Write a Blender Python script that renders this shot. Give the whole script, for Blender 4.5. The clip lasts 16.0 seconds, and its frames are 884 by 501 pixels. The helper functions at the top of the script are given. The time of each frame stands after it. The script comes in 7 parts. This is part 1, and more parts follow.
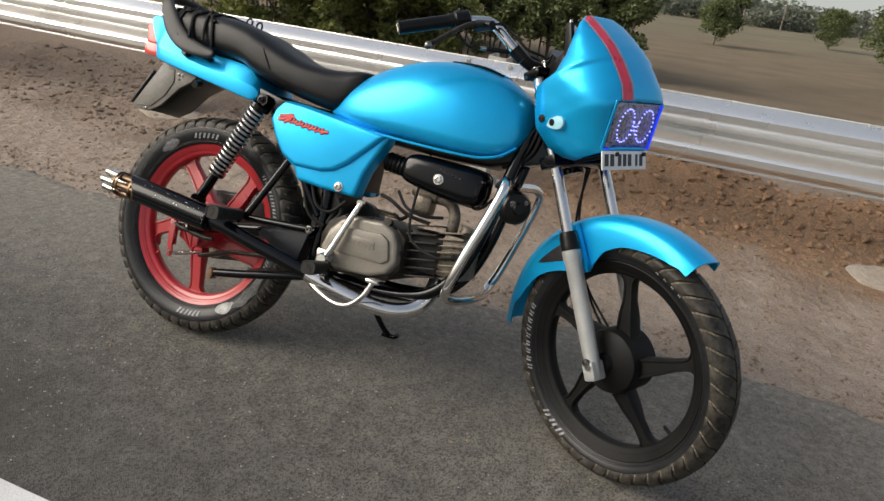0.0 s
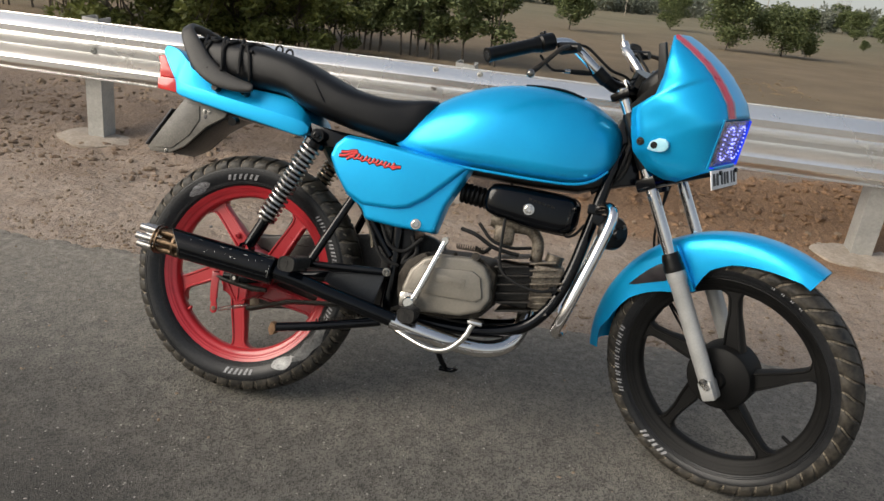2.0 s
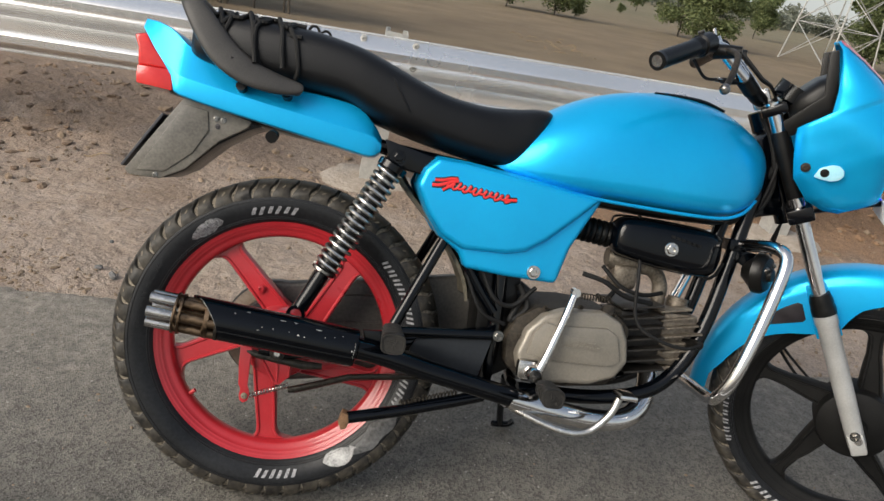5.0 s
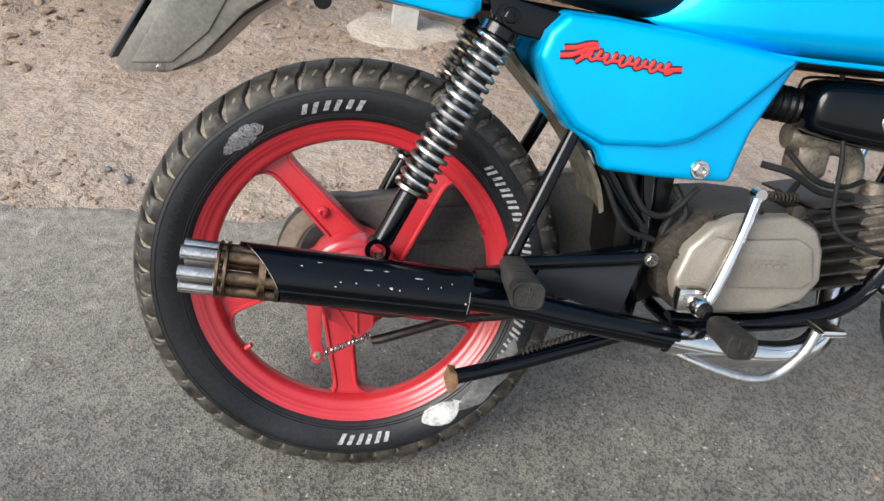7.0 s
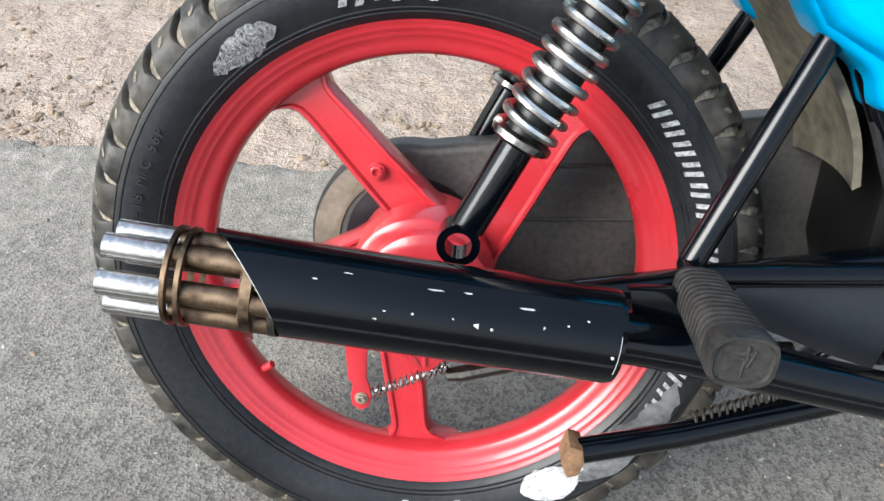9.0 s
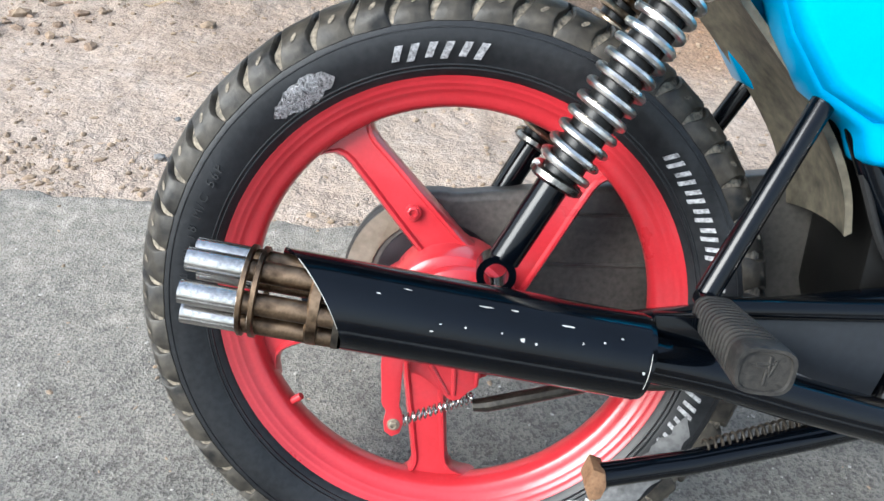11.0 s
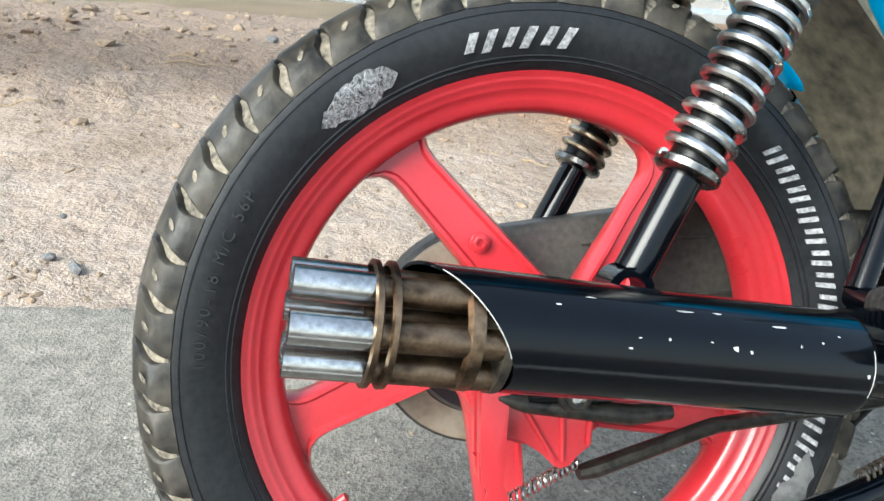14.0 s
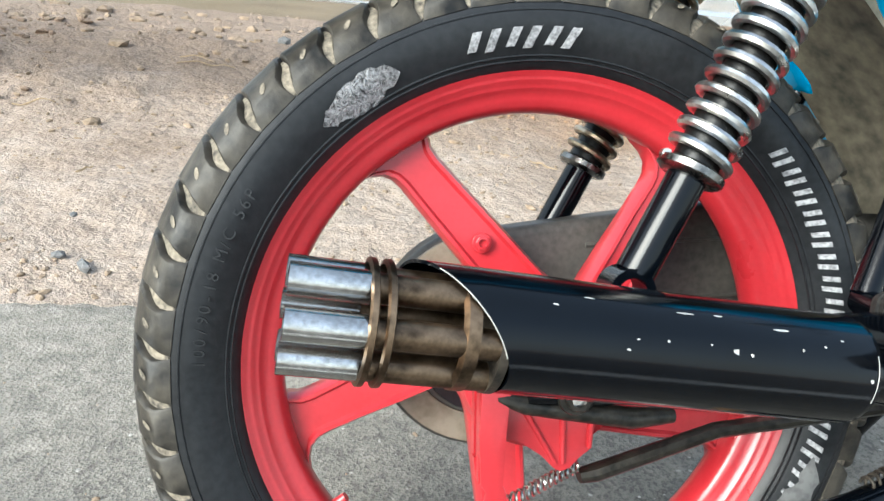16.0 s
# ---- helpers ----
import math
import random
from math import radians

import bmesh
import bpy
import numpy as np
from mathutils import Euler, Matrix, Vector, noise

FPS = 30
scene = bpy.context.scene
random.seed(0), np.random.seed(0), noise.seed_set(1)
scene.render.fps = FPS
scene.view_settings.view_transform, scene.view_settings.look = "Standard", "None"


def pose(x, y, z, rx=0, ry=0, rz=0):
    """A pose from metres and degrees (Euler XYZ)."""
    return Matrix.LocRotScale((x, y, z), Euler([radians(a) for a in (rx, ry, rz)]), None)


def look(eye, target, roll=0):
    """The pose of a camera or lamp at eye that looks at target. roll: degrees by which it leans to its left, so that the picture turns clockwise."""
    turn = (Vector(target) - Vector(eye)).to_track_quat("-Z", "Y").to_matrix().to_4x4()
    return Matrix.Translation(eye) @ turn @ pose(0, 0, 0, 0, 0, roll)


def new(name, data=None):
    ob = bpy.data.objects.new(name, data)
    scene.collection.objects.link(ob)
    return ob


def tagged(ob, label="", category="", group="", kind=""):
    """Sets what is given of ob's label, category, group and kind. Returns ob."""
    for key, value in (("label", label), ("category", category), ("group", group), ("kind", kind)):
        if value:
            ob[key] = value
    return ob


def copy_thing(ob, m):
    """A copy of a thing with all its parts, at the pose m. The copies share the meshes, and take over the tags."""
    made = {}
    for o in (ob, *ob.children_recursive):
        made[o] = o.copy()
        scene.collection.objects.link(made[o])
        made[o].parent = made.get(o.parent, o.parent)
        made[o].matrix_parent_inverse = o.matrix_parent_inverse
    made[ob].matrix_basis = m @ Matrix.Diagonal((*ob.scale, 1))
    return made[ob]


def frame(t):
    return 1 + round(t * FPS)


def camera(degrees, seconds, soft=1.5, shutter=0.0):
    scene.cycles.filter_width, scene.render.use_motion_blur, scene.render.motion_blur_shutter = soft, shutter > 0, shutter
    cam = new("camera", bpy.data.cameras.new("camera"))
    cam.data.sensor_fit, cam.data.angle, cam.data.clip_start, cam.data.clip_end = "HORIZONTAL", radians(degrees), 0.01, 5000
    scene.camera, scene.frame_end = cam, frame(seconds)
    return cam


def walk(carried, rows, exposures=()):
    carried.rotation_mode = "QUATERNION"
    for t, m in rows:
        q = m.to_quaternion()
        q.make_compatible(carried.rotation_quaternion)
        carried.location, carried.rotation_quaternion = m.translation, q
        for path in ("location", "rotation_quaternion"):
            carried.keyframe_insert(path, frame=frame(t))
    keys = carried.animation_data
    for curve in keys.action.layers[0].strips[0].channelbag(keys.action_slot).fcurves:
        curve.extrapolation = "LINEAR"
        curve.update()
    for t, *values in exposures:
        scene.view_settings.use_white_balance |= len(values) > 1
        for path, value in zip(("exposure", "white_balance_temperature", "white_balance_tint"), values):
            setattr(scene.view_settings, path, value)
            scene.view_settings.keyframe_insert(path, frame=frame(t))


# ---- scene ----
cam = camera(62.9, 16.0)
PATH = [
    (0, (1.432, -1.526, 1.175), (0.693, 0.15, 0.373), 6.5),
    (0.5, (1.3, -1.529, 1.18), (0.591, 0.16, 0.377), 6.6),
    (1, (1.203, -1.53, 1.183), (0.461, 0.152, 0.397), 7.1),
    (1.5, (1.074, -1.56, 1.181), (0.546, 0.202, 0.395), 6.7),
    (2, (0.901, -1.601, 1.186), (0.478, 0.188, 0.398), 5.5),
    (2.5, (0.781, -1.569, 1.158), (0.479, 0.235, 0.35), 7.7),
    (3, (0.638, -1.493, 1.166), (0.357, 0.326, 0.383), 6.1),
    (3.2, (0.593, -1.466, 1.168), (0.322, 0.354, 0.382), 7.2),
    (5.3, (0.085, -1.206, 1.113), (0.351, 0.576, 0.245), 10.2),
    (5.5, (0.033, -1.186, 1.106), (0.363, 0.568, 0.202), 9.7),
    (6, (-0.037, -1.128, 1.077), (0.355, 0.527, 0.025), 9.8),
    (6.5, (-0.017, -0.999, 1.033), (0.266, 0.619, -0.108), 9.0),
    (7, (0.033, -0.856, 1.017), (0.199, 0.727, -0.193), 7.5),
    (7.5, (0.025, -0.712, 0.968), (0.159, 0.821, -0.309), 5.7),
    (8, (0.02, -0.606, 0.921), (0.047, 0.85, -0.449), 3.8),
    (8.5, (0.057, -0.523, 0.846), (-0.021, 0.937, -0.518), 1.2),
    (9, (0.044, -0.506, 0.803), (-0.056, 0.957, -0.557), 3.4),
    (9.2, (0.039, -0.5, 0.819), (-0.085, 0.992, -0.506), 3.7),
    (11.3, (-0.032, -0.584, 0.794), (-0.033, 1.076, -0.321), 7.5),
    (11.5, (-0.07, -0.583, 0.77), (0.071, 1.16, -0.2), 7.1),
    (12, (-0.17, -0.553, 0.686), (0.208, 1.189, -0.221), 7.6),
    (12.5, (-0.203, -0.538, 0.646), (0.132, 1.15, -0.371), 7.1),
    (13, (-0.198, -0.518, 0.639), (0.14, 1.193, -0.34), 8.0),
    (13.5, (-0.194, -0.511, 0.646), (0.157, 1.212, -0.306), 7.8),
    (14, (-0.188, -0.503, 0.654), (0.145, 1.262, -0.227), 7.3),
    (14.5, (-0.184, -0.504, 0.654), (0.149, 1.258, -0.232), 7.5),
    (15, (-0.181, -0.504, 0.657), (0.148, 1.264, -0.22), 7.1),
    (15.5, (-0.179, -0.505, 0.652), (0.128, 1.27, -0.216), 7.4),
    (16, (-0.18, -0.503, 0.652), (0.122, 1.269, -0.226), 7.4),
]
walk(cam, [(t, look(eye, target, roll)) for t, eye, target, roll in PATH],
     [(0.0, 0.12, 6750, 9), (3.0, 0.14, 6750, 9), (5.5, 0.42, 6550, 9), (7.0, 0.97, 6200, 9), (9.0, 1.42, 5900, 6), (11.5, 1.50, 5750, 5), (12.5, 1.55, 5850, 1), (16.0, 1.57, 5900, 1)])

# ---- world, sun, exposure ----
SUN_AZ, SUN_EL = -125.0, 32.0          # degrees from +y towards +x, and above the horizon
world = bpy.data.worlds.new("sky")
scene.world = world
world.use_nodes = True
nt = world.node_tree
sky = nt.nodes.new("ShaderNodeTexSky")
sky.sky_type, sky.sun_disc = "NISHITA", False
sky.sun_elevation, sky.sun_rotation = radians(SUN_EL), radians(SUN_AZ)
sky.air_density, sky.dust_density, sky.ozone_density = 1.0, 4.0, 1.0
nt.nodes["Background"].inputs["Strength"].default_value = 0.15
_tc, _mp = nt.nodes.new("ShaderNodeTexCoord"), nt.nodes.new("ShaderNodeMapping")
_mp.inputs["Rotation"].default_value = (radians(5.0), 0, 0)      # the far plain lies a little below the road's own level
nt.links.new(_tc.outputs["Generated"], _mp.inputs["Vector"]); nt.links.new(_mp.outputs[0], sky.inputs["Vector"])
nt.links.new(sky.outputs[0], nt.nodes["Background"].inputs["Color"])
_haze, _mix = nt.nodes.new("ShaderNodeBackground"), nt.nodes.new("ShaderNodeMixShader")      # an even veil of haze over the blue
_haze.inputs["Color"].default_value, _haze.inputs["Strength"].default_value, _mix.inputs[0].default_value = (0.96, 1.0, 1.0, 1), 0.58, 0.55
nt.links.new(nt.nodes["Background"].outputs[0], _mix.inputs[1]); nt.links.new(_haze.outputs[0], _mix.inputs[2])
_sp, _mr = nt.nodes.new("ShaderNodeSeparateXYZ"), nt.nodes.new("ShaderNodeMapRange")      # thick at the horizon, thin overhead
_mr.inputs[1].default_value, _mr.inputs[2].default_value, _mr.inputs[3].default_value, _mr.inputs[4].default_value = 0.0, 0.65, 0.80, 0.22
nt.links.new(_mp.outputs[0], _sp.inputs[0]); nt.links.new(_sp.outputs[2], _mr.inputs[0]); nt.links.new(_mr.outputs[0], _mix.inputs[0])
nt.links.new(_mix.outputs[0], nt.nodes["World Output"].inputs["Surface"])
sun = new("sun", bpy.data.lights.new("sun", "SUN"))
sun.data.energy, sun.data.angle, sun.data.color = 2.7, radians(42), (1.0, 0.97, 0.92)
_d = Vector((math.sin(radians(SUN_AZ)) * math.cos(radians(SUN_EL)), math.cos(radians(SUN_AZ)) * math.cos(radians(SUN_EL)), math.sin(radians(SUN_EL))))
sun.matrix_basis = look(_d * 20, (0, 0, 0))


# ---- materials ----
def surface(name, a, b, scale=8.0, rough=0.6, metal=0.0, bump=0.0, bscale=60.0, fine=0.35, coat=0.0, spread=0.12, flakes=0.0, dist=0.01, emit=None, spec=0.5):
    """A two-scale surface: colour drifts from a to b by a coarse and a fine noise; roughness varies too."""
    m = bpy.data.materials.new(name)
    m.use_nodes = True
    t = m.node_tree
    p = t.nodes["Principled BSDF"]
    co = t.nodes.new("ShaderNodeTexCoord")
    def noise_node(s, detail=6.0):
        n = t.nodes.new("ShaderNodeTexNoise")
        n.inputs["Scale"].default_value, n.inputs["Detail"].default_value = s, detail
        t.links.new(co.outputs["Object"], n.inputs["Vector"])
        return n
    n1, n2 = noise_node(scale), noise_node(bscale, 4.0)
    mix = t.nodes.new("ShaderNodeMix"); mix.data_type = "FLOAT"; mix.inputs[0].default_value = fine
    t.links.new(n1.outputs[0], mix.inputs[2]); t.links.new(n2.outputs[0], mix.inputs[3])
    ramp = t.nodes.new("ShaderNodeValToRGB")
    ramp.color_ramp.elements[0].position, ramp.color_ramp.elements[1].position = 0.36, 0.64
    ramp.color_ramp.elements[0].color, ramp.color_ramp.elements[1].color = (*a, 1), (*b, 1)
    t.links.new(mix.outputs[0], ramp.inputs[0])
    t.links.new(ramp.outputs[0], p.inputs["Base Color"])
    mr = t.nodes.new("ShaderNodeMapRange")
    mr.inputs[3].default_value, mr.inputs[4].default_value = max(0.02, rough - spread), min(1.0, rough + spread)
    t.links.new(n1.outputs[0], mr.inputs[0]); t.links.new(mr.outputs[0], p.inputs["Roughness"])
    p.inputs["Metallic"].default_value = metal
    p.inputs["Specular IOR Level"].default_value = spec
    p.inputs["Coat Weight"].default_value, p.inputs["Coat Roughness"].default_value = coat, 0.08
    if bump:
        bn = t.nodes.new("ShaderNodeBump")
        bn.inputs["Strength"].default_value, bn.inputs["Distance"].default_value = bump, dist
        t.links.new(n2.outputs[0], bn.inputs["Height"]); t.links.new(bn.outputs[0], p.inputs["Normal"])
    if emit:
        p.inputs["Emission Color"].default_value, p.inputs["Emission Strength"].default_value = (*emit[:3], 1), emit[3]
    return m


M_BLUE = surface("blue_paint", (0.0012, 0.352, 0.715), (0.0025, 0.422, 0.81), 5, 0.33, 0.50, 0.02, 900, 0.3, 0.24, 0.04, dist=0.002, spec=0.25)
M_PALE = surface("pale_blue", (0.26, 0.55, 0.66), (0.36, 0.64, 0.74), 30, 0.35, 0.0, 0.05, 300, 0.4, dist=0.002)
M_RED = surface("red_paint", (0.33, 0.014, 0.020), (0.40, 0.022, 0.030), 14, 0.30, 0.0, 0.05, 260, 0.35, 0.28, 0.08, dist=0.002, spec=0.45)
M_BLACK = surface("black_paint", (0.0005, 0.0008, 0.0015), (0.0012, 0.0020, 0.0034), 20, 0.13, 0.0, 0.02, 300, 0.4, 0.0, 0.06, dist=0.002, spec=0.30)
M_PLASTIC = surface("black_plastic", (0.0022, 0.0022, 0.0022), (0.006, 0.0058, 0.0055), 25, 0.34, 0.0, 0.10, 700, 0.4, 0.0, 0.1, dist=0.002, spec=0.25)
M_SEAT = surface("seat_leatherette", (0.0020, 0.0023, 0.0030), (0.0050, 0.0054, 0.0064), 12, 0.44, 0.0, 0.35, 520, 0.4, 0.0, 0.08, dist=0.0015, spec=0.3)
M_GREYPL = surface("grey_plastic", (0.024, 0.024, 0.020), (0.175, 0.152, 0.110), 11, 0.6, 0.0, 0.2, 75, 0.40, dist=0.002, spec=0.3)
M_RUBBER = surface("tyre_rubber", (0.0042, 0.0046, 0.0055), (0.017, 0.018, 0.020), 7, 0.40, 0.0, 0.15, 160, 0.4, 0.0, 0.12, dist=0.002, spec=0.3)
M_DUSTY = surface("dusty_rubber", (0.004, 0.004, 0.004), (0.055, 0.048, 0.038), 24, 0.50, 0.0, 0.3, 90, 0.45, dist=0.003, spec=0.3)
M_GROOVE = surface("groove_dust", (0.035, 0.030, 0.024), (0.22, 0.188, 0.142), 60, 0.9, 0.0, 0.4, 240, 0.5, dist=0.003)
M_PEG = surface("peg_rubber", (0.005, 0.005, 0.005), (0.026, 0.024, 0.021), 40, 0.6, 0.0, 0.3, 300, 0.5, dist=0.002, spec=0.3)
M_WHITE = surface("white_marking", (0.09, 0.09, 0.095), (0.42, 0.42, 0.43), 160, 0.6, 0.0, 0.1, 400, 0.6, dist=0.001)
M_SCUFF = surface("scuffed_rubber", (0.008, 0.008, 0.009), (0.34, 0.34, 0.35), 70, 0.45, 0.0, 0.9, 150, 0.5, dist=0.004)
for _n in M_SCUFF.node_tree.nodes:
    if _n.type == "TEX_NOISE":
        _n.inputs["Distortion"].default_value = 4.0
M_CHALK = surface("chalk_smear", (0.14, 0.14, 0.14), (0.50, 0.50, 0.49), 40, 0.8, 0.0, 0.3, 260, 0.4, dist=0.001)
M_SMEAR = surface("dust_smear", (0.025, 0.025, 0.026), (0.13, 0.13, 0.13), 26, 0.6, 0.0, 0.2, 160, 0.4, dist=0.001, spec=0.3)
M_CHROME = surface("chrome", (0.62, 0.61, 0.60), (0.74, 0.73, 0.72), 16, 0.13, 1.0, 0.02, 300, 0.4, 0.0, 0.07, dist=0.001)
M_STEEL = surface("worn_steel", (0.38, 0.36, 0.33), (0.66, 0.64, 0.61), 34, 0.22, 1.0, 0.05, 300, 0.5, 0.0, 0.10, dist=0.001)
M_BURNT = surface("burnt_steel", (0.050, 0.034, 0.022), (0.24, 0.165, 0.105), 45, 0.40, 1.0, 0.1, 200, 0.4, 0.0, 0.12, dist=0.001)
M_FORK = surface("fork_paint", (0.36, 0.36, 0.35), (0.46, 0.46, 0.45), 20, 0.42, 0.4, 0.05, 300, 0.4, dist=0.001)
M_ENGINE = surface("engine_paint", (0.178, 0.161, 0.133), (0.245, 0.222, 0.186), 14, 0.36, 0.3, 0.15, 260, 0.4, dist=0.002)
M_BOLT = surface("bolt_steel", (0.12, 0.115, 0.105), (0.30, 0.29, 0.27), 90, 0.28, 1.0, 0.05, 300, 0.5, 0.0, 0.12, dist=0.001)
M_ENGDARK = surface("engine_dirty", (0.007, 0.006, 0.005), (0.055, 0.045, 0.033), 28, 0.6, 0.2, 0.3, 180, 0.5, dist=0.003, spec=0.3)
M_SHEET = surface("painted_sheet", (0.010, 0.012, 0.015), (0.020, 0.023, 0.028), 12, 0.36, 0.0, 0.05, 120, 0.4, 0.0, 0.08, dist=0.001, spec=0.4)
M_OIL = surface("oily_steel", (0.006, 0.006, 0.005), (0.035, 0.031, 0.025), 45, 0.36, 0.3, 0.3, 180, 0.5, 0.0, 0.15, dist=0.002, spec=0.4)
M_FIN = surface("fin_metal", (0.010, 0.009, 0.008), (0.04, 0.035, 0.03), 40, 0.5, 0.4, 0.1, 200, 0.4, dist=0.002)
M_HEAD = surface("head_metal", (0.075, 0.060, 0.045), (0.25, 0.215, 0.17), 35, 0.5, 0.5, 0.2, 200, 0.5, dist=0.002)
M_CASE = surface("dusty_case", (0.030, 0.028, 0.026), (0.095, 0.088, 0.078), 9, 0.48, 0.2, 0.1, 150, 0.4, dist=0.002)
M_CASEEDGE = surface("dusty_case_edge", (0.16, 0.13, 0.09), (0.26, 0.22, 0.17), 30, 0.6, 0.1, 0.2, 150, 0.4, dist=0.002)
M_RUST = surface("rusty_steel", (0.10, 0.050, 0.022), (0.22, 0.125, 0.065), 60, 0.75, 0.2, 0.2, 250, 0.5, dist=0.002)
M_TAIL = surface("tail_lens", (0.50, 0.010, 0.010), (0.60, 0.020, 0.018), 30, 0.16, 0.0, 0.0, 100, 0.3, 0.4, 0.04)
M_WHEELBLK = surface("wheel_black", (0.003, 0.003, 0.003), (0.008, 0.0078, 0.0075), 18, 0.55, 0.0, 0.10, 300, 0.4, 0.0, 0.08, dist=0.002, spec=0.18)
M_LOGO = surface("logo_red", (0.60, 0.02, 0.02), (0.70, 0.03, 0.03), 60, 0.35)
M_LOGOK = surface("logo_black", (0.01, 0.008, 0.010), (0.02, 0.016, 0.02), 60, 0.4)
M_STRIPE = surface("stripe_red", (0.50, 0.016, 0.05), (0.58, 0.025, 0.06), 40, 0.3, coat=0.4)
M_PINK = surface("stripe_pale", (0.36, 0.20, 0.24), (0.44, 0.26, 0.30), 40, 0.35)
M_LENS = surface("lamp_lens", (0.03, 0.03, 0.06), (0.46, 0.48, 0.60), 120, 0.10, 0.6, 0.6, 160, 0.6, 0.5, 0.06, dist=0.005)
M_GLOW = surface("lamp_blue_tube", (0.01, 0.03, 0.45), (0.01, 0.04, 0.55), 40, 0.2, emit=(0.01, 0.05, 1.0, 0.7))
M_LED = surface("led", (0.3, 0.3, 0.9), (0.4, 0.4, 0.9), 40, 0.3, emit=(0.25, 0.28, 1.0, 2.2))
M_PLATE = surface("plate_white", (0.68, 0.68, 0.68), (0.78, 0.78, 0.78), 30, 0.4)
M_PLATEK = surface("plate_black", (0.02, 0.02, 0.025), (0.03, 0.03, 0.035), 30, 0.5)
M_CORD = surface("elastic_cord", (0.003, 0.003, 0.003), (0.008, 0.008, 0.008), 120, 0.7, 0.0, 0.3, 600, 0.5, dist=0.001, spec=0.3)
M_GRAB = surface("grab_plastic", (0.022, 0.021, 0.020), (0.040, 0.038, 0.036), 18, 0.5, 0.0, 0.15, 400, 0.4, dist=0.002, spec=0.4)
M_BRASSY = surface("stained_spring", (0.16, 0.10, 0.055), (0.52, 0.44, 0.33), 40, 0.36, 1.0, 0.08, 200, 0.4, 0.0, 0.1, dist=0.001)
M_SPRING = surface("spring_steel", (0.42, 0.40, 0.36), (0.72, 0.71, 0.69), 30, 0.30, 1.0, 0.05, 200, 0.4, 0.0, 0.1, dist=0.001)
M_CHIP = surface("bare_chip", (0.28, 0.275, 0.26), (0.45, 0.44, 0.42), 80, 0.55, 0.2)
M_GALV = surface("galvanised_steel", (0.84, 0.83, 0.81), (0.93, 0.925, 0.91), 1.2, 0.27, 0.88, 0.015, 40, 0.25, 0.0, 0.06, dist=0.002)
M_POST = surface("post_steel", (0.36, 0.355, 0.33), (0.50, 0.49, 0.46), 9, 0.55, 0.35, 0.1, 80, 0.4, dist=0.003)
M_CONC = surface("concrete", (0.25, 0.205, 0.16), (0.38, 0.33, 0.275), 12, 0.9, 0.0, 0.6, 70, 0.5, dist=0.01)
M_LINE = surface("road_paint", (0.52, 0.52, 0.51), (0.72, 0.72, 0.71), 6, 0.65, 0.0, 0.4, 220, 0.5, dist=0.004)
M_BARK = surface("bark", (0.05, 0.042, 0.032), (0.11, 0.09, 0.07), 8, 0.9, 0.0, 0.6, 30, 0.5, dist=0.02)
M_FLAP = surface("flap_plastic", (0.058, 0.053, 0.045), (0.145, 0.132, 0.110), 14, 0.48, 0.0, 0.1, 200, 0.4, dist=0.002)
M_STONE = surface("stone", (0.15, 0.11, 0.075), (0.30, 0.225, 0.16), 14, 0.95, 0.0, 0.5, 70, 0.5, dist=0.006, spec=0.2)
M_SHED = surface("shed_wall", (0.16, 0.14, 0.13), (0.24, 0.22, 0.20), 1.2, 0.9, 0.0, 0.3, 12, 0.4)


def leafy(name, a, b):
    """Foliage: each leaf its own tint, a little light passing through."""
    m = bpy.data.materials.new(name)
    m.use_nodes = True
    t = m.node_tree
    p = t.nodes["Principled BSDF"]
    g = t.nodes.new("ShaderNodeNewGeometry")
    r = t.nodes.new("ShaderNodeValToRGB")
    r.color_ramp.elements[0].color, r.color_ramp.elements[1].color = (*a, 1), (*b, 1)
    t.links.new(g.outputs["Random Per Island"], r.inputs[0])
    t.links.new(r.outputs[0], p.inputs["Base Color"])
    p.inputs["Roughness"].default_value = 0.6
    tr = t.nodes.new("ShaderNodeBsdfTranslucent")
    t.links.new(r.outputs[0], tr.inputs["Color"])
    mx = t.nodes.new("ShaderNodeMixShader"); mx.inputs[0].default_value = 0.35
    t.links.new(p.outputs[0], mx.inputs[1]); t.links.new(tr.outputs[0], mx.inputs[2])
    t.links.new(mx.outputs[0], t.nodes["Material Output"].inputs["Surface"])
    return m


M_LEAF = leafy("leaf_dark", (0.065, 0.090, 0.032), (0.200, 0.230, 0.095))
M_LEAF2 = leafy("leaf_bright", (0.085, 0.105, 0.026), (0.20, 0.22, 0.060))
# distance haze is mixed into this leaf colour, paler and greyer
M_LEAF_HAZE = leafy("leaf_far_hazed", (0.150, 0.165, 0.125), (0.230, 0.245, 0.190))


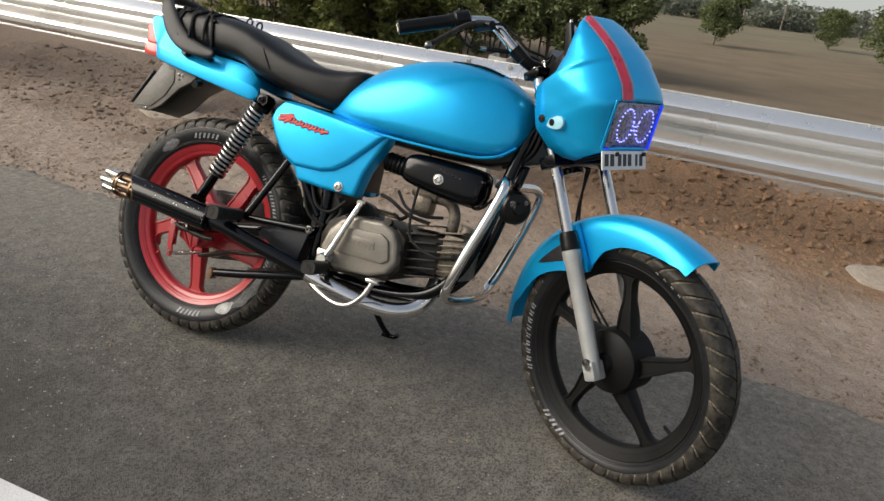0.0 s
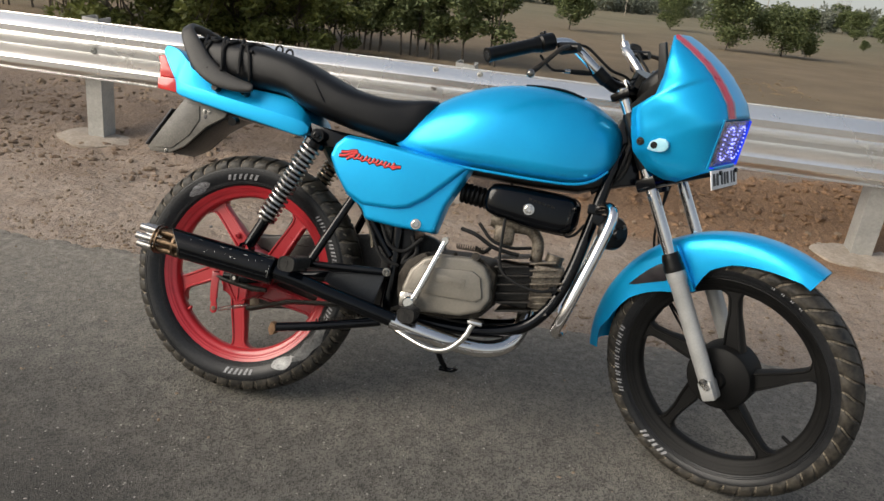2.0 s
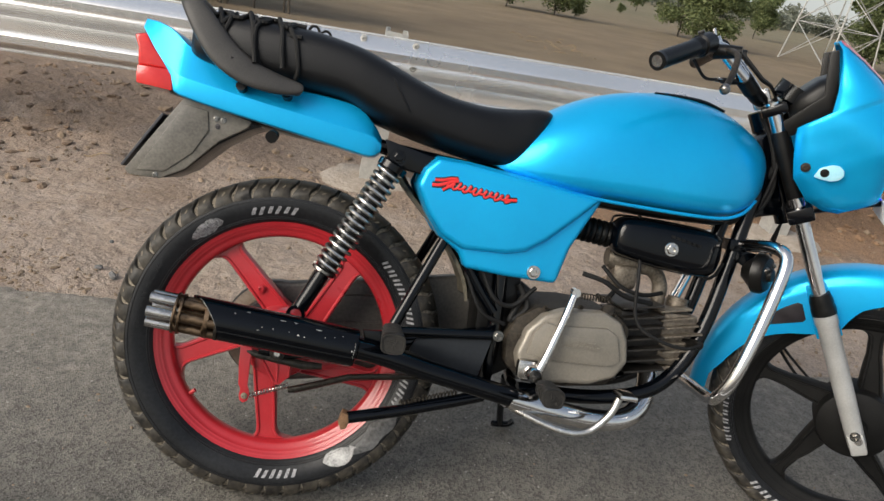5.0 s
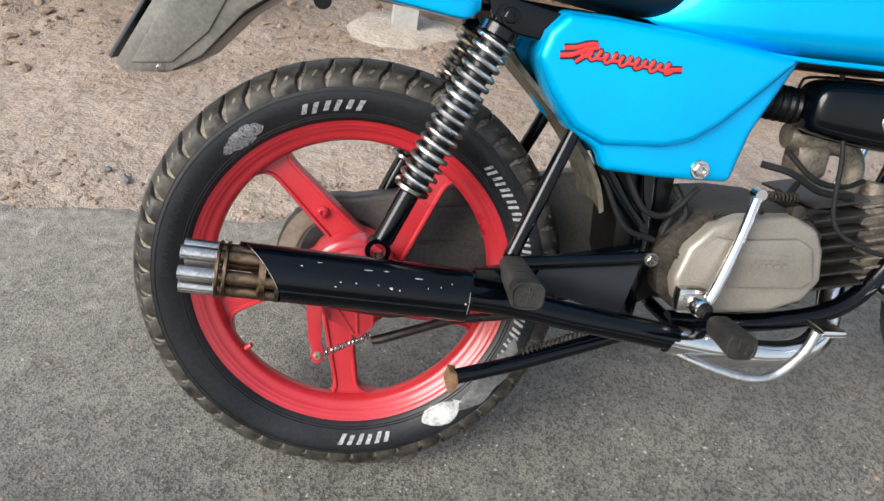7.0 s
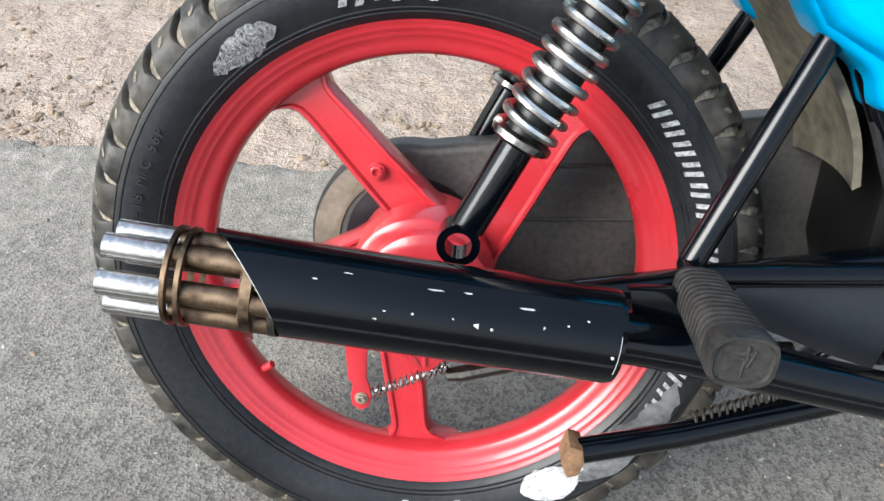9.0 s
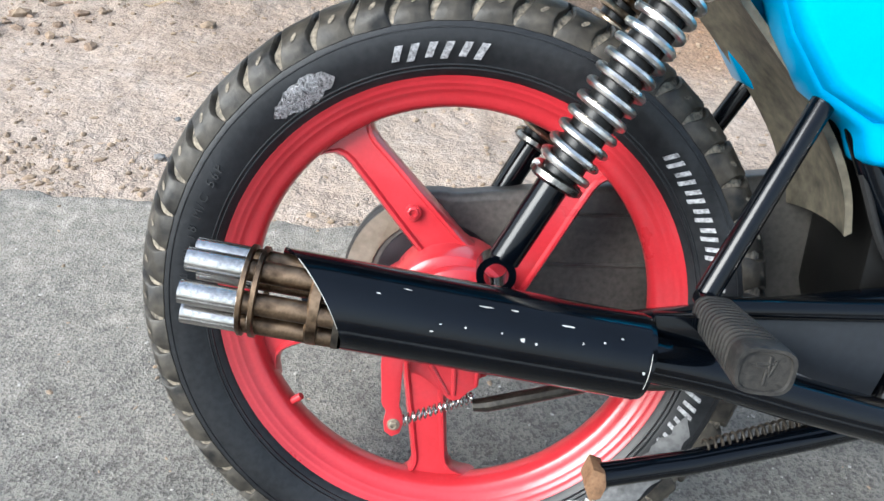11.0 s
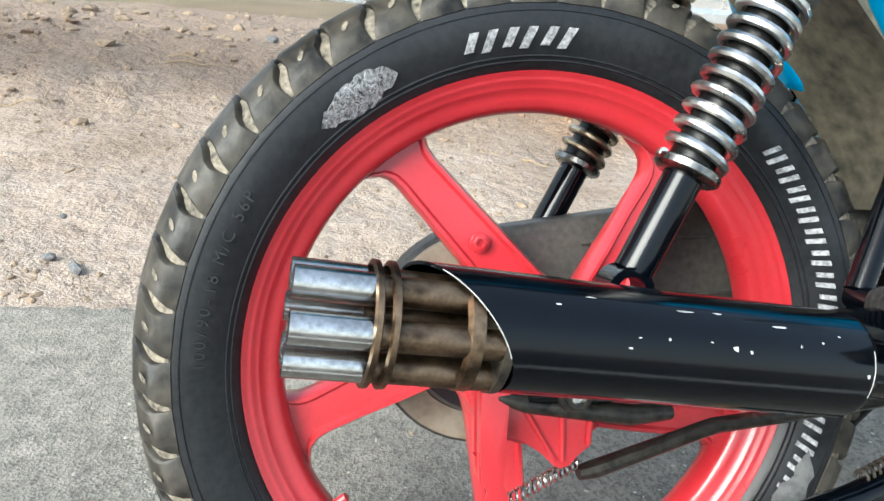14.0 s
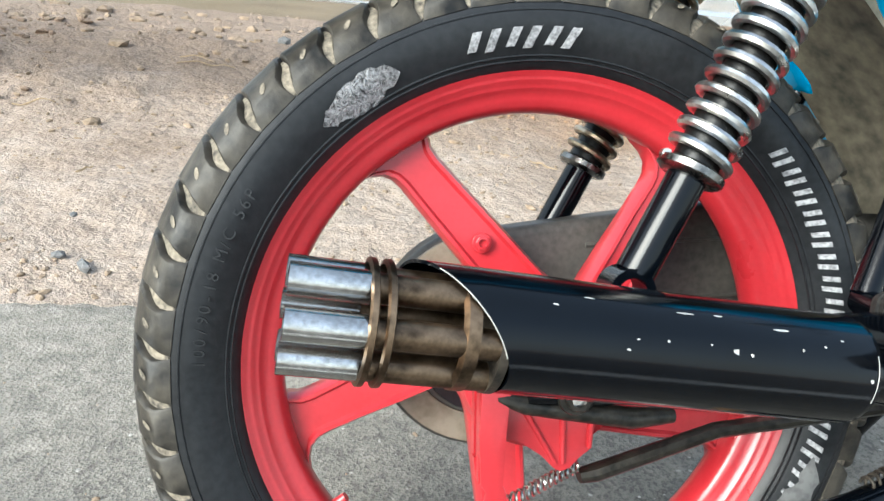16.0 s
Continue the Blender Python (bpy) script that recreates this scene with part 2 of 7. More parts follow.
def ground_material(name, kind):
    m = bpy.data.materials.new(name)
    m.use_nodes = True
    t = m.node_tree
    p = t.nodes["Principled BSDF"]
    co = t.nodes.new("ShaderNodeTexCoord")
    def tex(kind_, s, detail=8.0):
        n = t.nodes.new(kind_)
        n.inputs["Scale"].default_value = s
        if "Detail" in n.inputs:
            n.inputs["Detail"].default_value = detail
        t.links.new(co.outputs["Object"], n.inputs["Vector"])
        return n
    def ramp(src, stops):
        r = t.nodes.new("ShaderNodeValToRGB")
        e = r.color_ramp.elements
        e[0].position, e[0].color = stops[0][0], (*stops[0][1], 1)
        e[1].position, e[1].color = stops[-1][0], (*stops[-1][1], 1)
        for pos, c in stops[1:-1]:
            e.new(pos).color = (*c, 1)
        t.links.new(src, r.inputs[0])
        return r.outputs[0]
    def mixed(f, a, b, mode="MIX"):
        x = t.nodes.new("ShaderNodeMix"); x.data_type = "RGBA"; x.blend_type = mode
        if isinstance(f, float): x.inputs[0].default_value = f
        else: t.links.new(f, x.inputs[0])
        t.links.new(a, x.inputs[6]); t.links.new(b, x.inputs[7])
        return x.outputs[2]
    def band(src, lo, hi, top):
        r = t.nodes.new("ShaderNodeMapRange")
        r.inputs[1].default_value, r.inputs[2].default_value, r.inputs[4].default_value = lo, hi, top
        t.links.new(src, r.inputs[0])
        return r.outputs[0]
    bump = t.nodes.new("ShaderNodeBump")
    if kind == "asphalt":
        v = tex("ShaderNodeTexVoronoi", 215.0)
        n, big = tex("ShaderNodeTexNoise", 330.0, 4), tex("ShaderNodeTexNoise", 1.3, 6)
        agg = ramp(v.outputs["Color"], [(0.05, (0.034, 0.033, 0.031)), (0.55, (0.043, 0.041, 0.039)), (0.80, (0.062, 0.060, 0.056)), (0.90, (0.088, 0.085, 0.079)), (0.98, (0.165, 0.160, 0.150))])
        dark = ramp(n.outputs[0], [(0.35, (0.038, 0.036, 0.034)), (0.7, (0.060, 0.057, 0.053))])
        c = mixed(0.25, agg, dark)
        tone = ramp(big.outputs[0], [(0.3, (0.90, 0.86, 0.80)), (0.7, (1.16, 1.12, 1.04))])
        c = mixed(1.0, c, tone, "MULTIPLY")
        patch = ramp(tex("ShaderNodeTexNoise", 17.0, 7).outputs[0], [(0.32, (0.80, 0.80, 0.79)), (0.50, (1.0, 1.0, 0.99)), (0.68, (1.30, 1.29, 1.26))])
        c = mixed(1.0, c, patch, "MULTIPLY")
        # dust blown in along the edge
        sep = t.nodes.new("ShaderNodeSeparateXYZ"); t.links.new(co.outputs["Object"], sep.inputs[0])
        # darkening painted into the asphalt towards low x and y, with ragged edges
        darken = t.nodes.new("ShaderNodeMath"); darken.operation = "MULTIPLY"
        edge_noise = tex("ShaderNodeTexNoise", 0.9, 5)
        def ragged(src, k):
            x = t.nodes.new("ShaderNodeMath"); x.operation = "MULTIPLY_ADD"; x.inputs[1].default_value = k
            t.links.new(edge_noise.outputs[0], x.inputs[0]); t.links.new(src, x.inputs[2])
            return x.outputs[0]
        t.links.new(band(ragged(sep.outputs[1], 0.5), 0.20, -0.30, 1.0), darken.inputs[0]); t.links.new(band(ragged(sep.outputs[0], 1.6), 2.0, 0.7, 0.72), darken.inputs[1])
        dark_tone = ramp(n.outputs[0], [(0.35, (0.016, 0.0145, 0.0125)), (0.7, (0.036, 0.033, 0.029))])
        c = mixed(darken.outputs[0], c, dark_tone)
        add = t.nodes.new("ShaderNodeMath"); add.operation = "MULTIPLY_ADD"; add.inputs[1].default_value = 0.55
        dn = tex("ShaderNodeTexNoise", 6.0, 8)
        t.links.new(dn.outputs[0], add.inputs[0]); t.links.new(sep.outputs[1], add.inputs[2])
        fac = ramp(add.outputs[0], [(0.06, (0, 0, 0)), (0.46, (0.36, 0.36, 0.36)), (0.92, (0.84, 0.84, 0.84))])
        clot = tex("ShaderNodeTexNoise", 38.0, 6)
        dust = ramp(clot.outputs[0], [(0.32, (0.135, 0.122, 0.100)), (0.52, (0.195, 0.175, 0.145)), (0.72, (0.285, 0.258, 0.218))])
        fleck = ramp(v.outputs["Color"], [(0.0, (0.78, 0.78, 0.78)), (0.7, (0.94, 0.94, 0.94)), (0.95, (1.25, 1.25, 1.25))])
        c = mixed(fac, c, mixed(1.0, dust, fleck, "MULTIPLY"))
        t.links.new(c, p.inputs["Base Color"])
        p.inputs["Roughness"].default_value = 0.82
        h = t.nodes.new("ShaderNodeMath"); h.operation = "ADD"
        t.links.new(v.outputs["Distance"], h.inputs[0]); t.links.new(n.outputs[0], h.inputs[1])
        t.links.new(h.outputs[0], bump.inputs["Height"])
        bump.inputs["Strength"].default_value, bump.inputs["Distance"].default_value = 0.5, 0.004
    else:
        n1, n2, n3 = tex("ShaderNodeTexNoise", 1.6), tex("ShaderNodeTexNoise", 14.0), tex("ShaderNodeTexNoise", 150.0, 6)
        base = ramp(n2.outputs[0], [(0.3, (0.222, 0.170, 0.134)), (0.5, (0.285, 0.227, 0.184)), (0.72, (0.36, 0.297, 0.250))])
        grit = ramp(n3.outputs[0], [(0.30, (0.12, 0.085, 0.06)), (0.5, (0.35, 0.27, 0.20)), (0.75, (0.60, 0.50, 0.40))])
        c = mixed(0.36, base, grit)
        damp = ramp(n3.outputs[0], [(0.3, (0.095, 0.062, 0.040)), (0.7, (0.27, 0.19, 0.13))])
        sp = t.nodes.new("ShaderNodeSeparateXYZ"); t.links.new(co.outputs["Object"], sp.inputs[0])
        far = t.nodes.new("ShaderNodeMath"); far.operation = "MULTIPLY_ADD"; far.inputs[1].default_value = 3.2
        t.links.new(tex("ShaderNodeTexNoise", 2.6, 9).outputs[0], far.inputs[0]); t.links.new(sp.outputs[1], far.inputs[2])
        c = mixed(band(far.outputs[0], 2.75, 3.7, 0.75), c, damp)
        red = ramp(n3.outputs[0], [(0.3, (0.13, 0.075, 0.040)), (0.7, (0.33, 0.20, 0.115))])
        sep = t.nodes.new("ShaderNodeSeparateXYZ"); t.links.new(co.outputs["Object"], sep.inputs[0])
        # freshly dug red soil in a strip below the barrier
        ab = t.nodes.new("ShaderNodeMath"); ab.operation = "SUBTRACT"; ab.inputs[1].default_value = 2.45
        t.links.new(sep.outputs[1], ab.inputs[0])
        ab2 = t.nodes.new("ShaderNodeMath"); ab2.operation = "ABSOLUTE"; t.links.new(ab.outputs[0], ab2.inputs[0])
        ad = t.nodes.new("ShaderNodeMath"); ad.operation = "MULTIPLY_ADD"; ad.inputs[1].default_value = -1.3
        t.links.new(n1.outputs[0], ad.inputs[0]); t.links.new(ab2.outputs[0], ad.inputs[2])
        fac = ramp(ad.outputs[0], [(0.0, (0.9, 0.9, 0.9)), (0.16, (0, 0, 0))])
        along = t.nodes.new("ShaderNodeMapRange"); along.inputs[1].default_value, along.inputs[2].default_value = 0.1, 1.0
        t.links.new(sep.outputs[0], along.inputs[0])
        both = t.nodes.new("ShaderNodeMath"); both.operation = "MULTIPLY"
        t.links.new(fac, both.inputs[0]); t.links.new(along.outputs[0], both.inputs[1])
        c = mixed(both.outputs[0], c, red)
        # ploughed field beyond
        field = ramp(tex("ShaderNodeTexNoise", 0.35, 10).outputs[0], [(0.3, (0.130, 0.094, 0.054)), (0.7, (0.190, 0.140, 0.084))])
        far_field = ramp(tex("ShaderNodeTexNoise", 0.08, 8).outputs[0], [(0.3, (0.120, 0.108, 0.058)), (0.7, (0.185, 0.155, 0.092))])
        field = mixed(band(sep.outputs[1], 55.0, 130.0, 0.85), field, far_field)
        gt = t.nodes.new("ShaderNodeMapRange"); gt.inputs[1].default_value, gt.inputs[2].default_value = 5.5, 9.5
        t.links.new(sep.outputs[1], gt.inputs[0])
        c = mixed(gt.outputs[0], c, field)
        t.links.new(c, p.inputs["Base Color"])
        p.inputs["Roughness"].default_value = 0.95
        h = t.nodes.new("ShaderNodeMath"); h.operation = "ADD"
        grain = tex("ShaderNodeTexVoronoi", 190.0)
        t.links.new(grain.outputs["Distance"], h.inputs[0]); t.links.new(n3.outputs[0], h.inputs[1])
        t.links.new(h.outputs[0], bump.inputs["Height"])
        bump.inputs["Strength"].default_value, bump.inputs["Distance"].default_value = 0.55, 0.006
    if kind != "asphalt":
        lumps = t.nodes.new("ShaderNodeBump")
        lumps.inputs["Strength"].default_value, lumps.inputs["Distance"].default_value = 0.75, 0.035
        t.links.new(tex("ShaderNodeTexNoise", 24.0, 7).outputs[0], lumps.inputs["Height"])
        t.links.new(lumps.outputs[0], bump.inputs["Normal"])
    t.links.new(bump.outputs[0], p.inputs["Normal"])
    return m


M_ASPHALT, M_SOIL = ground_material("asphalt", "asphalt"), ground_material("soil", "soil")


# ---- mesh helpers ----
def mesh_of(name, bm, material, angle=38):
    bmesh.ops.recalc_face_normals(bm, faces=bm.faces)
    me = bpy.data.meshes.new(name)
    bm.to_mesh(me)
    bm.free()
    me.materials.append(material)
    me.shade_smooth()
    me.set_sharp_from_angle(angle=radians(angle))
    return me


def part(name, bm, material, parent, label="", at=None, angle=38):
    """Links a bmesh as one mesh object under a thing or a part."""
    ob = new(name, mesh_of(name, bm, material, angle))
    ob.parent = parent
    if at is not None:
        ob.matrix_basis = at
    if label:
        tagged(ob, label)
    return ob


def thing(name, bm, material, label, category, group="", kind="", at=None, angle=38):
    ob = new(name, mesh_of(name, bm, material, angle))
    if at is not None:
        ob.matrix_basis = at
    return tagged(ob, label, category, group, kind)


def spline(pts, n=8):
    """Points on a smooth curve through pts."""
    P = [Vector(p) for p in pts]
    P = [2 * P[0] - P[1]] + P + [2 * P[-1] - P[-2]]
    out = []
    for a, b, c, d in zip(P, P[1:], P[2:], P[3:]):
        for k in range(n):
            s = k / n
            out.append(0.5 * ((2 * b) + (c - a) * s + (2 * a - 5 * b + 4 * c - d) * s * s + (3 * b - a - 3 * c + d) * s ** 3))
    out.append(P[-2])
    return out


def rings(bm, loops, close=False, caps=True):
    made = [[bm.verts.new(v) for v in loop] for loop in loops]
    pairs = list(zip(made, made[1:])) + ([(made[-1], made[0])] if close else [])
    n = len(made[0])
    for a, b in pairs:
        for i in range(n):
            bm.faces.new((a[i], a[(i + 1) % n], b[(i + 1) % n], b[i]))
    if caps and not close:
        bm.faces.new(made[0][::-1]); bm.faces.new(made[-1])
    return made


def tube(bm, pts, r, n=12, close=False, flat=1.0, caps=True):
    """A round (or flattened) bar along pts; r: one radius or one for each point."""
    P = [Vector(p) for p in pts]
    rs = r if isinstance(r, (list, tuple)) else [r] * len(P)
    up = Vector((0.13, 0.2, 1)).normalized()
    loops, side = [], None
    for i, p in enumerate(P):
        a, b = P[i - 1] if (i or close) else p, P[(i + 1) % len(P)] if (i < len(P) - 1 or close) else p
        d = (b - a).normalized()
        side = (d.cross(up) if side is None else side - d * side.dot(d)).normalized()
        o = d.cross(side)
        loops.append([p + rs[i] * (math.cos(q) * side + flat * math.sin(q) * o) for q in (2 * math.pi * k / n for k in range(n))])
    rings(bm, loops, close, caps)
    return bm


def rod(a, b, r, n=14):
    return tube(bmesh.new(), [a, b], r, n)


def lathe(bm, profile, n=64, close=False, axis="y"):
    """Turns (radius, along) points round the y axis (or x, z)."""
    loops = []
    for k in range(n):
        q = 2 * math.pi * k / n
        c, s = math.cos(q), math.sin(q)
        loops.append([{"y": Vector((r * c, y, r * s)), "x": Vector((y, r * c, r * s)), "z": Vector((r * c, r * s, y))}[axis] for r, y in profile])
    made = [[bm.verts.new(v) for v in l] for l in loops]
    m = len(profile)
    for a, b in zip(made, made[1:] + made[:1]):
        for i in range(m if close else m - 1):
            j = (i + 1) % m
            bm.faces.new((a[i], a[j], b[j], b[i]))
    bmesh.ops.remove_doubles(bm, verts=bm.verts, dist=1e-6)
    return bm


def bevelled(bm, w, seg=2):
    es = [e for e in bm.edges if len(e.link_faces) == 2 and e.calc_face_angle(0) > 0.5]
    bmesh.ops.bevel(bm, geom=es, offset=w, segments=seg, affect="EDGES", profile=0.6, clamp_overlap=True)
    return bm


def box(x0, y0, z0, x1, y1, z1, w=0.0, bm=None):
    bm = bm or bmesh.new()
    r = bmesh.ops.create_cube(bm, size=1.0)
    for v in r["verts"]:
        v.co = Vector(((x0 + x1) / 2 + v.co.x * (x1 - x0), (y0 + y1) / 2 + v.co.y * (y1 - y0), (z0 + z1) / 2 + v.co.z * (z1 - z0)))
    return bevelled(bm, w) if w else bm


def prism(outline, y0, y1, w=0.0, seg=2, bm=None, taper=0.0):
    """An outline in x, z given depth along y; taper draws the y0 face in."""
    bm = bm or bmesh.new()
    cx, cz = sum(p[0] for p in outline) / len(outline), sum(p[1] for p in outline) / len(outline)
    a = [bm.verts.new((x + (cx - x) * taper, y0, z + (cz - z) * taper)) for x, z in outline]
    b = [bm.verts.new((x, y1, z)) for x, z in outline]
    n = len(a)
    fs = [bm.faces.new(a), bm.faces.new(b[::-1])] + [bm.faces.new((a[i], b[i], b[(i + 1) % n], a[(i + 1) % n])) for i in range(n)]
    bmesh.ops.recalc_face_normals(bm, faces=fs)
    return bevelled(bm, w, seg) if w else bm


def loft(stations, n=28, bm=None, e=2.6):
    """A body along x: stations of (x, y centre, half width, low z, high z) with rounded-box sections."""
    bm = bm or bmesh.new()
    loops = []
    for x, yc, w, z0, z1 in stations:
        zc, h = (z0 + z1) / 2, (z1 - z0) / 2
        loop = []
        for k in range(n):
            q = 2 * math.pi * k / n
            c, s = math.cos(q), math.sin(q)
            loop.append(Vector((x, yc + w * math.copysign(abs(c) ** (2 / e), c), zc + h * math.copysign(abs(s) ** (2 / e), s))))
        loops.append(loop)
    rings(bm, loops)
    return bm


def _catmull(rows, n):
    R = [np.array(r, float) for r in rows]
    R = [2 * R[0] - R[1]] + R + [2 * R[-1] - R[-2]]
    out = []
    for a, b, c, d in zip(R, R[1:], R[2:], R[3:]):
        for k in range(n):
            s = k / n
            out.append(0.5 * ((2 * b) + (c - a) * s + (2 * a - 5 * b + 4 * c - d) * s * s + (3 * b - a - 3 * c + d) * s ** 3))
    out.append(R[-2])
    return out


def bolt_head(x, y, z, r, out=-1, h=0.006):
    """A washer with a hexagon head and a dished middle, facing along y."""
    bm = bmesh.new()
    def ring(rad, d, n=24, hexed=False):
        o = []
        for k in range(n):
            q = 2 * math.pi * k / n
            rr = rad
            if hexed:
                rr = rad * math.cos(math.pi / 6) / math.cos((q % (math.pi / 3)) - math.pi / 6)
            o.append(Vector((x + rr * math.cos(q), y + out * d, z + rr * math.sin(q))))
        return o if out < 0 else o[::-1]
    rings(bm, [ring(r, -0.002), ring(r, h * 0.25), ring(r * 0.94, h * 0.38), ring(r * 0.74, h * 0.40, hexed=True), ring(r * 0.74, h * 0.9, hexed=True), ring(r * 0.64, h, hexed=True), ring(r * 0.40, h), ring(r * 0.36, h * 0.35), ring(r * 0.1, h * 0.35)][::-1])
    bmesh.ops.recalc_face_normals(bm, faces=bm.faces)
    return bm


# ---- ground, road, barrier ----
ROAD = pose(0, 0, 0, 0, 0, 3.43)
RAIL_V = 1.90


def height(u, v):
    """The ground beside the road."""
    if v < 0.42:
        z = -0.05
    elif v < 2.0:
        z = -0.012 - 0.055 * max(0.0, (v - 0.9) / 1.1) ** 1.5
    elif v < 4.4:
        z = -0.067 - 0.05 * (v - 2.0)
    elif v < 9.0:
        s = (v - 4.4) / 4.6
        z = -0.187 - 2.398 * (s * s * (3 - 2 * s))
    else:
        z = -2.507 - 0.052 * (v - 7.5)
    if 0.42 <= v < 9.0:
        q = Vector((u, v, 0.0))
        k = min(1.0, (v - 0.42) * 3) * (1.0 if v < 3 else 1.8) * min(1.0, (9.0 - v) / 0.8)
        z += k * (0.018 * noise.noise(q * 2.1) + 0.010 * noise.noise(q * 6) + 0.006 * noise.noise(q * 12))
        heap = math.exp(-((v - 2.55) / 0.42) ** 2) * (0.46 + 0.27 * (1 + math.tanh((u - 0.7) * 1.5))) * (0.75 + 0.5 * noise.noise(Vector((u * 0.9, 3.3, 0))))
        z += heap * (0.36 + 0.06 * noise.noise(q * 5) + 0.05 * noise.noise(q * 13) + 0.02 * noise.noise(q * 31))
        spoil = math.exp(-((v - 1.95) / 0.28) ** 2 - ((u + 1.1) / 0.8) ** 2)
        z += spoil * (0.03 + 0.05 * abs(noise.noise(q * 7)) + 0.03 * noise.noise(q * 17))
    elif v >= 9.0:
        z += min(1.0, (v - 9.0) / 10) * 0.25 * noise.noise(Vector((u * 0.06, v * 0.06, 0)))
    return z


def sheet(us, vs, f, flip=False):
    bm = bmesh.new()
    grid = [[bm.verts.new((u, v, f(u, v))) for v in vs] for u in us]
    for a, b in zip(grid, grid[1:]):
        for i in range(len(vs) - 1):
            bm.faces.new((a[i], b[i], b[i + 1], a[i + 1]))
    return bm


def steps(lo, hi, d, far_lo, far_hi, grow=1.32):
    mid = list(np.arange(lo, hi + 1e-6, d))
    left, right, s = [], [], d
    x = lo
    while x > far_lo:
        s *= grow; x -= s; left.append(x)
    x, s = hi, d
    while x < far_hi:
        s *= grow; x += s; right.append(x)
    return [float(v) for v in left[::-1] + mid + right]


thing("ground", sheet(steps(-3.6, 4.2, 0.045, -900, 900), steps(0.45, 4.4, 0.04, -700, 1500, 1.22), height), M_SOIL,
      "dry sandy soil verge falling to a ploughed brown field", "ground", kind="structure", at=ROAD, angle=180)


def road_height(u, v):
    return 0.0015 * noise.noise(Vector((u * 1.7, v * 1.7, 4)))


def road_mesh():
    us = steps(-3.0, 3.4, 0.012, -900, 900)
    vs = [-9.0, -5, -2.5, -1.4, -0.7, -0.2, 0.1, 0.3, 0.4]
    bm = bmesh.new()
    rows = []
    for u in us:
        q = noise.noise(Vector((u * 2.3, 0, 0))) * 0.035 + noise.noise(Vector((u * 9, 5, 0))) * 0.030 + noise.noise(Vector((u * 27, 9, 0))) * 0.016
        edge = 0.585 + (q if abs(u) < 5 else 0)
        row = [bm.verts.new((u, v, road_height(u, v))) for v in vs]
        row += [bm.verts.new((u, edge - 0.05, 0.0)), bm.verts.new((u, edge - 0.012, -0.002)), bm.verts.new((u, edge, -0.010)), bm.verts.new((u, edge + 0.008, -0.05))]
        rows.append(row)
    for a, b in zip(rows, rows[1:]):
        for i in range(len(a) - 1):
            bm.faces.new((a[i], b[i], b[i + 1], a[i + 1]))
    return bm


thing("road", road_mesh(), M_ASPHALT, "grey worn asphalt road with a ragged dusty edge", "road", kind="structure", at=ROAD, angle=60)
_bm = bmesh.new()
_l = [(u, -0.804 + 0.004 * noise.noise(Vector((u * 6, 2, 0)))) for u in steps(-4, 4, 0.08, -120, 120)]
_a = [_bm.verts.new((u, v, 0.0045)) for u, v in _l]
_b = [_bm.verts.new((u, v - 0.15, 0.0045)) for u, v in _l]
for i in range(len(_a) - 1):
    _bm.faces.new((_a[i], _b[i], _b[i + 1], _a[i + 1]))
thing("road_line", _bm, M_LINE, "white painted edge line on the asphalt", "road marking", kind="structure", at=ROAD)


# barrier
guardrail = tagged(new("guardrail"), "galvanised steel W-beam guardrail on steel posts along the verge", "guardrail")
guardrail.matrix_basis = ROAD @ pose(0, RAIL_V, -0.07)
W_SHAPE = [(-0.155, 0.004), (-0.150, 0.0), (-0.128, 0.040), (-0.110, 0.074), (-0.100, 0.082), (-0.072, 0.082), (-0.060, 0.074), (-0.044, 0.044),
           (-0.022, 0.006), (-0.012, 0.0), (0.012, 0.0), (0.022, 0.006), (0.044, 0.044), (0.060, 0.074), (0.072, 0.082), (0.100, 0.082), (0.110, 0.074),
           (0.128, 0.040), (0.150, 0.0), (0.155, 0.004)]
RAIL_Z = 0.468 + 0.07


def beam(u0, u1, out):
    bm = bmesh.new()
    shape = [(RAIL_Z + z, -d - out) for z, d in W_SHAPE]
    back = [(z, y + 0.003) for z, y in shape[::-1]]
    n = max(2, int((u1 - u0) / 0.5))
    rings(bm, [[Vector((u0 + (u1 - u0) * k / n, y + 0.002 * math.sin(1.7 * (u0 + k)), z)) for z, y in shape + back] for k in range(n + 1)])
    return bm


for k in range(-4, 5):
    u0 = 0.35 + 3.95 * k
    b = part("beam", beam(u0 - 0.32, u0 + 3.95, 0.0045 if k % 2 else 0.0), M_GALV, guardrail, angle=30)
    for du in (-0.055, -0.275):
        for dz, dd in ((0.134, 0.030), (0.046, 0.048), (-0.046, 0.048), (-0.134, 0.030)):
            part("bolt", bolt_head(u0 + du, -dd - 0.006, RAIL_Z + dz, 0.015, -1, 0.012), M_POST, b)
for k in range(-6, 7):
    u = 0.175 + 2.045 * k
    bm = bmesh.new()
    # open channel post with lips
    pts = [(x * 0.8, y) for x, y in ((-0.06, 0.0), (0.06, 0.0), (0.06, 0.11), (0.035, 0.11), (0.035, 0.105), (0.055, 0.105), (0.055, 0.005), (-0.055, 0.005), (-0.055, 0.105), (-0.035, 0.105), (-0.035, 0.11), (-0.06, 0.11))]
    rings(bm, [[Vector((x, y + 0.004, z)) for x, y in pts] for z in (-0.3, RAIL_Z + 0.172)])
    post = part("post", bm, M_POST, guardrail, at=pose(u, 0.0, 0.0, 0, 3.0 if k < 1 else 0.2, 0), angle=30)
    part("bolt", bolt_head(u + 0.05, -0.006, RAIL_Z, 0.018, -1, 0.012), M_POST, guardrail)


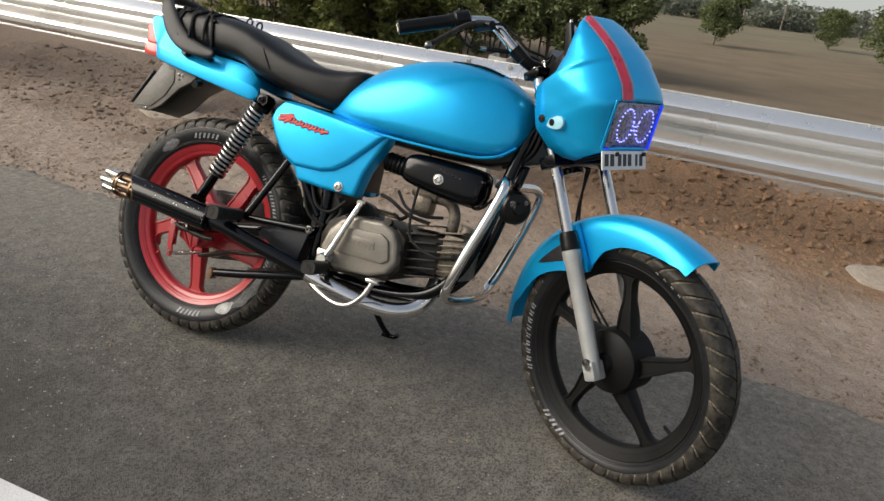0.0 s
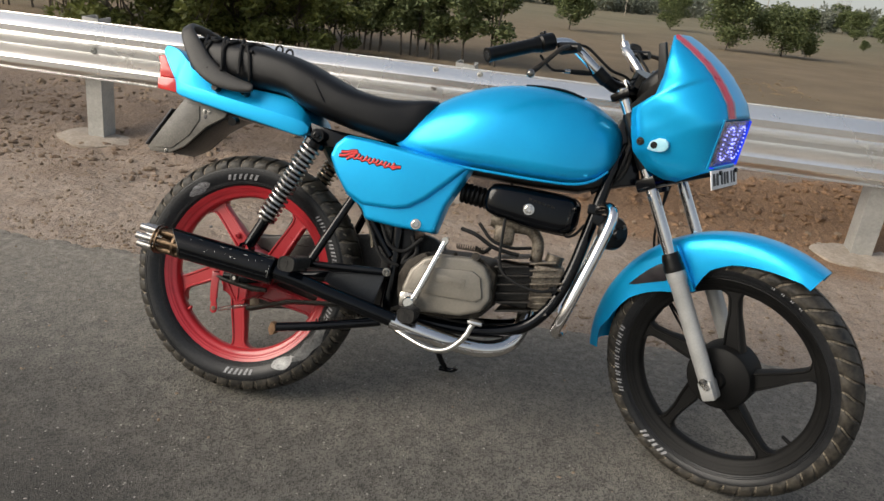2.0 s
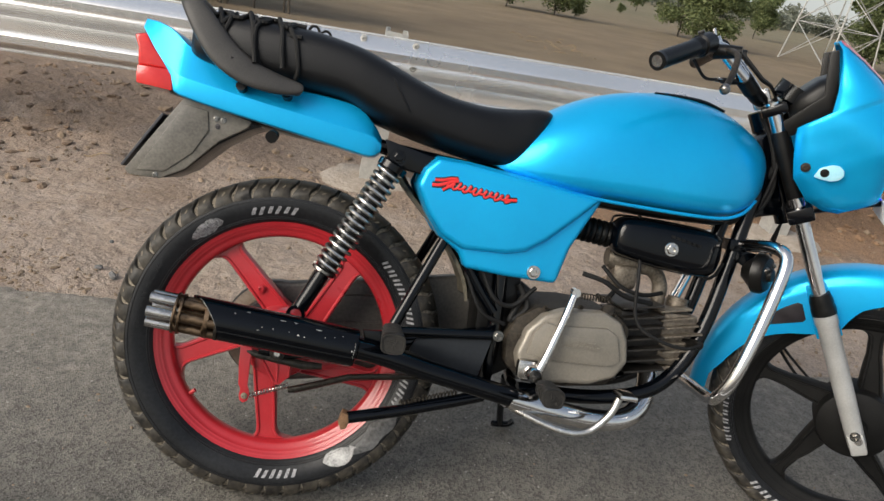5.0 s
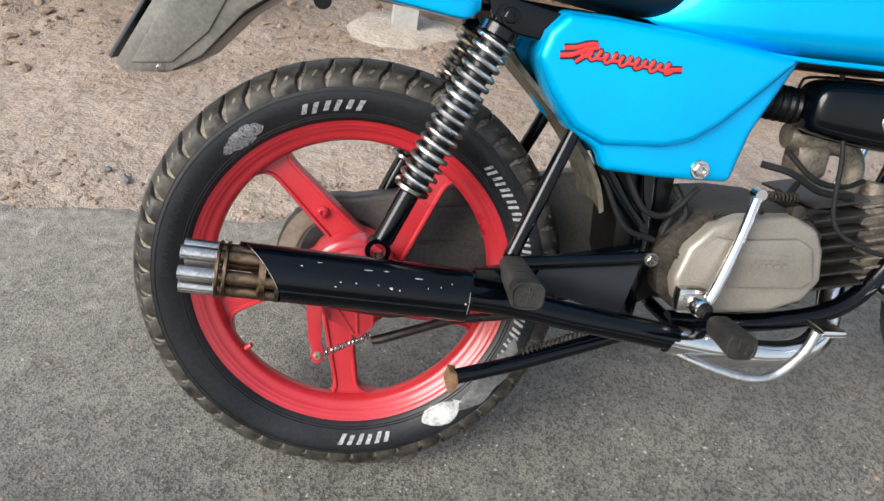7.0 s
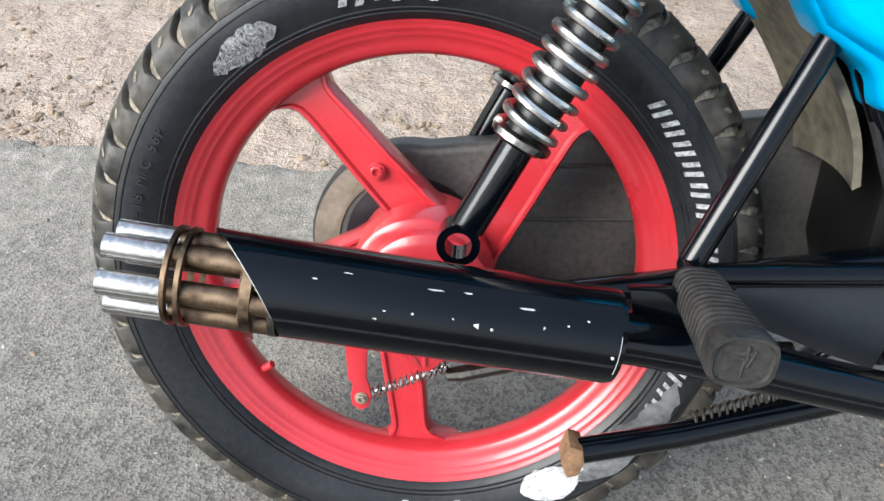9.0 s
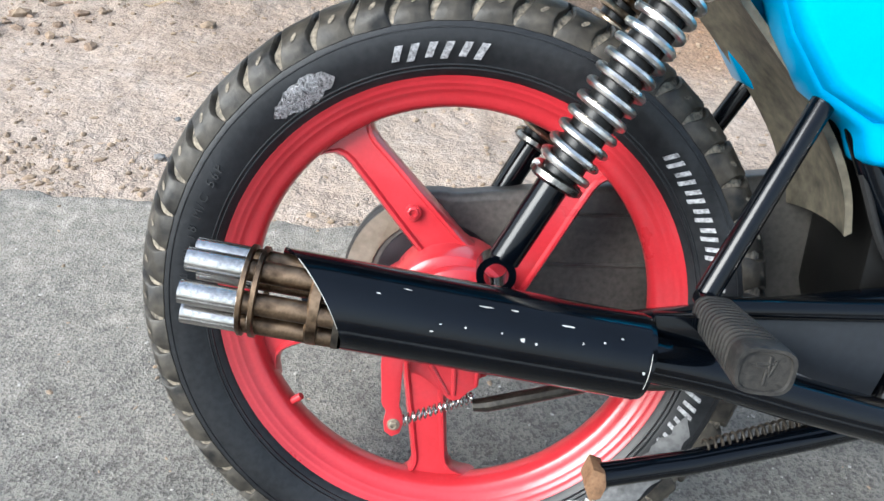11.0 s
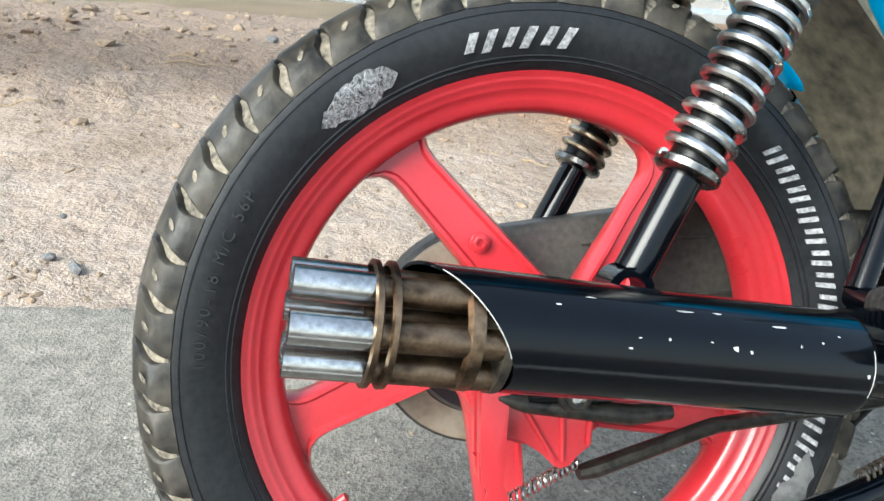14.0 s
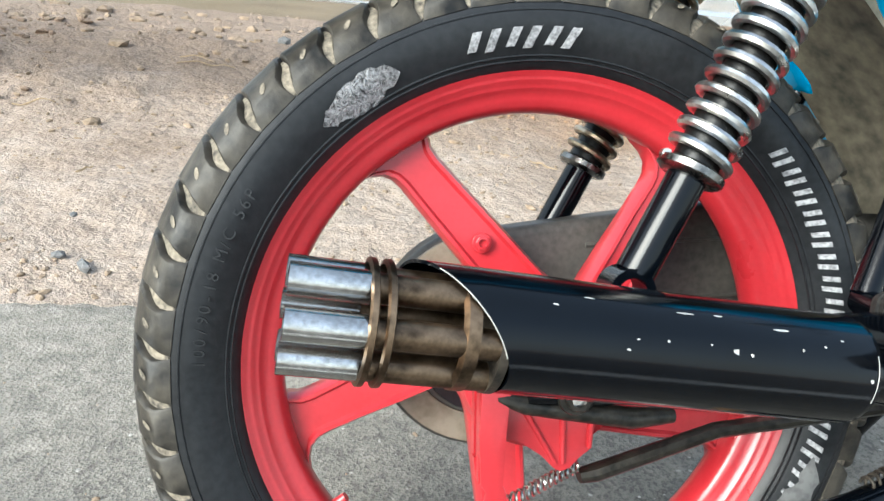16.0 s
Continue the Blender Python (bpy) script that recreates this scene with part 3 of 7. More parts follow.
def pad(seed):
    rnd = random.Random(seed)
    bm = bmesh.new()
    loops = []
    for r, z in ((0.25, -0.10), (0.235, -0.004), (0.19, 0.008), (0.10, 0.012), (0.02, 0.013)):
        loop = []
        for k in range(22):
            q = 2 * math.pi * k / 22
            w = 1 + 0.22 * noise.noise(Vector((math.cos(q) * 1.5, math.sin(q) * 1.5, seed * 3.1)))
            loop.append(Vector((r * w * math.cos(q), r * 0.85 * w * math.sin(q), z + 0.010 * noise.noise(Vector((q * 2, r * 9, seed))))))
        loops.append(loop)
    rings(bm, loops)
    return bm


for k in range(-3, 4):
    u = 0.175 + 2.045 * k
    thing("footing", pad(k + 5), M_CONC, "rough concrete footing round the foot of a barrier post", "footing", "post footings",
          at=ROAD @ pose(u, RAIL_V + 0.05, height(u, RAIL_V + 0.05) + 0.002))


# ---- the motorcycle ----
# Bike frame: x ahead, y to its left, z up in its own plane, origin at the rear axle; it leans on its side stand.
AXLE_H, R_REAR, R_FRONT, LEAN_DEG = 0.3035, 0.3185, 0.297, -19.15
bike = tagged(new("motorcycle"), "bright blue motorcycle with red rear wheel leaning on its side stand", "motorcycle")
bike.matrix_basis = pose(0, 0, AXLE_H, LEAN_DEG, 0, 0) @ pose(0, 0, -R_REAR)
UP = pose(0, 0, R_REAR)
BODY = UP @ pose(0, 0, 0, 0, 0, 1.35)                                     # frame and bodywork
FORK = UP @ pose(1.237, 0.029, -0.004) @ pose(0, 0, 0, -0.7, 0, 0) @ pose(0, 0, 0, 0, -26.1, 0) @ pose(0, 0, 0, 0, 0, -28.9)   # z along the steering axis


def body(name, bm, material, label="", parent=None, angle=38):
    return part(name, bm, material, parent or bike, label, None if parent else BODY, angle)


def front(name, bm, material, label="", parent=None, angle=38):
    return part(name, bm, material, parent or bike, label, None if parent else FORK, angle)


# -- wheels --
def tyre_profile(R, w):
    k = R - 0.2385
    half = [(0.0, 0.56), (0.10, 0.74), (0.36, 0.97), (0.60, 1.0), (0.78, 0.88), (0.90, 0.66), (0.97, 0.34), (1.0, 0.0)]
    return [(0.2345 + (k + 0.004) * a, w * b) for a, b in half]


def tyre_mesh(R, w):
    half = [tuple(p) for p in _catmull(tyre_profile(R, w), 3)]
    ring = [(r, -y) for r, y in half] + [(r, y) for r, y in half[-2::-1]]
    # fine ribs on the sidewall by the rim
    return lathe(bmesh.new(), [(0.231, -w * 0.5)] + ring + [(0.231, w * 0.5)], 128, True)


def shoulder(R, w, drop=0.032):
    """Points of the tyre's section from crown to upper sidewall with their outward normals, by arc length from 0 to 1."""
    half = [Vector((p[1], p[0])) for p in _catmull(tyre_profile(R, w), 6) if p[0] > R - drop][::-1]
    run = [0.0]
    for a, b in zip(half, half[1:]):
        run.append(run[-1] + (b - a).length)
    def at(f):
        s = f * run[-1]
        k = min(len(run) - 2, max(0, int(np.searchsorted(run, s)) - 1))
        d = (half[k + 1] - half[k])
        p = half[k] + d * ((s - run[k]) / max(1e-9, run[k + 1] - run[k]))
        d = d.normalized()
        return p, Vector((-d.y, d.x)) * (1 if -d.y > 0 or d.x > 0 else -1)
    return at


def tread_mesh(R, w, count, sweep_, ws, sipe=None, stagger=0.5, height=0.0062):
    """Raised blocks in two staggered rows; the gaps between them open into notches at the shoulder, and a sipe splits each block."""
    bm = bmesh.new()
    pitch = 2 * math.pi / count
    at = shoulder(R, w)
    fs = [0.03, 0.20, 0.40, 0.55, 0.60, 0.70, 0.80, 0.90, 1.0]
    rn = random.Random(count)
    for side in (-1, 1):
        for k in range(count):
            th0 = (k + (stagger if side > 0 else 0.0)) * pitch
            for half in ((-1, 1) if sipe else (0,)):
                loops = []
                high = height * rn.uniform(0.86, 1.06)
                for i, (f, wf) in enumerate(zip(fs, ws)):
                    p, n = at(f)
                    mid = th0 + sweep_ * f * pitch + 0.05 * pitch * math.sin(9 * f)
                    top = high * (1.0 if f < 0.8 else max(0.10, (1.03 - f) / 0.23))
                    a0, a1, ch = mid - wf * pitch / 2, mid + wf * pitch / 2, 0.07 * pitch
                    if half:
                        a0, a1, ch = (a0, mid - sipe[i] * pitch, 0.05 * pitch) if half < 0 else (mid + sipe[i] * pitch, a1, 0.05 * pitch)
                    def q(a, h):
                        r, y = p.y + n.y * h, p.x + n.x * h
                        return Vector((r * math.cos(a), side * y, r * math.sin(a)))
                    loops.append([q(a0, -0.002), q(a0 + ch * 0.3, top * 0.7), q(a0 + ch, top), q(a1 - ch, top), q(a1 - ch * 0.3, top * 0.7), q(a1, -0.002)])
                rings(bm, loops)
    return bm


def dimple_mesh(R, w, count, sweep_, stagger, height):
    """A small worn pit in the shoulder of every tread block."""
    bm = bmesh.new()
    pitch = 2 * math.pi / count
    at = shoulder(R, w)
    for side in (-1, 1):
        for k in range(count):
            vs = []
            for j in range(8):
                a = 2 * math.pi * j / 8
                f = 0.70 + 0.055 * math.sin(a) + 0.02 * math.cos(a)
                p, n = at(f)
                th = (k + (stagger if side > 0 else 0.0) + sweep_ * f + 0.05 * math.sin(9 * f)) * pitch + 0.075 * pitch * math.cos(a)
                h = height * 1.02 + 0.0003
                r, y = p.y + n.y * h, p.x + n.x * h
                vs.append(bm.verts.new((r * math.cos(th), side * y, r * math.sin(th))))
            bm.faces.new(vs)
    return bm


def groove_mesh(R, w):
    """The tread's dusty ground between its blocks."""
    at = shoulder(R, w)
    pts = []
    for f in np.linspace(-0.97, 0.97, 25):
        p, n = at(abs(f))
        pts.append((p.y + 0.0007 * n.y, math.copysign(1, f) * (p.x + 0.0007 * n.x)))
    return lathe(bmesh.new(), pts + [(r - 0.003, y * 0.97) for r, y in pts[::-1]], 128, True)


def on_side(r, th, y):
    return Vector((r * math.cos(th), y, r * math.sin(th)))


def side_y(R, w, r):
    half = _catmull(tyre_profile(R, w), 6)
    return float(np.interp(r, [p[0] for p in half], [p[1] for p in half]))


def sidewall_bars(wheel, R, w, r0, r1, start, step, count, width, lean=0.0):
    """Raised plain bars in a row round the sidewall, in place of moulded lettering."""
    for k in range(count):
        th = start + k * step
        bm = bmesh.new()
        for f0, f1, q0, q1 in ((-0.44, -0.16, 0.0, 1.0), (0.14, 0.42, 0.12, 1.0)):
            loops = []
            for j in range(4):
                f = q0 + (q1 - q0) * j / 3
                r = r0 + (r1 - r0) * f
                y = side_y(R, w, r)
                t = th + lean * (f - 0.5)
                loops.append([on_side(r, a, -(y + h)) for a, h in ((t + f0 * width, -0.001), (t + f0 * width, 0.0010), (t + f1 * width, 0.0010), (t + f1 * width, -0.001))])
            rings(bm, loops)
        part("sidewall_bar", bm, M_WHITE, wheel)


def rim_mesh():
    half = [(0.2405, 0.0400), (0.2398, 0.0445), (0.2380, 0.0460), (0.2360, 0.0450), (0.2342, 0.0418), (0.2315, 0.0408), (0.2296, 0.0398), (0.2280, 0.0366), (0.2252, 0.0354),
            (0.2236, 0.0340), (0.2220, 0.0306), (0.2165, 0.0275), (0.2115, 0.0245), (0.2085, 0.0200), (0.2064, 0.0120), (0.2056, 0.0040)]
    half = [(r, y * 0.68) for r, y in half]
    ring = [(r, -y) for r, y in half] + [(r, y) for r, y in half[::-1]] + [(0.222, 0.019), (0.216, 0.0), (0.222, -0.019)]
    return lathe(bmesh.new(), ring, 128, True)


def spoke_mesh(th, hub_r, w0, w1, t0, t1, yc, off=0.024):
    """A cast spoke with raised edges, set tangent to a small circle and filleted into the rim."""
    bm = bmesh.new()
    loops = []
    c, s = math.cos(th), math.sin(th)
    for r, w, t in ((hub_r, w0 * 1.15, t0), (hub_r + 0.02, w0, t0), (0.115, (w0 + w1) / 2, t0 * 0.9), (0.150, w1 * 1.05, t1), (0.180, w1, t1),
                    (0.190, w1 * 1.06, t1), (0.198, w1 * 1.28, t1), (0.2040, w1 * 1.75, t1), (0.2085, w1 * 2.5, t1)):
        ring = []
        for y, z in ((-t * 0.55, -w / 2), (-t, -w / 2 + 0.003), (-t, -w / 2 + 0.006), (-t * 0.78, -w / 2 + 0.0085), (-t * 0.78, w / 2 - 0.0085), (-t, w / 2 - 0.006), (-t, w / 2 - 0.003), (-t * 0.55, w / 2),
                     (t * 0.55, w / 2), (t, w / 2 - 0.005), (t, -w / 2 + 0.005), (t * 0.55, -w / 2)):
            z -= off
            ring.append(Vector((r * c - z * s, yc + y, r * s + z * c)))
        loops.append(ring)
    rings(bm, loops)
    return bm


# rear wheel
REAR = UP @ pose(-0.0075, 0, 0.0025, -0.7, 0, 1.9)
rear_wheel = part("rear_wheel", rim_mesh(), M_RED, bike, "red painted cast rear wheel", REAR)
for k in range(5):
    part("spoke", spoke_mesh(radians(63 + 72 * k), 0.030, 0.048, 0.040, 0.019, 0.013, 0.012, 0.0325), M_RED, rear_wheel)
part("hub", lathe(bmesh.new(), [(0.0, -0.052), (0.030, -0.052), (0.034, -0.046), (0.060, -0.044), (0.066, -0.040), (0.069, -0.030), (0.069, 0.034), (0.062, 0.042), (0.0, 0.045)], 48), M_RED, rear_wheel)
part("tyre", tyre_mesh(R_REAR - 0.004, 0.049), M_RUBBER, rear_wheel, "black rubber tyre with dusty block tread")
for r in (0.2440, 0.2475, 0.2800):
    y = side_y(R_REAR - 0.004, 0.049, r)
    part("bead_rib", lathe(bmesh.new(), [(r - 0.0009, -(y - 0.001)), (r - 0.0005, -(y + 0.0009)), (r + 0.0005, -(y + 0.0009)), (r + 0.0009, -(y - 0.001))], 128, True), M_RUBBER, rear_wheel)
part("groove_band", groove_mesh(R_REAR - 0.004, 0.049), M_GROOVE, rear_wheel, "dust-filled tread grooves")
part("tread", tread_mesh(R_REAR - 0.004, 0.049, 50, 0.35, [0.96, 0.95, 0.93, 0.88, 0.84, 0.77, 0.80, 0.90, 1.0], stagger=0.42, height=0.0062), M_DUSTY, rear_wheel, "dusty black tread blocks")
tagged(part("tread_texture", dimple_mesh(R_REAR - 0.004, 0.049, 50, 0.35, 0.42, 0.0062), M_GROOVE, rear_wheel), "small dusty dimples in the tread blocks", kind="stuff")
sidewall_bars(rear_wheel, R_REAR - 0.004, 0.049, 0.2525, 0.2675, radians(92.2), radians(6.8), 3, radians(5.6), radians(-1.6))
sidewall_bars(rear_wheel, R_REAR - 0.004, 0.049, 0.2530, 0.2690, radians(271.0), radians(6.2), 3, radians(5.2), radians(-1.6))
sidewall_bars(rear_wheel, R_REAR - 0.004, 0.049, 0.2535, 0.2675, radians(13.6), radians(4.45), 8, radians(3.5), radians(-1.0))
sidewall_bars(rear_wheel, R_REAR - 0.004, 0.049, 0.2520, 0.2670, radians(-24.0), radians(4.6), 4, radians(3.5), radians(-1.0))


def scuff(th0, th1, r0, r1, R, w, rag=0.5):
    """A rubbed patch on the sidewall with a ragged outline."""
    bm = bmesh.new()
    n, m = 24, 5
    rows = []
    for k in range(n + 1):
        s = k / n
        th = th0 + (th1 - th0) * s
        q = math.sin(math.pi * min(1.0, s * 1.1)) ** 0.6 if s < 0.84 else max(0.02, (1 - s) / 0.16 * 0.7)
        mid = r0 + (r1 - r0) * (0.45 + 0.2 * noise.noise(Vector((th * 9, 0, r0 * 40))))
        hw = (r1 - r0) * 0.5 * q * (1 + rag * noise.noise(Vector((th * 41, 1, 0))))
        rows.append([bm.verts.new(on_side(r, th, -(side_y(R, w, r) + 0.0011))) for r in (mid + hw * (2 * j / m - 1) for j in range(m + 1))])
    for a, b in zip(rows, rows[1:]):
        for j in range(m):
            bm.faces.new((a[j], a[j + 1], b[j + 1], b[j]))
    return bm


part("scuff_mark", scuff(radians(120.5), radians(136), 0.247, 0.272, R_REAR - 0.004, 0.049, 0.25), M_SCUFF, rear_wheel)
part("chalk_mark", scuff(radians(-62), radians(-46), 0.242, 0.275, R_REAR - 0.004, 0.049, 0.15), M_CHALK, rear_wheel, "white chalky smear on the sidewall")
part("dust_smear", scuff(radians(-49), radians(-16), 0.250, 0.284, R_REAR - 0.004, 0.049, 0.2), M_SMEAR, rear_wheel)
part("valve", tube(bmesh.new(), [(-0.170, -0.002, -0.139), (-0.158, -0.006, -0.129), (-0.150, -0.008, -0.122)], [0.0055, 0.0045, 0.0040], 10), M_RED, rear_wheel)
part("screw", bolt_head(-0.050, -0.006, 0.096, 0.0085, -1, 0.004), M_RED, rear_wheel)


def small_text(text, r, th0, th1, y, size):
    """Raised numbers round the sidewall."""
    bm = bmesh.new()
    n = len(text)
    for k, ch in enumerate(text):
        if ch == " ":
            continue
        cu = bpy.data.curves.new("t", "FONT")
        cu.body, cu.size, cu.align_x, cu.align_y, cu.extrude, cu.resolution_u = ch, size, "CENTER", "CENTER", 0.0006, 2
        ob = bpy.data.objects.new("t", cu)
        me = ob.to_mesh()
        th = th0 + (th1 - th0) * k / (n - 1)
        # letters stand with their feet to the rim, read from the right side
        m = Matrix.Translation(on_side(r, th, y)) @ Matrix(((-math.cos(th + math.pi / 2), math.cos(th), 0, 0), (0, 0, -1, 0), (-math.sin(th + math.pi / 2), math.sin(th), 0, 0), (0, 0, 0, 1)))
        vs = [bm.verts.new(m @ v.co) for v in me.vertices]
        for p in me.polygons:
            try:
                bm.faces.new([vs[i] for i in p.vertices])
            except ValueError:
                pass
        ob.to_mesh_clear()
        bpy.data.objects.remove(ob)
        bpy.data.curves.remove(cu)
    return bm


part("size_marking", small_text("100/90-18 M/C 56P", 0.2655, radians(180), radians(151.5), -side_y(R_REAR - 0.004, 0.049, 0.2655) - 0.0008, 0.0130), M_RUBBER, rear_wheel)

# front wheel
front_wheel = front("front_wheel", rim_mesh(), M_WHEELBLK, "black cast front wheel")
for k in range(5):
    part("spoke", spoke_mesh(radians(0.5 + 72 * k), 0.040, 0.050, 0.028, 0.022, 0.014, 0.0), M_WHEELBLK, front_wheel)
part("hub", lathe(bmesh.new(), [(0.0, -0.062), (0.020, -0.062), (0.024, -0.052), (0.058, -0.048), (0.074, -0.040), (0.078, -0.030), (0.078, 0.040), (0.07, 0.048), (0.0, 0.055)], 48), M_WHEELBLK, front_wheel)
part("tyre", tyre_mesh(R_FRONT - 0.003, 0.041), M_RUBBER, front_wheel, "black rubber tyre with slanting tread blocks")
for r in (0.2440, 0.2475, 0.2700):
    y = side_y(R_FRONT - 0.003, 0.041, r)
    part("bead_rib", lathe(bmesh.new(), [(r - 0.0009, -(y - 0.001)), (r - 0.0005, -(y + 0.0009)), (r + 0.0005, -(y + 0.0009)), (r + 0.0009, -(y - 0.001))], 128, True), M_RUBBER, front_wheel)
part("groove_band", groove_mesh(R_FRONT - 0.003, 0.041), M_GROOVE, front_wheel, "dust-filled tread grooves")
part("tread", tread_mesh(R_FRONT - 0.003, 0.041, 44, 0.95, [0.99, 0.98, 0.93, 0.89, 0.87, 0.86, 0.86, 0.88, 0.95]), M_DUSTY, front_wheel, "dusty black tread blocks")
sidewall_bars(front_wheel, R_FRONT - 0.003, 0.041, 0.2520, 0.2635, radians(143), radians(4.6), 9, radians(3.0), radians(-1.0))
sidewall_bars(front_wheel, R_FRONT - 0.003, 0.041, 0.2500, 0.2640, radians(208), radians(6.6), 3, radians(5.0), radians(-1.6))
sidewall_bars(front_wheel, R_FRONT - 0.003, 0.041, 0.2560, 0.2610, radians(30), radians(5.2), 4, radians(1.8), 0.0)
part("valve", tube(bmesh.new(), [(0.107, -0.002, -0.178), (0.095, -0.004, -0.158)], [0.005, 0.0038], 10), M_WHEELBLK, front_wheel)

# -- fork, mudguard, cowl, bars (steered) --
for s in (-1, 1):
    y = 0.090 * s
    leg = front("fork_slider", lathe(bmesh.new(), [(0.0, -0.028), (0.014, -0.028), (0.0175, -0.020), (0.0185, 0.02), (0.0195, 0.10), (0.0200, 0.245), (0.0225, 0.252), (0.0225, 0.272), (0.0, 0.274)], 28, axis="z"), M_FORK, "silver-grey painted fork slider")
    leg.matrix_basis = FORK @ pose(-0.004, y, 0)
    part("dust_seal", lathe(bmesh.new(), [(0.0, 0.272), (0.0235, 0.272), (0.0240, 0.285), (0.0220, 0.292), (0.0225, 0.302), (0.0190, 0.316), (0.0, 0.316)], 28, axis="z"), M_PLASTIC, leg)
    part("fork_tube", lathe(bmesh.new(), [(0.0, 0.29), (0.0145, 0.29), (0.0145, 0.715), (0.0, 0.715)], 28, axis="z"), M_CHROME, leg, "chromed fork tube")
    # black sleeve added over the tube, darkening it between the yokes
    part("tube_sleeve", lathe(bmesh.new(), [(0.0, 0.520), (0.0172, 0.520), (0.0178, 0.526), (0.0178, 0.650), (0.0172, 0.656), (0.0, 0.656)], 24, axis="z"), M_PLASTIC, leg, "black sleeve round the tube")
    part("axle_clamp", box(-0.016, -0.021, -0.034, 0.016, 0.021, 0.012, 0.006), M_FORK, leg)
    part("axle_bolt", bolt_head(0.0, s * 0.0215, 0.010, 0.010, s, 0.008), M_BOLT, leg)
for z, h in ((0.470, 0.030), (0.690, 0.020)):
    bm = prism([(-0.028, z), (0.022, z), (0.022, z + h), (-0.028, z + h)], -0.118, 0.118, 0.006)
    yoke = front("fork_yoke", bm, M_BLACK, "black fork yoke")
front("steering_stem", rod((-0.03, 0, 0.46), (-0.03, 0, 0.70), 0.026), M_BLACK)
front("axle", rod((0, -0.115, 0), (0, 0.115, 0), 0.008), M_STEEL)
front("speedo_drive", tube(bmesh.new(), [(0.0, 0.06, -0.0), (0.07, 0.062, -0.03), (0.085, 0.062, -0.035)], [0.022, 0.014, 0.008], 12), M_PLASTIC)


def arc_guard(r, th0, th1, half, drop, low, n=44, thick=0.0035):
    """A mudguard: an arched section swept round the wheel, its skirts cut to the radius low(th)."""
    bm = bmesh.new()
    prof = [(-1.0, 1.0), (-0.97, 0.62), (-0.86, 0.26), (-0.66, 0.09), (-0.40, 0.025), (0.0, 0.0), (0.40, 0.025), (0.66, 0.09), (0.86, 0.26), (0.97, 0.62), (1.0, 1.0)]
    loops = []
    for k in range(n + 1):
        s = k / n
        th = th0 + (th1 - th0) * s
        rl = low(math.degrees(th))
        loop_o, loop_i = [], []
        for a, d in prof:
            rr = r - d * drop if d < 0.62 else r - drop * 0.62 - (d - 0.62) / 0.38 * max(0.002, (r - drop * 0.62) - rl)
            loop_o.append(Vector((rr * math.cos(th), a * half, rr * math.sin(th))))
            loop_i.append(Vector(((rr - thick * (1 - d)) * math.cos(th), a * (half - thick), (rr - thick * (1 - d)) * math.sin(th))))
        loops.append(loop_o + loop_i[::-1])
    rings(bm, loops)
    return bm


def front_low(d):
    return float(np.interp(d, [33, 40, 52, 66, 76, 82, 86, 97, 103, 115, 124, 141, 153, 158], [0.322, 0.304, 0.292, 0.280, 0.262, 0.238, 0.220, 0.221, 0.232, 0.2586, 0.277, 0.2957, 0.324, 0.335]))


guard = front("front_mudguard", arc_guard(0.345, radians(33), radians(157), 0.058, 0.055, front_low, 64), M_BLUE, "bright blue painted front mudguard")
# black plate on each skirt, drawing the dark seen through its triangular opening
for s in (-1, 1):
    bm = prism([(-0.146, 0.2630), (-0.130, 0.2600), (-0.048, 0.2520), (-0.041, 0.2560), (-0.040, 0.2900), (-0.048, 0.2955), (-0.080, 0.2890), (-0.115, 0.2770)], s * 0.0560, s * 0.0592, 0.0010)
    part("skirt_dark_panel", bm, M_LOGOK, guard, "black triangular panel in place of the skirt's see-through opening")
front("mudguard_brace", prism([(-0.030, 0.215), (0.020, 0.215), (0.012, 0.330), (-0.026, 0.330)], -0.074, -0.060, 0.003), M_BLUE)
front("mudguard_brace", prism([(-0.030, 0.215), (0.020, 0.215), (0.012, 0.330), (-0.026, 0.330)], 0.060, 0.074, 0.003), M_BLUE)

# cowl: rows of z, front x, half width, rear x, squareness
COWL = [(0.472, 0.140, 0.094, 0.060, 4.0), (0.486, 0.148, 0.106, 0.036, 4.2), (0.515, 0.168, 0.120, 0.012, 3.9), (0.566, 0.204, 0.136, 0.000, 3.7), (0.600, 0.210, 0.139, 0.008, 3.3),
        (0.640, 0.204, 0.138, 0.020, 3.2), (0.658, 0.200, 0.136, 0.028, 3.1), (0.668, 0.197, 0.131, 0.090, 3.0), (0.700, 0.187, 0.116, 0.108, 2.9), (0.740, 0.168, 0.097, 0.124, 2.8), (0.772, 0.150, 0.076, 0.134, 2.6), (0.790, 0.139, 0.050, 0.132, 2.4)]


def cowl_point(row, s):
    z, xf, w, xr, e = row
    a = s * math.pi / 2
    x, y = xr + (xf - xr) * abs(math.cos(a)) ** (2 / e), w * math.copysign(abs(math.sin(a)) ** (2 / e), s)
    # a crisp ridge runs down the side from the screen's corner
    d = ((x - 0.097) * 0.754 + (z - 0.664) * 0.657)
    y += math.copysign(0.0065 * max(0.0, 1 - abs(d) / 0.050) * min(1.0, max(0.0, (abs(y) - 0.05) / 0.05)), s) if z < 0.70 else 0.0
    return Vector((x, y, z))


COWL_ROWS = [r for i, (a, b) in enumerate(zip(COWL, COWL[1:])) for r in [tuple(np.array(a) + (np.array(b) - np.array(a)) * k / 4) for k in range(4)]] + [COWL[-1]]


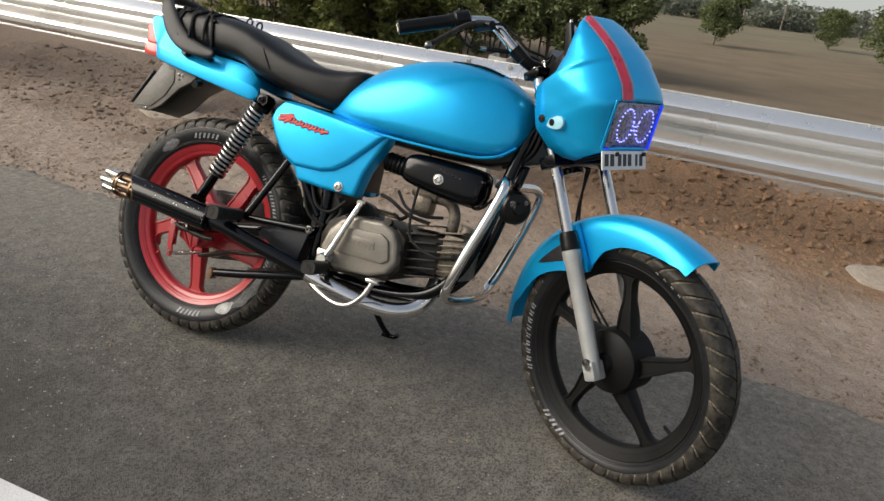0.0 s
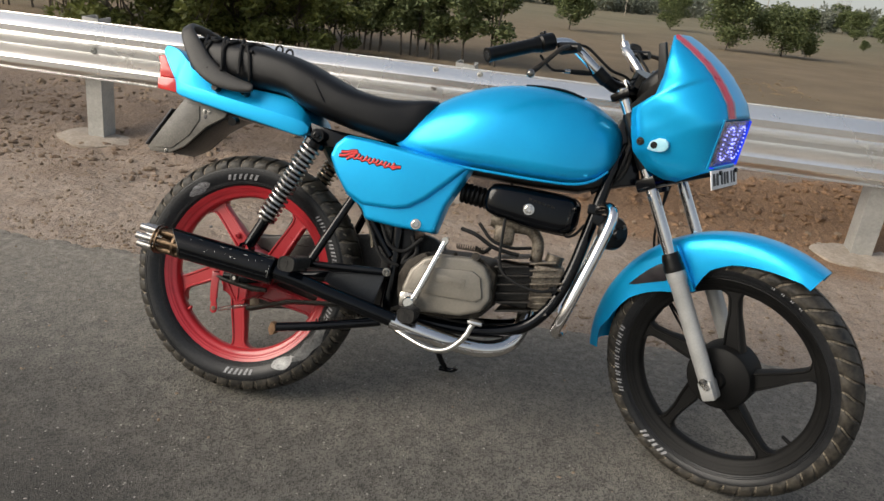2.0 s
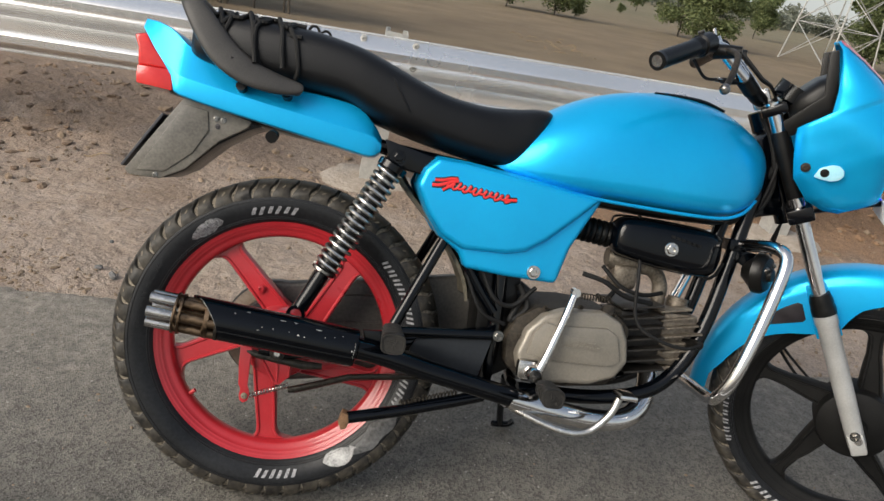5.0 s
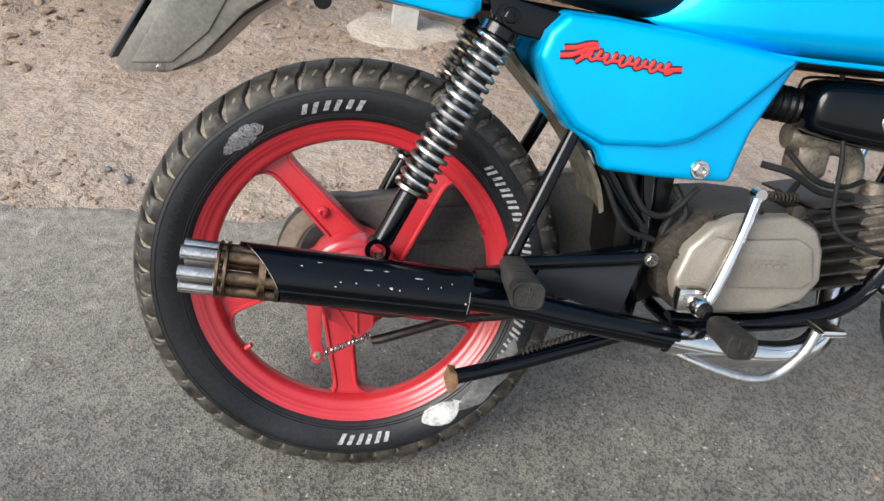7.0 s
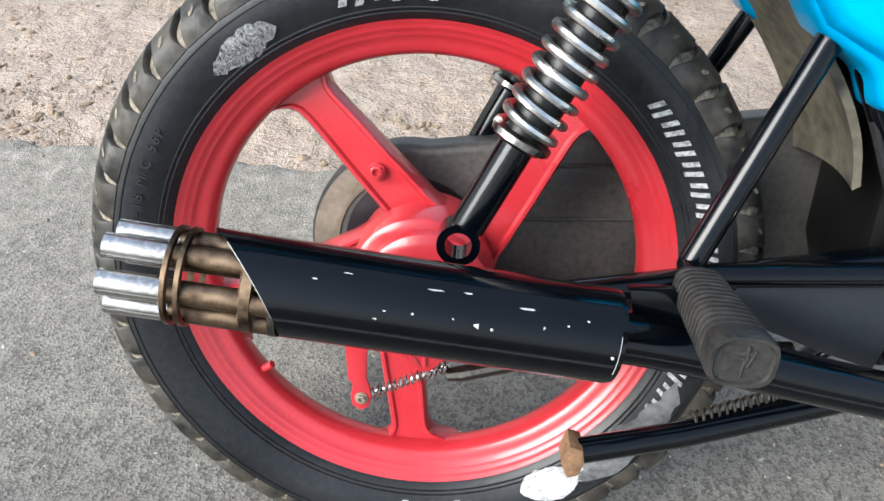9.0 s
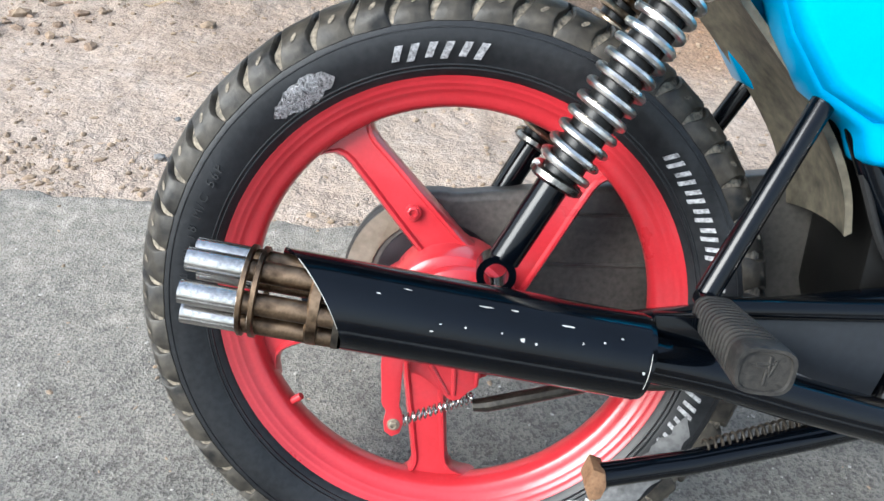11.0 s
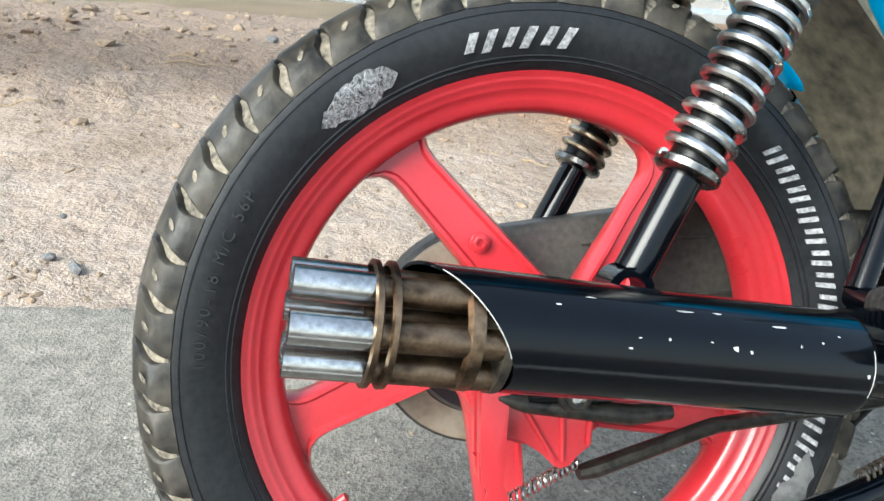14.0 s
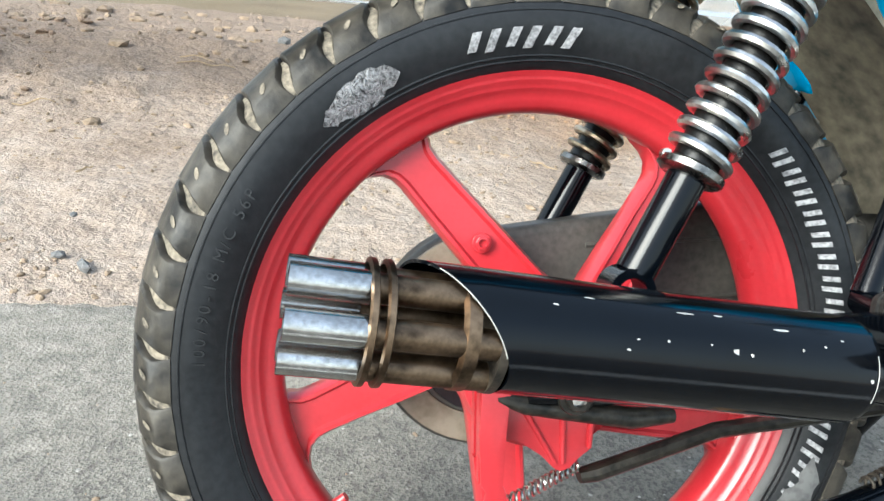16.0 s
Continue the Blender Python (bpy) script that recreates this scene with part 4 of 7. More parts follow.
def cowl_mesh():
    bm = bmesh.new()
    n = 48
    grid = []
    for row in COWL_ROWS:
        grid.append([bm.verts.new(cowl_point(row, -1 + 2 * k / n)) for k in range(n + 1)])
    for a, b in zip(grid, grid[1:]):
        for k in range(n):
            # the lamp opening
            z = (a[k].co.z + b[k].co.z) / 2
            if 0.478 < z < 0.566 and abs((a[k].co.y + a[k + 1].co.y) / 2) < 0.084:
                continue
            bm.faces.new((a[k], a[k + 1], b[k + 1], b[k]))
    bmesh.ops.remove_doubles(bm, verts=bm.verts, dist=1e-5)
    return bm


cowl = front("headlamp_cowl", cowl_mesh(), M_BLUE, "bright blue headlamp cowl with a red stripe", angle=60)
_m = cowl.modifiers.new("solid", "SOLIDIFY"); _m.thickness, _m.offset = 0.0035, 0.0


def stripe(y0, y1, lift):
    bm = bmesh.new()
    rows = []
    for row in COWL_ROWS:
        if row[0] < 0.566:
            continue
        vs = []
        for y in (y0, (y0 + y1) / 2, y1):
            f = min(0.985, abs(y) / row[2])
            s = math.asin(f ** (row[4] / 2)) / (math.pi / 2)
            p = cowl_point(row, math.copysign(s, y))
            vs.append(bm.verts.new((p.x + lift, p.y, p.z + lift * 0.4)))
        rows.append(vs)
    for a, b in zip(rows, rows[1:]):
        for k in range(2):
            bm.faces.new((a[k], a[k + 1], b[k + 1], b[k]))
    return bm


part("stripe", stripe(-0.066, -0.043, 0.0030), M_STRIPE, cowl, "red stripe")
part("pinstripe", stripe(-0.071, -0.0675, 0.0032), M_PINK, cowl)
part("pinstripe", stripe(-0.0415, -0.036, 0.0032), M_PINK, cowl)
# fixing on the side of the cowl
for s in (-1, 1):
    bm = prism([(0.034, 0.560), (0.044, 0.552), (0.060, 0.543), (0.074, 0.541), (0.084, 0.547), (0.087, 0.557), (0.082, 0.567), (0.070, 0.573), (0.048, 0.573)], s * 0.1335, s * 0.1420, 0.0035)
    # boss in its own blue, paler than the cowl
    part("indicator_boss", bm, M_PALE, cowl, "pale blue oval boss")
    part("indicator_hole", bolt_head(0.054, s * 0.1423, 0.562, 0.0080, s, 0.001), M_PLASTIC, cowl)
    part("bolt", bolt_head(0.025, s * 0.1395, 0.581, 0.0090, s, 0.005), M_ENGDARK, cowl)

# headlamp: lies back along the cowl's face
LAMP = pose(0.168, 0, 0.5205) @ pose(0, 0, 0, 0, 90 - 54.0, 0)      # local x out of the lens, y left, z up its face
lamp = front("headlamp", prism([(-0.05, -0.052), (0.0, -0.054), (0.0, 0.054), (-0.05, 0.050)], -0.080, 0.080, 0.006), M_LENS, "square headlamp with blue light rings")
lamp.matrix_basis = FORK @ LAMP
for y0, z0, y1, z1 in ((-0.080, -0.054, 0.080, -0.0515), (0.0745, -0.0515, 0.080, 0.052)):
    part("light_strip", box(-0.004, y0, z0, 0.0035, y1, z1, 0.001), M_GLOW, lamp, "glowing blue strip")
for s in (-1, 1):
    part("lamp_surround", prism([(-0.055, -0.054), (-0.003, -0.056), (-0.002, 0.056), (-0.055, 0.054)], s * 0.0795, s * 0.0885, 0.002), M_BLUE, lamp)
for s in (-1, 1):
    bm = bmesh.new()
    for k in range(22):
        q = 2 * math.pi * k / 22
        p = Vector((0.003, s * 0.0355 + 0.026 * math.cos(q), 0.002 + 0.038 * math.sin(q)))
        bmesh.ops.create_icosphere(bm, subdivisions=1, radius=0.0021, matrix=Matrix.Translation(p))
    for k in range(4):
        p = Vector((0.003, s * 0.006 * (k - 1.5), -0.004 + 0.009 * (k - 1.5)))
        bmesh.ops.create_icosphere(bm, subdivisions=1, radius=0.0021, matrix=Matrix.Translation(p))
    part("led_ring", bm, M_LED, lamp, "ring of white-blue lit diodes")
plate = front("number_plate", box(-0.0015, -0.084, -0.021, 0.0015, 0.078, 0.021, 0.001), M_PLATE, "white plate with dark bars")
plate.matrix_basis = FORK @ pose(0.138, -0.016, 0.450, 0, 14, 0)
for y0, w in ((-0.076, 0.017), (-0.056, 0.017), (-0.028, 0.015), (-0.010, 0.015), (0.008, 0.016), (0.036, 0.010), (0.052, 0.014)):
    bm = box(0.0016, y0, -0.013, 0.0024, y0 + w * 0.8, 0.014)
    part("plate_bar", bm, M_PLATEK, plate)
front("plate_bracket", tube(bmesh.new(), [(0.02, -0.05, 0.478), (0.10, -0.05, 0.468), (0.148, -0.05, 0.462)], 0.005, 8), M_PLASTIC)
front("plate_bracket", tube(bmesh.new(), [(0.02, 0.05, 0.478), (0.10, 0.05, 0.468), (0.148, 0.05, 0.462)], 0.005, 8), M_PLASTIC)
# instrument housing behind the screen
cluster = front("instrument_housing", loft([(0.020, 0, 0.085, 0.655, 0.700), (0.045, 0, 0.098, 0.650, 0.722), (0.085, 0, 0.098, 0.648, 0.735), (0.115, 0, 0.090, 0.66, 0.735)], e=4), M_PLASTIC, "black instrument housing")
for s in (-1, 1):
    bm = lathe(bmesh.new(), [(0.0, 0.004), (0.034, 0.004), (0.039, 0.0), (0.039, -0.03), (0.0, -0.03)], 28, axis="x")
    dial = part("dial", bm, M_BLACK, cluster, at=pose(0.028, 0.045 * s, 0.705) @ pose(0, 0, 0, 0, 40, 180))
for s in (-1, 1):
    bm = prism([(0.0, 0.64), (0.10, 0.655), (0.128, 0.775), (0.112, 0.778), (0.085, 0.70), (0.0, 0.672)], s * 0.088, s * 0.100, 0.003)
    front("screen_bracket", bm, M_PLASTIC)

# handlebar
BAR = [(-0.022, -0.00, 0.722), (-0.023, -0.050, 0.724), (-0.028, -0.085, 0.733), (-0.041, -0.117, 0.775), (-0.064, -0.136, 0.835), (-0.077, -0.152, 0.856), (-0.088, -0.190, 0.858), (-0.098, -0.247, 0.8565), (-0.155, -0.362, 0.850)]
front("handlebar", tube(bmesh.new(), spline([(x, -y, z) for x, y, z in BAR[::-1]] + BAR[1:], 8), 0.0122, 16), M_CHROME, "chromed raised handlebar")
for s in (-1, 1):
    def side(p):
        return (p[0], -p[1] * s, p[2])
    front("handlebar_clamp", box(-0.040, s * 0.045 - 0.014, 0.706, -0.004, s * 0.045 + 0.014, 0.742, 0.006), M_STEEL)
    P0, P1 = Vector(side((-0.098, 0.247, 0.8565))), Vector(side((-0.1575, 0.367, 0.8498)))
    d = (P1 - P0)
    pts = [P0 + d * (k / 24) for k in range(25)]
    grip = front("grip", tube(bmesh.new(), pts, [0.0180 if k in (0, 1) else (0.0160 if k % 2 else 0.0150) for k in range(24)] + [0.0165], 18), M_PLASTIC, "black ribbed rubber grip")
    part("grip_end", tube(bmesh.new(), [P1 - d * 0.004, P1 + d * 0.006], 0.0105, 14), M_STEEL, grip)
    Q0, Q1 = P0 - d * 0.02, P0 - d * 0.32
    sw = front("switch_housing", tube(bmesh.new(), [Q0, Q0 + (Q1 - Q0) * 0.1, Q0 + (Q1 - Q0) * 0.9, Q1], [0.016, 0.0205, 0.0205, 0.016], 14), M_PLASTIC, "black switch housing")
    part("button", box(-0.006, -0.006, 0.018, 0.006, 0.006, 0.026, 0.002), M_PLASTIC, sw, at=Matrix.Translation(Q0 + (Q1 - Q0) * 0.5))
    L0 = Vector(side((-0.066, 0.185, 0.838)))
    lever = front("lever", tube(bmesh.new(), spline([L0, L0 + Vector((0.018, -s * 0.018, -0.006)), Vector(side((-0.038, 0.262, 0.818))), Vector(side((-0.050, 0.320, 0.792))), Vector(side((-0.066, 0.362, 0.772)))], 6),
                                                [0.008] * 4 + [0.0055] * 20 + [0.007], 10), M_ENGDARK, "dark worn lever")
    bm = bmesh.new()
    bmesh.ops.create_icosphere(bm, subdivisions=2, radius=0.0095, matrix=Matrix.Translation(side((-0.066, 0.364, 0.771))))
    part("ball_end", bm, M_BOLT, lever)
    front("lever_perch", tube(bmesh.new(), [L0 + Vector((-0.012, 0, 0.004)), L0 + Vector((0.034, 0, -0.014))], [0.015, 0.011], 10), M_PLASTIC)
    # control cables
    front("cable", tube(bmesh.new(), spline([L0 + Vector((0.02, 0, -0.008)), Vector(side((-0.040, 0.134, 0.832))), Vector(side((-0.014, 0.104, 0.768))), Vector(side((0.004, 0.045, 0.712))), Vector(side((-0.02, 0.045, 0.50)))], 8), 0.0032, 8), M_CORD)
throttle = front("throttle_cable", tube(bmesh.new(), spline([(-0.112, -0.225, 0.838), (-0.104, -0.207, 0.802), (-0.0865, -0.184, 0.7905), (-0.050, -0.1075, 0.771), (-0.018, -0.055, 0.738), (0.0, -0.01, 0.66)], 8), 0.0030, 8), M_CORD)
part("cable_sleeve", tube(bmesh.new(), [(-0.080, -0.170, 0.787), (-0.066, -0.141, 0.7795), (-0.052, -0.112, 0.772)], [0.0055, 0.0062, 0.0045], 10), M_CORD, throttle)
part("cable_adjuster", tube(bmesh.new(), [(-0.0865, -0.184, 0.7905), (-0.080, -0.171, 0.787)], 0.0050, 10), M_STEEL, throttle)
part("cable_tie", tube(bmesh.new(), [(-0.034, -0.100, 0.748), (-0.042, -0.116, 0.776)], 0.0165, 12), M_PLASTIC, throttle)
part("bar_wrap", tube(bmesh.new(), [(-0.0225, -0.048, 0.723), (-0.028, -0.085, 0.733), (-0.034, -0.100, 0.750)], 0.0150, 12), M_PLASTIC, throttle)
front("brake_cable", tube(bmesh.new(), spline([(0.0, 0.055, 0.50), (-0.105, 0.070, 0.36), (-0.125, 0.075, 0.22), (-0.08, 0.07, 0.06), (0.0, 0.068, 0.02)], 8), 0.0034, 8), M_CORD)
front("speedo_cable", tube(bmesh.new(), spline([(0.0, 0.050, 0.52), (-0.090, 0.064, 0.36), (-0.115, 0.070, 0.20), (-0.05, 0.07, 0.03)], 8), 0.0030, 8), M_CORD)
front("mirror_stem", tube(bmesh.new(), [(-0.086, 0.178, 0.850), (-0.087, 0.178, 0.872), (-0.0875, 0.178, 0.884), (-0.088, 0.178, 0.886), (-0.085, 0.178, 0.905)], [0.0125, 0.0125, 0.0115, 0.0045, 0.004], 14), M_CHROME)

# -- tank, seat, panels --
TANK = [(0.352, 0, 0.055, 0.402, 0.422), (0.372, 0, 0.078, 0.398, 0.450), (0.415, 0, 0.102, 0.388, 0.502), (0.467, 0, 0.118, 0.380, 0.544), (0.548, 0, 0.132, 0.374, 0.582), (0.640, 0, 0.137, 0.372, 0.602), (0.735, 0, 0.133, 0.372, 0.603),
        (0.805, 0, 0.118, 0.376, 0.588), (0.850, 0, 0.100, 0.392, 0.566), (0.880, 0, 0.080, 0.420, 0.546), (0.898, 0, 0.055, 0.450, 0.525), (0.904, 0, 0.03, 0.47, 0.508)]


def tank_mesh():
    bm = bmesh.new()
    loops = []
    for x, yc, w, z0, z1 in _catmull(TANK, 4):
        h = z1 - z0
        zc = z0 + h * 0.36
        loop = []
        for k in range(40):
            q = 2 * math.pi * k / 40
            c, s = math.cos(q), math.sin(q)
            e = 2.25 if s > 0 else 4.6
            hh = (z1 - zc) if s > 0 else (zc - z0)
            y = w * math.copysign(abs(c) ** (2 / e), c)
            if s < 0:
                y *= 1 - 0.10 * (-s) ** 3
            loop.append(Vector((x, y, zc + hh * math.copysign(abs(s) ** (2 / e), s))))
        loops.append(loop)
    rings(bm, loops)
    return bm


tank = body("fuel_tank", tank_mesh(), M_BLUE, "bright blue metallic fuel tank", angle=70)
# pressed seam along the tank's lower edge
for s in (-1, 1):
    pts = [(x, s * w * 0.885, z0 + 0.003) for x, yc, w, z0, z1 in _catmull(TANK[2:10], 4)]
    part("seam", tube(bmesh.new(), pts, 0.0035, 8), M_BLUE, tank)
part("filler_slot", tube(bmesh.new(), spline([(0.652, -0.030, 0.6005), (0.70, -0.040, 0.6015), (0.75, -0.044, 0.5985), (0.795, -0.038, 0.588)], 5), 0.0055, 8, flat=0.6), M_PLASTIC, tank, "black gap round the filler lid")
part("filler_lid", loft([(0.650, 0, 0.02, 0.590, 0.604), (0.675, 0, 0.040, 0.590, 0.608), (0.75, 0, 0.042, 0.585, 0.606), (0.80, 0, 0.028, 0.575, 0.594)], e=3), M_BLUE, tank)

SEAT = [(-0.232, 0, 0.060, 0.520, 0.560), (-0.222, 0, 0.088, 0.508, 0.590), (-0.190, 0, 0.106, 0.500, 0.603), (-0.120, 0, 0.118, 0.492, 0.604), (-0.020, 0, 0.124, 0.486, 0.600), (0.060, 0, 0.126, 0.478, 0.588), (0.110, 0, 0.126, 0.456, 0.574),
        (0.190, 0, 0.123, 0.436, 0.544), (0.250, 0, 0.119, 0.424, 0.526), (0.320, 0, 0.112, 0.413, 0.519), (0.380, 0, 0.102, 0.408, 0.524), (0.415, 0, 0.094, 0.440, 0.530), (0.440, 0, 0.080, 0.480, 0.530), (0.455, 0, 0.05, 0.51, 0.526)]
seat = body("seat", loft(_catmull(SEAT, 4), 40, e=3.4), M_SEAT, "black leatherette dual seat", angle=70)


def seat_at(x):
    cols = list(zip(*SEAT))
    return [float(np.interp(x, cols[0], c)) for c in cols]


def seat_section(x, q0, q1, n=18, lift=0.002):
    _, _, w, z0, z1 = seat_at(x)
    out = []
    for k in range(n + 1):
        q = q0 + (q1 - q0) * k / n
        c, s = math.cos(q), math.sin(q)
        out.append((x, (w + lift) * math.copysign(abs(c) ** (2 / 3.4), c), (z0 + z1) / 2 + ((z1 - z0) / 2 + lift) * math.copysign(abs(s) ** (2 / 3.4), s)))
    return out


for x in (0.150,):
    pts = [(p[0] + 0.09 * (1 - (p[2] - 0.43) / 0.13) - 0.03, p[1], p[2]) for p in seat_section(x, -0.25, math.pi + 0.25, 24, 0.0005)]
    part("piping", tube(bmesh.new(), pts, 0.0022, 6), M_SEAT, seat)
# elastic cord lashed round the rear of the seat
for i, (xa, xb) in enumerate(((-0.185, -0.165), (-0.150, -0.175), (-0.125, -0.095), (-0.085, -0.110), (-0.055, -0.040))):
    pts = []
    for k in range(25):
        q = -0.55 + (math.pi + 1.1) * k / 24
        x = xa + (xb - xa) * k / 24 + 0.012 * math.sin(3 * q + i)
        pts.append(seat_section(x, q, q, 1, 0.0035)[0])
    body("elastic_cord", tube(bmesh.new(), pts, 0.0042, 8), M_CORD, "black elastic luggage cord")
for y, z0 in ((-0.105, 0.0), (0.10, 0.0), (-0.06, 0.0)):
    pts = [(x, y + 0.02 * math.sin(30 * x + 9 * y), seat_at(x)[4] + 0.001 - (0.028 if abs(y) > 0.09 else 0.002)) for x in np.linspace(-0.19, -0.03, 12)]
    body("elastic_cord", tube(bmesh.new(), pts, 0.0040, 8), M_CORD)
for s in (-1, 1):
    for x, dx in ((-0.172, 0.030), (-0.118, 0.014), (-0.066, 0.010)):
        w, z1 = seat_at(x)[2], seat_at(x)[4]
        body("elastic_cord", tube(bmesh.new(), spline([(x - 0.012, s * w * 0.72, z1 + 0.003), (x, s * (w * 0.97), z1 - 0.022), (x + dx * 0.5, s * (w + 0.006), z1 - 0.055), (x + dx, s * 0.131, z1 - 0.088)], 5), 0.0044, 8), M_CORD)
    pts = []
    for k in range(22):
        x = -0.198 + 0.150 * k / 21
        q = (0.62 if k % 6 < 3 else 0.95) if s > 0 else math.pi - (0.62 if k % 6 < 3 else 0.95)
        pts.append(seat_section(x, q, q, 1, 0.004)[0])
    body("elastic_cord", tube(bmesh.new(), spline(pts, 2), 0.0042, 8), M_CORD)
for x, y in ((-0.025, 0.01), (-0.004, 0.03)):
    z = seat_at(x)[4]
    body("cord_hook", tube(bmesh.new(), [(x + 0.010 * math.cos(q), y, z + 0.008 + 0.012 * math.sin(q)) for q in np.linspace(-0.6, 3.8, 10)], 0.0028, 8), M_CORD)

# tail panel: along x, half width, lower edge, crease and top
TAILP = [(-0.318, 0.058, 0.5530, 0.5550, 0.572), (-0.294, 0.068, 0.5210, 0.5235, 0.569), (-0.270, 0.078, 0.4935, 0.4980, 0.561), (-0.254, 0.086, 0.4720, 0.4865, 0.551), (-0.246, 0.091, 0.4460, 0.4815, 0.545), (-0.236, 0.094, 0.4410, 0.4765, 0.537),
         (-0.179, 0.100, 0.4300, 0.4670, 0.508), (-0.0765, 0.105, 0.4145, 0.4525, 0.491), (0.030, 0.106, 0.3985, 0.4386, 0.484), (0.085, 0.104, 0.3900, 0.4315, 0.474), (0.118, 0.100, 0.3870, 0.4240, 0.446), (0.134, 0.094, 0.3980, 0.4120, 0.424)]


def tail_mesh():
    bm = bmesh.new()
    loops = []
    for x, w, zl, zc, zt in TAILP[:5] + [tuple(r) for r in _catmull(TAILP[5:], 4)]:
        k = min(1.0, (zc - zl) / 0.03)
        half = [(0.60 * w, zl), (0.95 * w, zl + 0.001 * k), (0.99 * w, zl + 0.003 * k), (w, zl + 0.007 * k), (w, zc - 0.0015), (0.988 * w, zc + 0.0015), (0.80 * w, zt - 0.002), (0.74 * w, zt)]
        loops.append([Vector((x, y, z)) for y, z in half] + [Vector((x, -y, z)) for y, z in half[::-1]])
    rings(bm, loops)
    return bm


tail = body("tail_panel", tail_mesh(), M_BLUE, "bright blue tail panel", angle=21)
tail_lamp = body("tail_lamp", prism([(-0.3193, 0.4536), (-0.2555, 0.4490), (-0.2590, 0.4860), (-0.3205, 0.4860), (-0.3215, 0.470)], -0.0640, 0.0640, 0.0025), M_TAIL, "red tail lamp lens below the tail panel")
part("upper_lens", prism([(-0.3207, 0.4852), (-0.2592, 0.4852), (-0.2700, 0.4940), (-0.2930, 0.5200), (-0.3110, 0.5450), (-0.3327, 0.5400), (-0.3240, 0.5180)], -0.0615, 0.0615, 0.0050, 3, taper=0.02), M_TAIL, tail_lamp)
body("tail_underside", loft([(-0.262, 0, 0.062, 0.444, 0.470), (-0.20, 0, 0.070, 0.432, 0.45), (-0.1, 0, 0.072, 0.410, 0.44), (0.08, 0, 0.072, 0.392, 0.43)], e=4), M_PLASTIC)
GRAB = [(-0.018, -0.120, 0.4840, 0.006), (-0.022, -0.121, 0.4842, 0.0105), (-0.035, -0.122, 0.4845, 0.0140), (-0.070, -0.125, 0.4880, 0.0190), (-0.115, -0.127, 0.4990, 0.0235), (-0.155, -0.125, 0.5220, 0.0260), (-0.185, -0.121, 0.5520, 0.0250), (-0.212, -0.114, 0.5850, 0.0210), (-0.233, -0.098, 0.6100, 0.0165), (-0.243, -0.060, 0.6230, 0.0130), (-0.246, 0.0, 0.6270, 0.0120)]


def blade(rows, thick):
    """A flat moulded rail: tall across its path, thin outwards, with rounded edges."""
    rows = [np.array(r) for r in _catmull(rows + [(x, -y, z, w) for x, y, z, w in rows[-2::-1]], 5)]
    loops = []
    for i, r in enumerate(rows):
        p = Vector(r[:3])
        d = (Vector(rows[min(i + 1, len(rows) - 1)][:3]) - Vector(rows[max(i - 1, 0)][:3])).normalized()
        k = min(1.0, abs(p.y) / 0.11)
        out = Vector((-(1 - k), math.copysign(k, p.y), 0.25)).normalized()
        n = d.cross(out).normalized()
        out = n.cross(d).normalized()
        loops.append([p + n * (float(r[3]) * math.copysign(abs(math.cos(q)) ** 0.7, math.cos(q))) + out * (thick * math.copysign(abs(math.sin(q)) ** 0.8, math.sin(q))) for q in (2 * math.pi * j / 18 for j in range(18))])
    bm = bmesh.new()
    rings(bm, loops)
    return bm


grab = body("grab_rail", blade(GRAB, 0.0085), M_GRAB, "dark grey moulded grab rail", angle=60)
for s in (-1, 1):
    for x in (-0.095, -0.015):
        part("mount", rod((x - 0.03, s * 0.116, 0.475), (x - 0.03, s * 0.092, 0.470), 0.009), M_PLASTIC, grab)
body("indicator_stub", rod((-0.060, -0.100, 0.398), (-0.060, -0.122, 0.394), 0.011), M_PLASTIC)
FLAP = [(-0.228, 0.446), (-0.104, 0.420), (-0.112, 0.404), (-0.160, 0.372), (-0.215, 0.312), (-0.258, 0.288), (-0.312, 0.287), (-0.322, 0.296), (-0.288, 0.352)]
flap = body("rear_mudflap", prism(FLAP, -0.068, -0.060, 0.003), M_FLAP, "dusty grey plastic rear mudflap")
# far wall and fill are black to draw the shade inside the flap
part("far_side", prism(FLAP, 0.060, 0.068, 0.003), M_PLASTIC, flap)
part("hollow_fill", prism([(-0.215, 0.440), (-0.085, 0.412), (-0.112, 0.400), (-0.164, 0.364), (-0.216, 0.310), (-0.250, 0.290), (-0.272, 0.290), (-0.246, 0.345)], -0.060, 0.060, 0.004), M_PLASTIC, flap, "black block filling the flap's dark hollow")
part("raised_panel", prism([(-0.228, 0.430), (-0.186, 0.424), (-0.180, 0.388), (-0.204, 0.344), (-0.250, 0.302), (-0.300, 0.298)], -0.0712, -0.066, 0.0028), M_FLAP, flap)
part("hole", bolt_head(-0.166, -0.0683, 0.398, 0.0050, -1, 0.001), M_LOGOK, flap)
for x, z in ((-0.170, 0.412), (-0.157, 0.411), (-0.266, 0.294)):
    part("screw", bolt_head(x, -0.0683, z, 0.0055, -1, 0.003), M_BOLT, flap)
rear_plate = part("plate", prism([(-0.328, 0.304), (-0.324, 0.301), (-0.262, 0.404), (-0.266, 0.407)], -0.072, 0.072, 0.001), M_PLATEK, flap, "dark plate seen on edge")

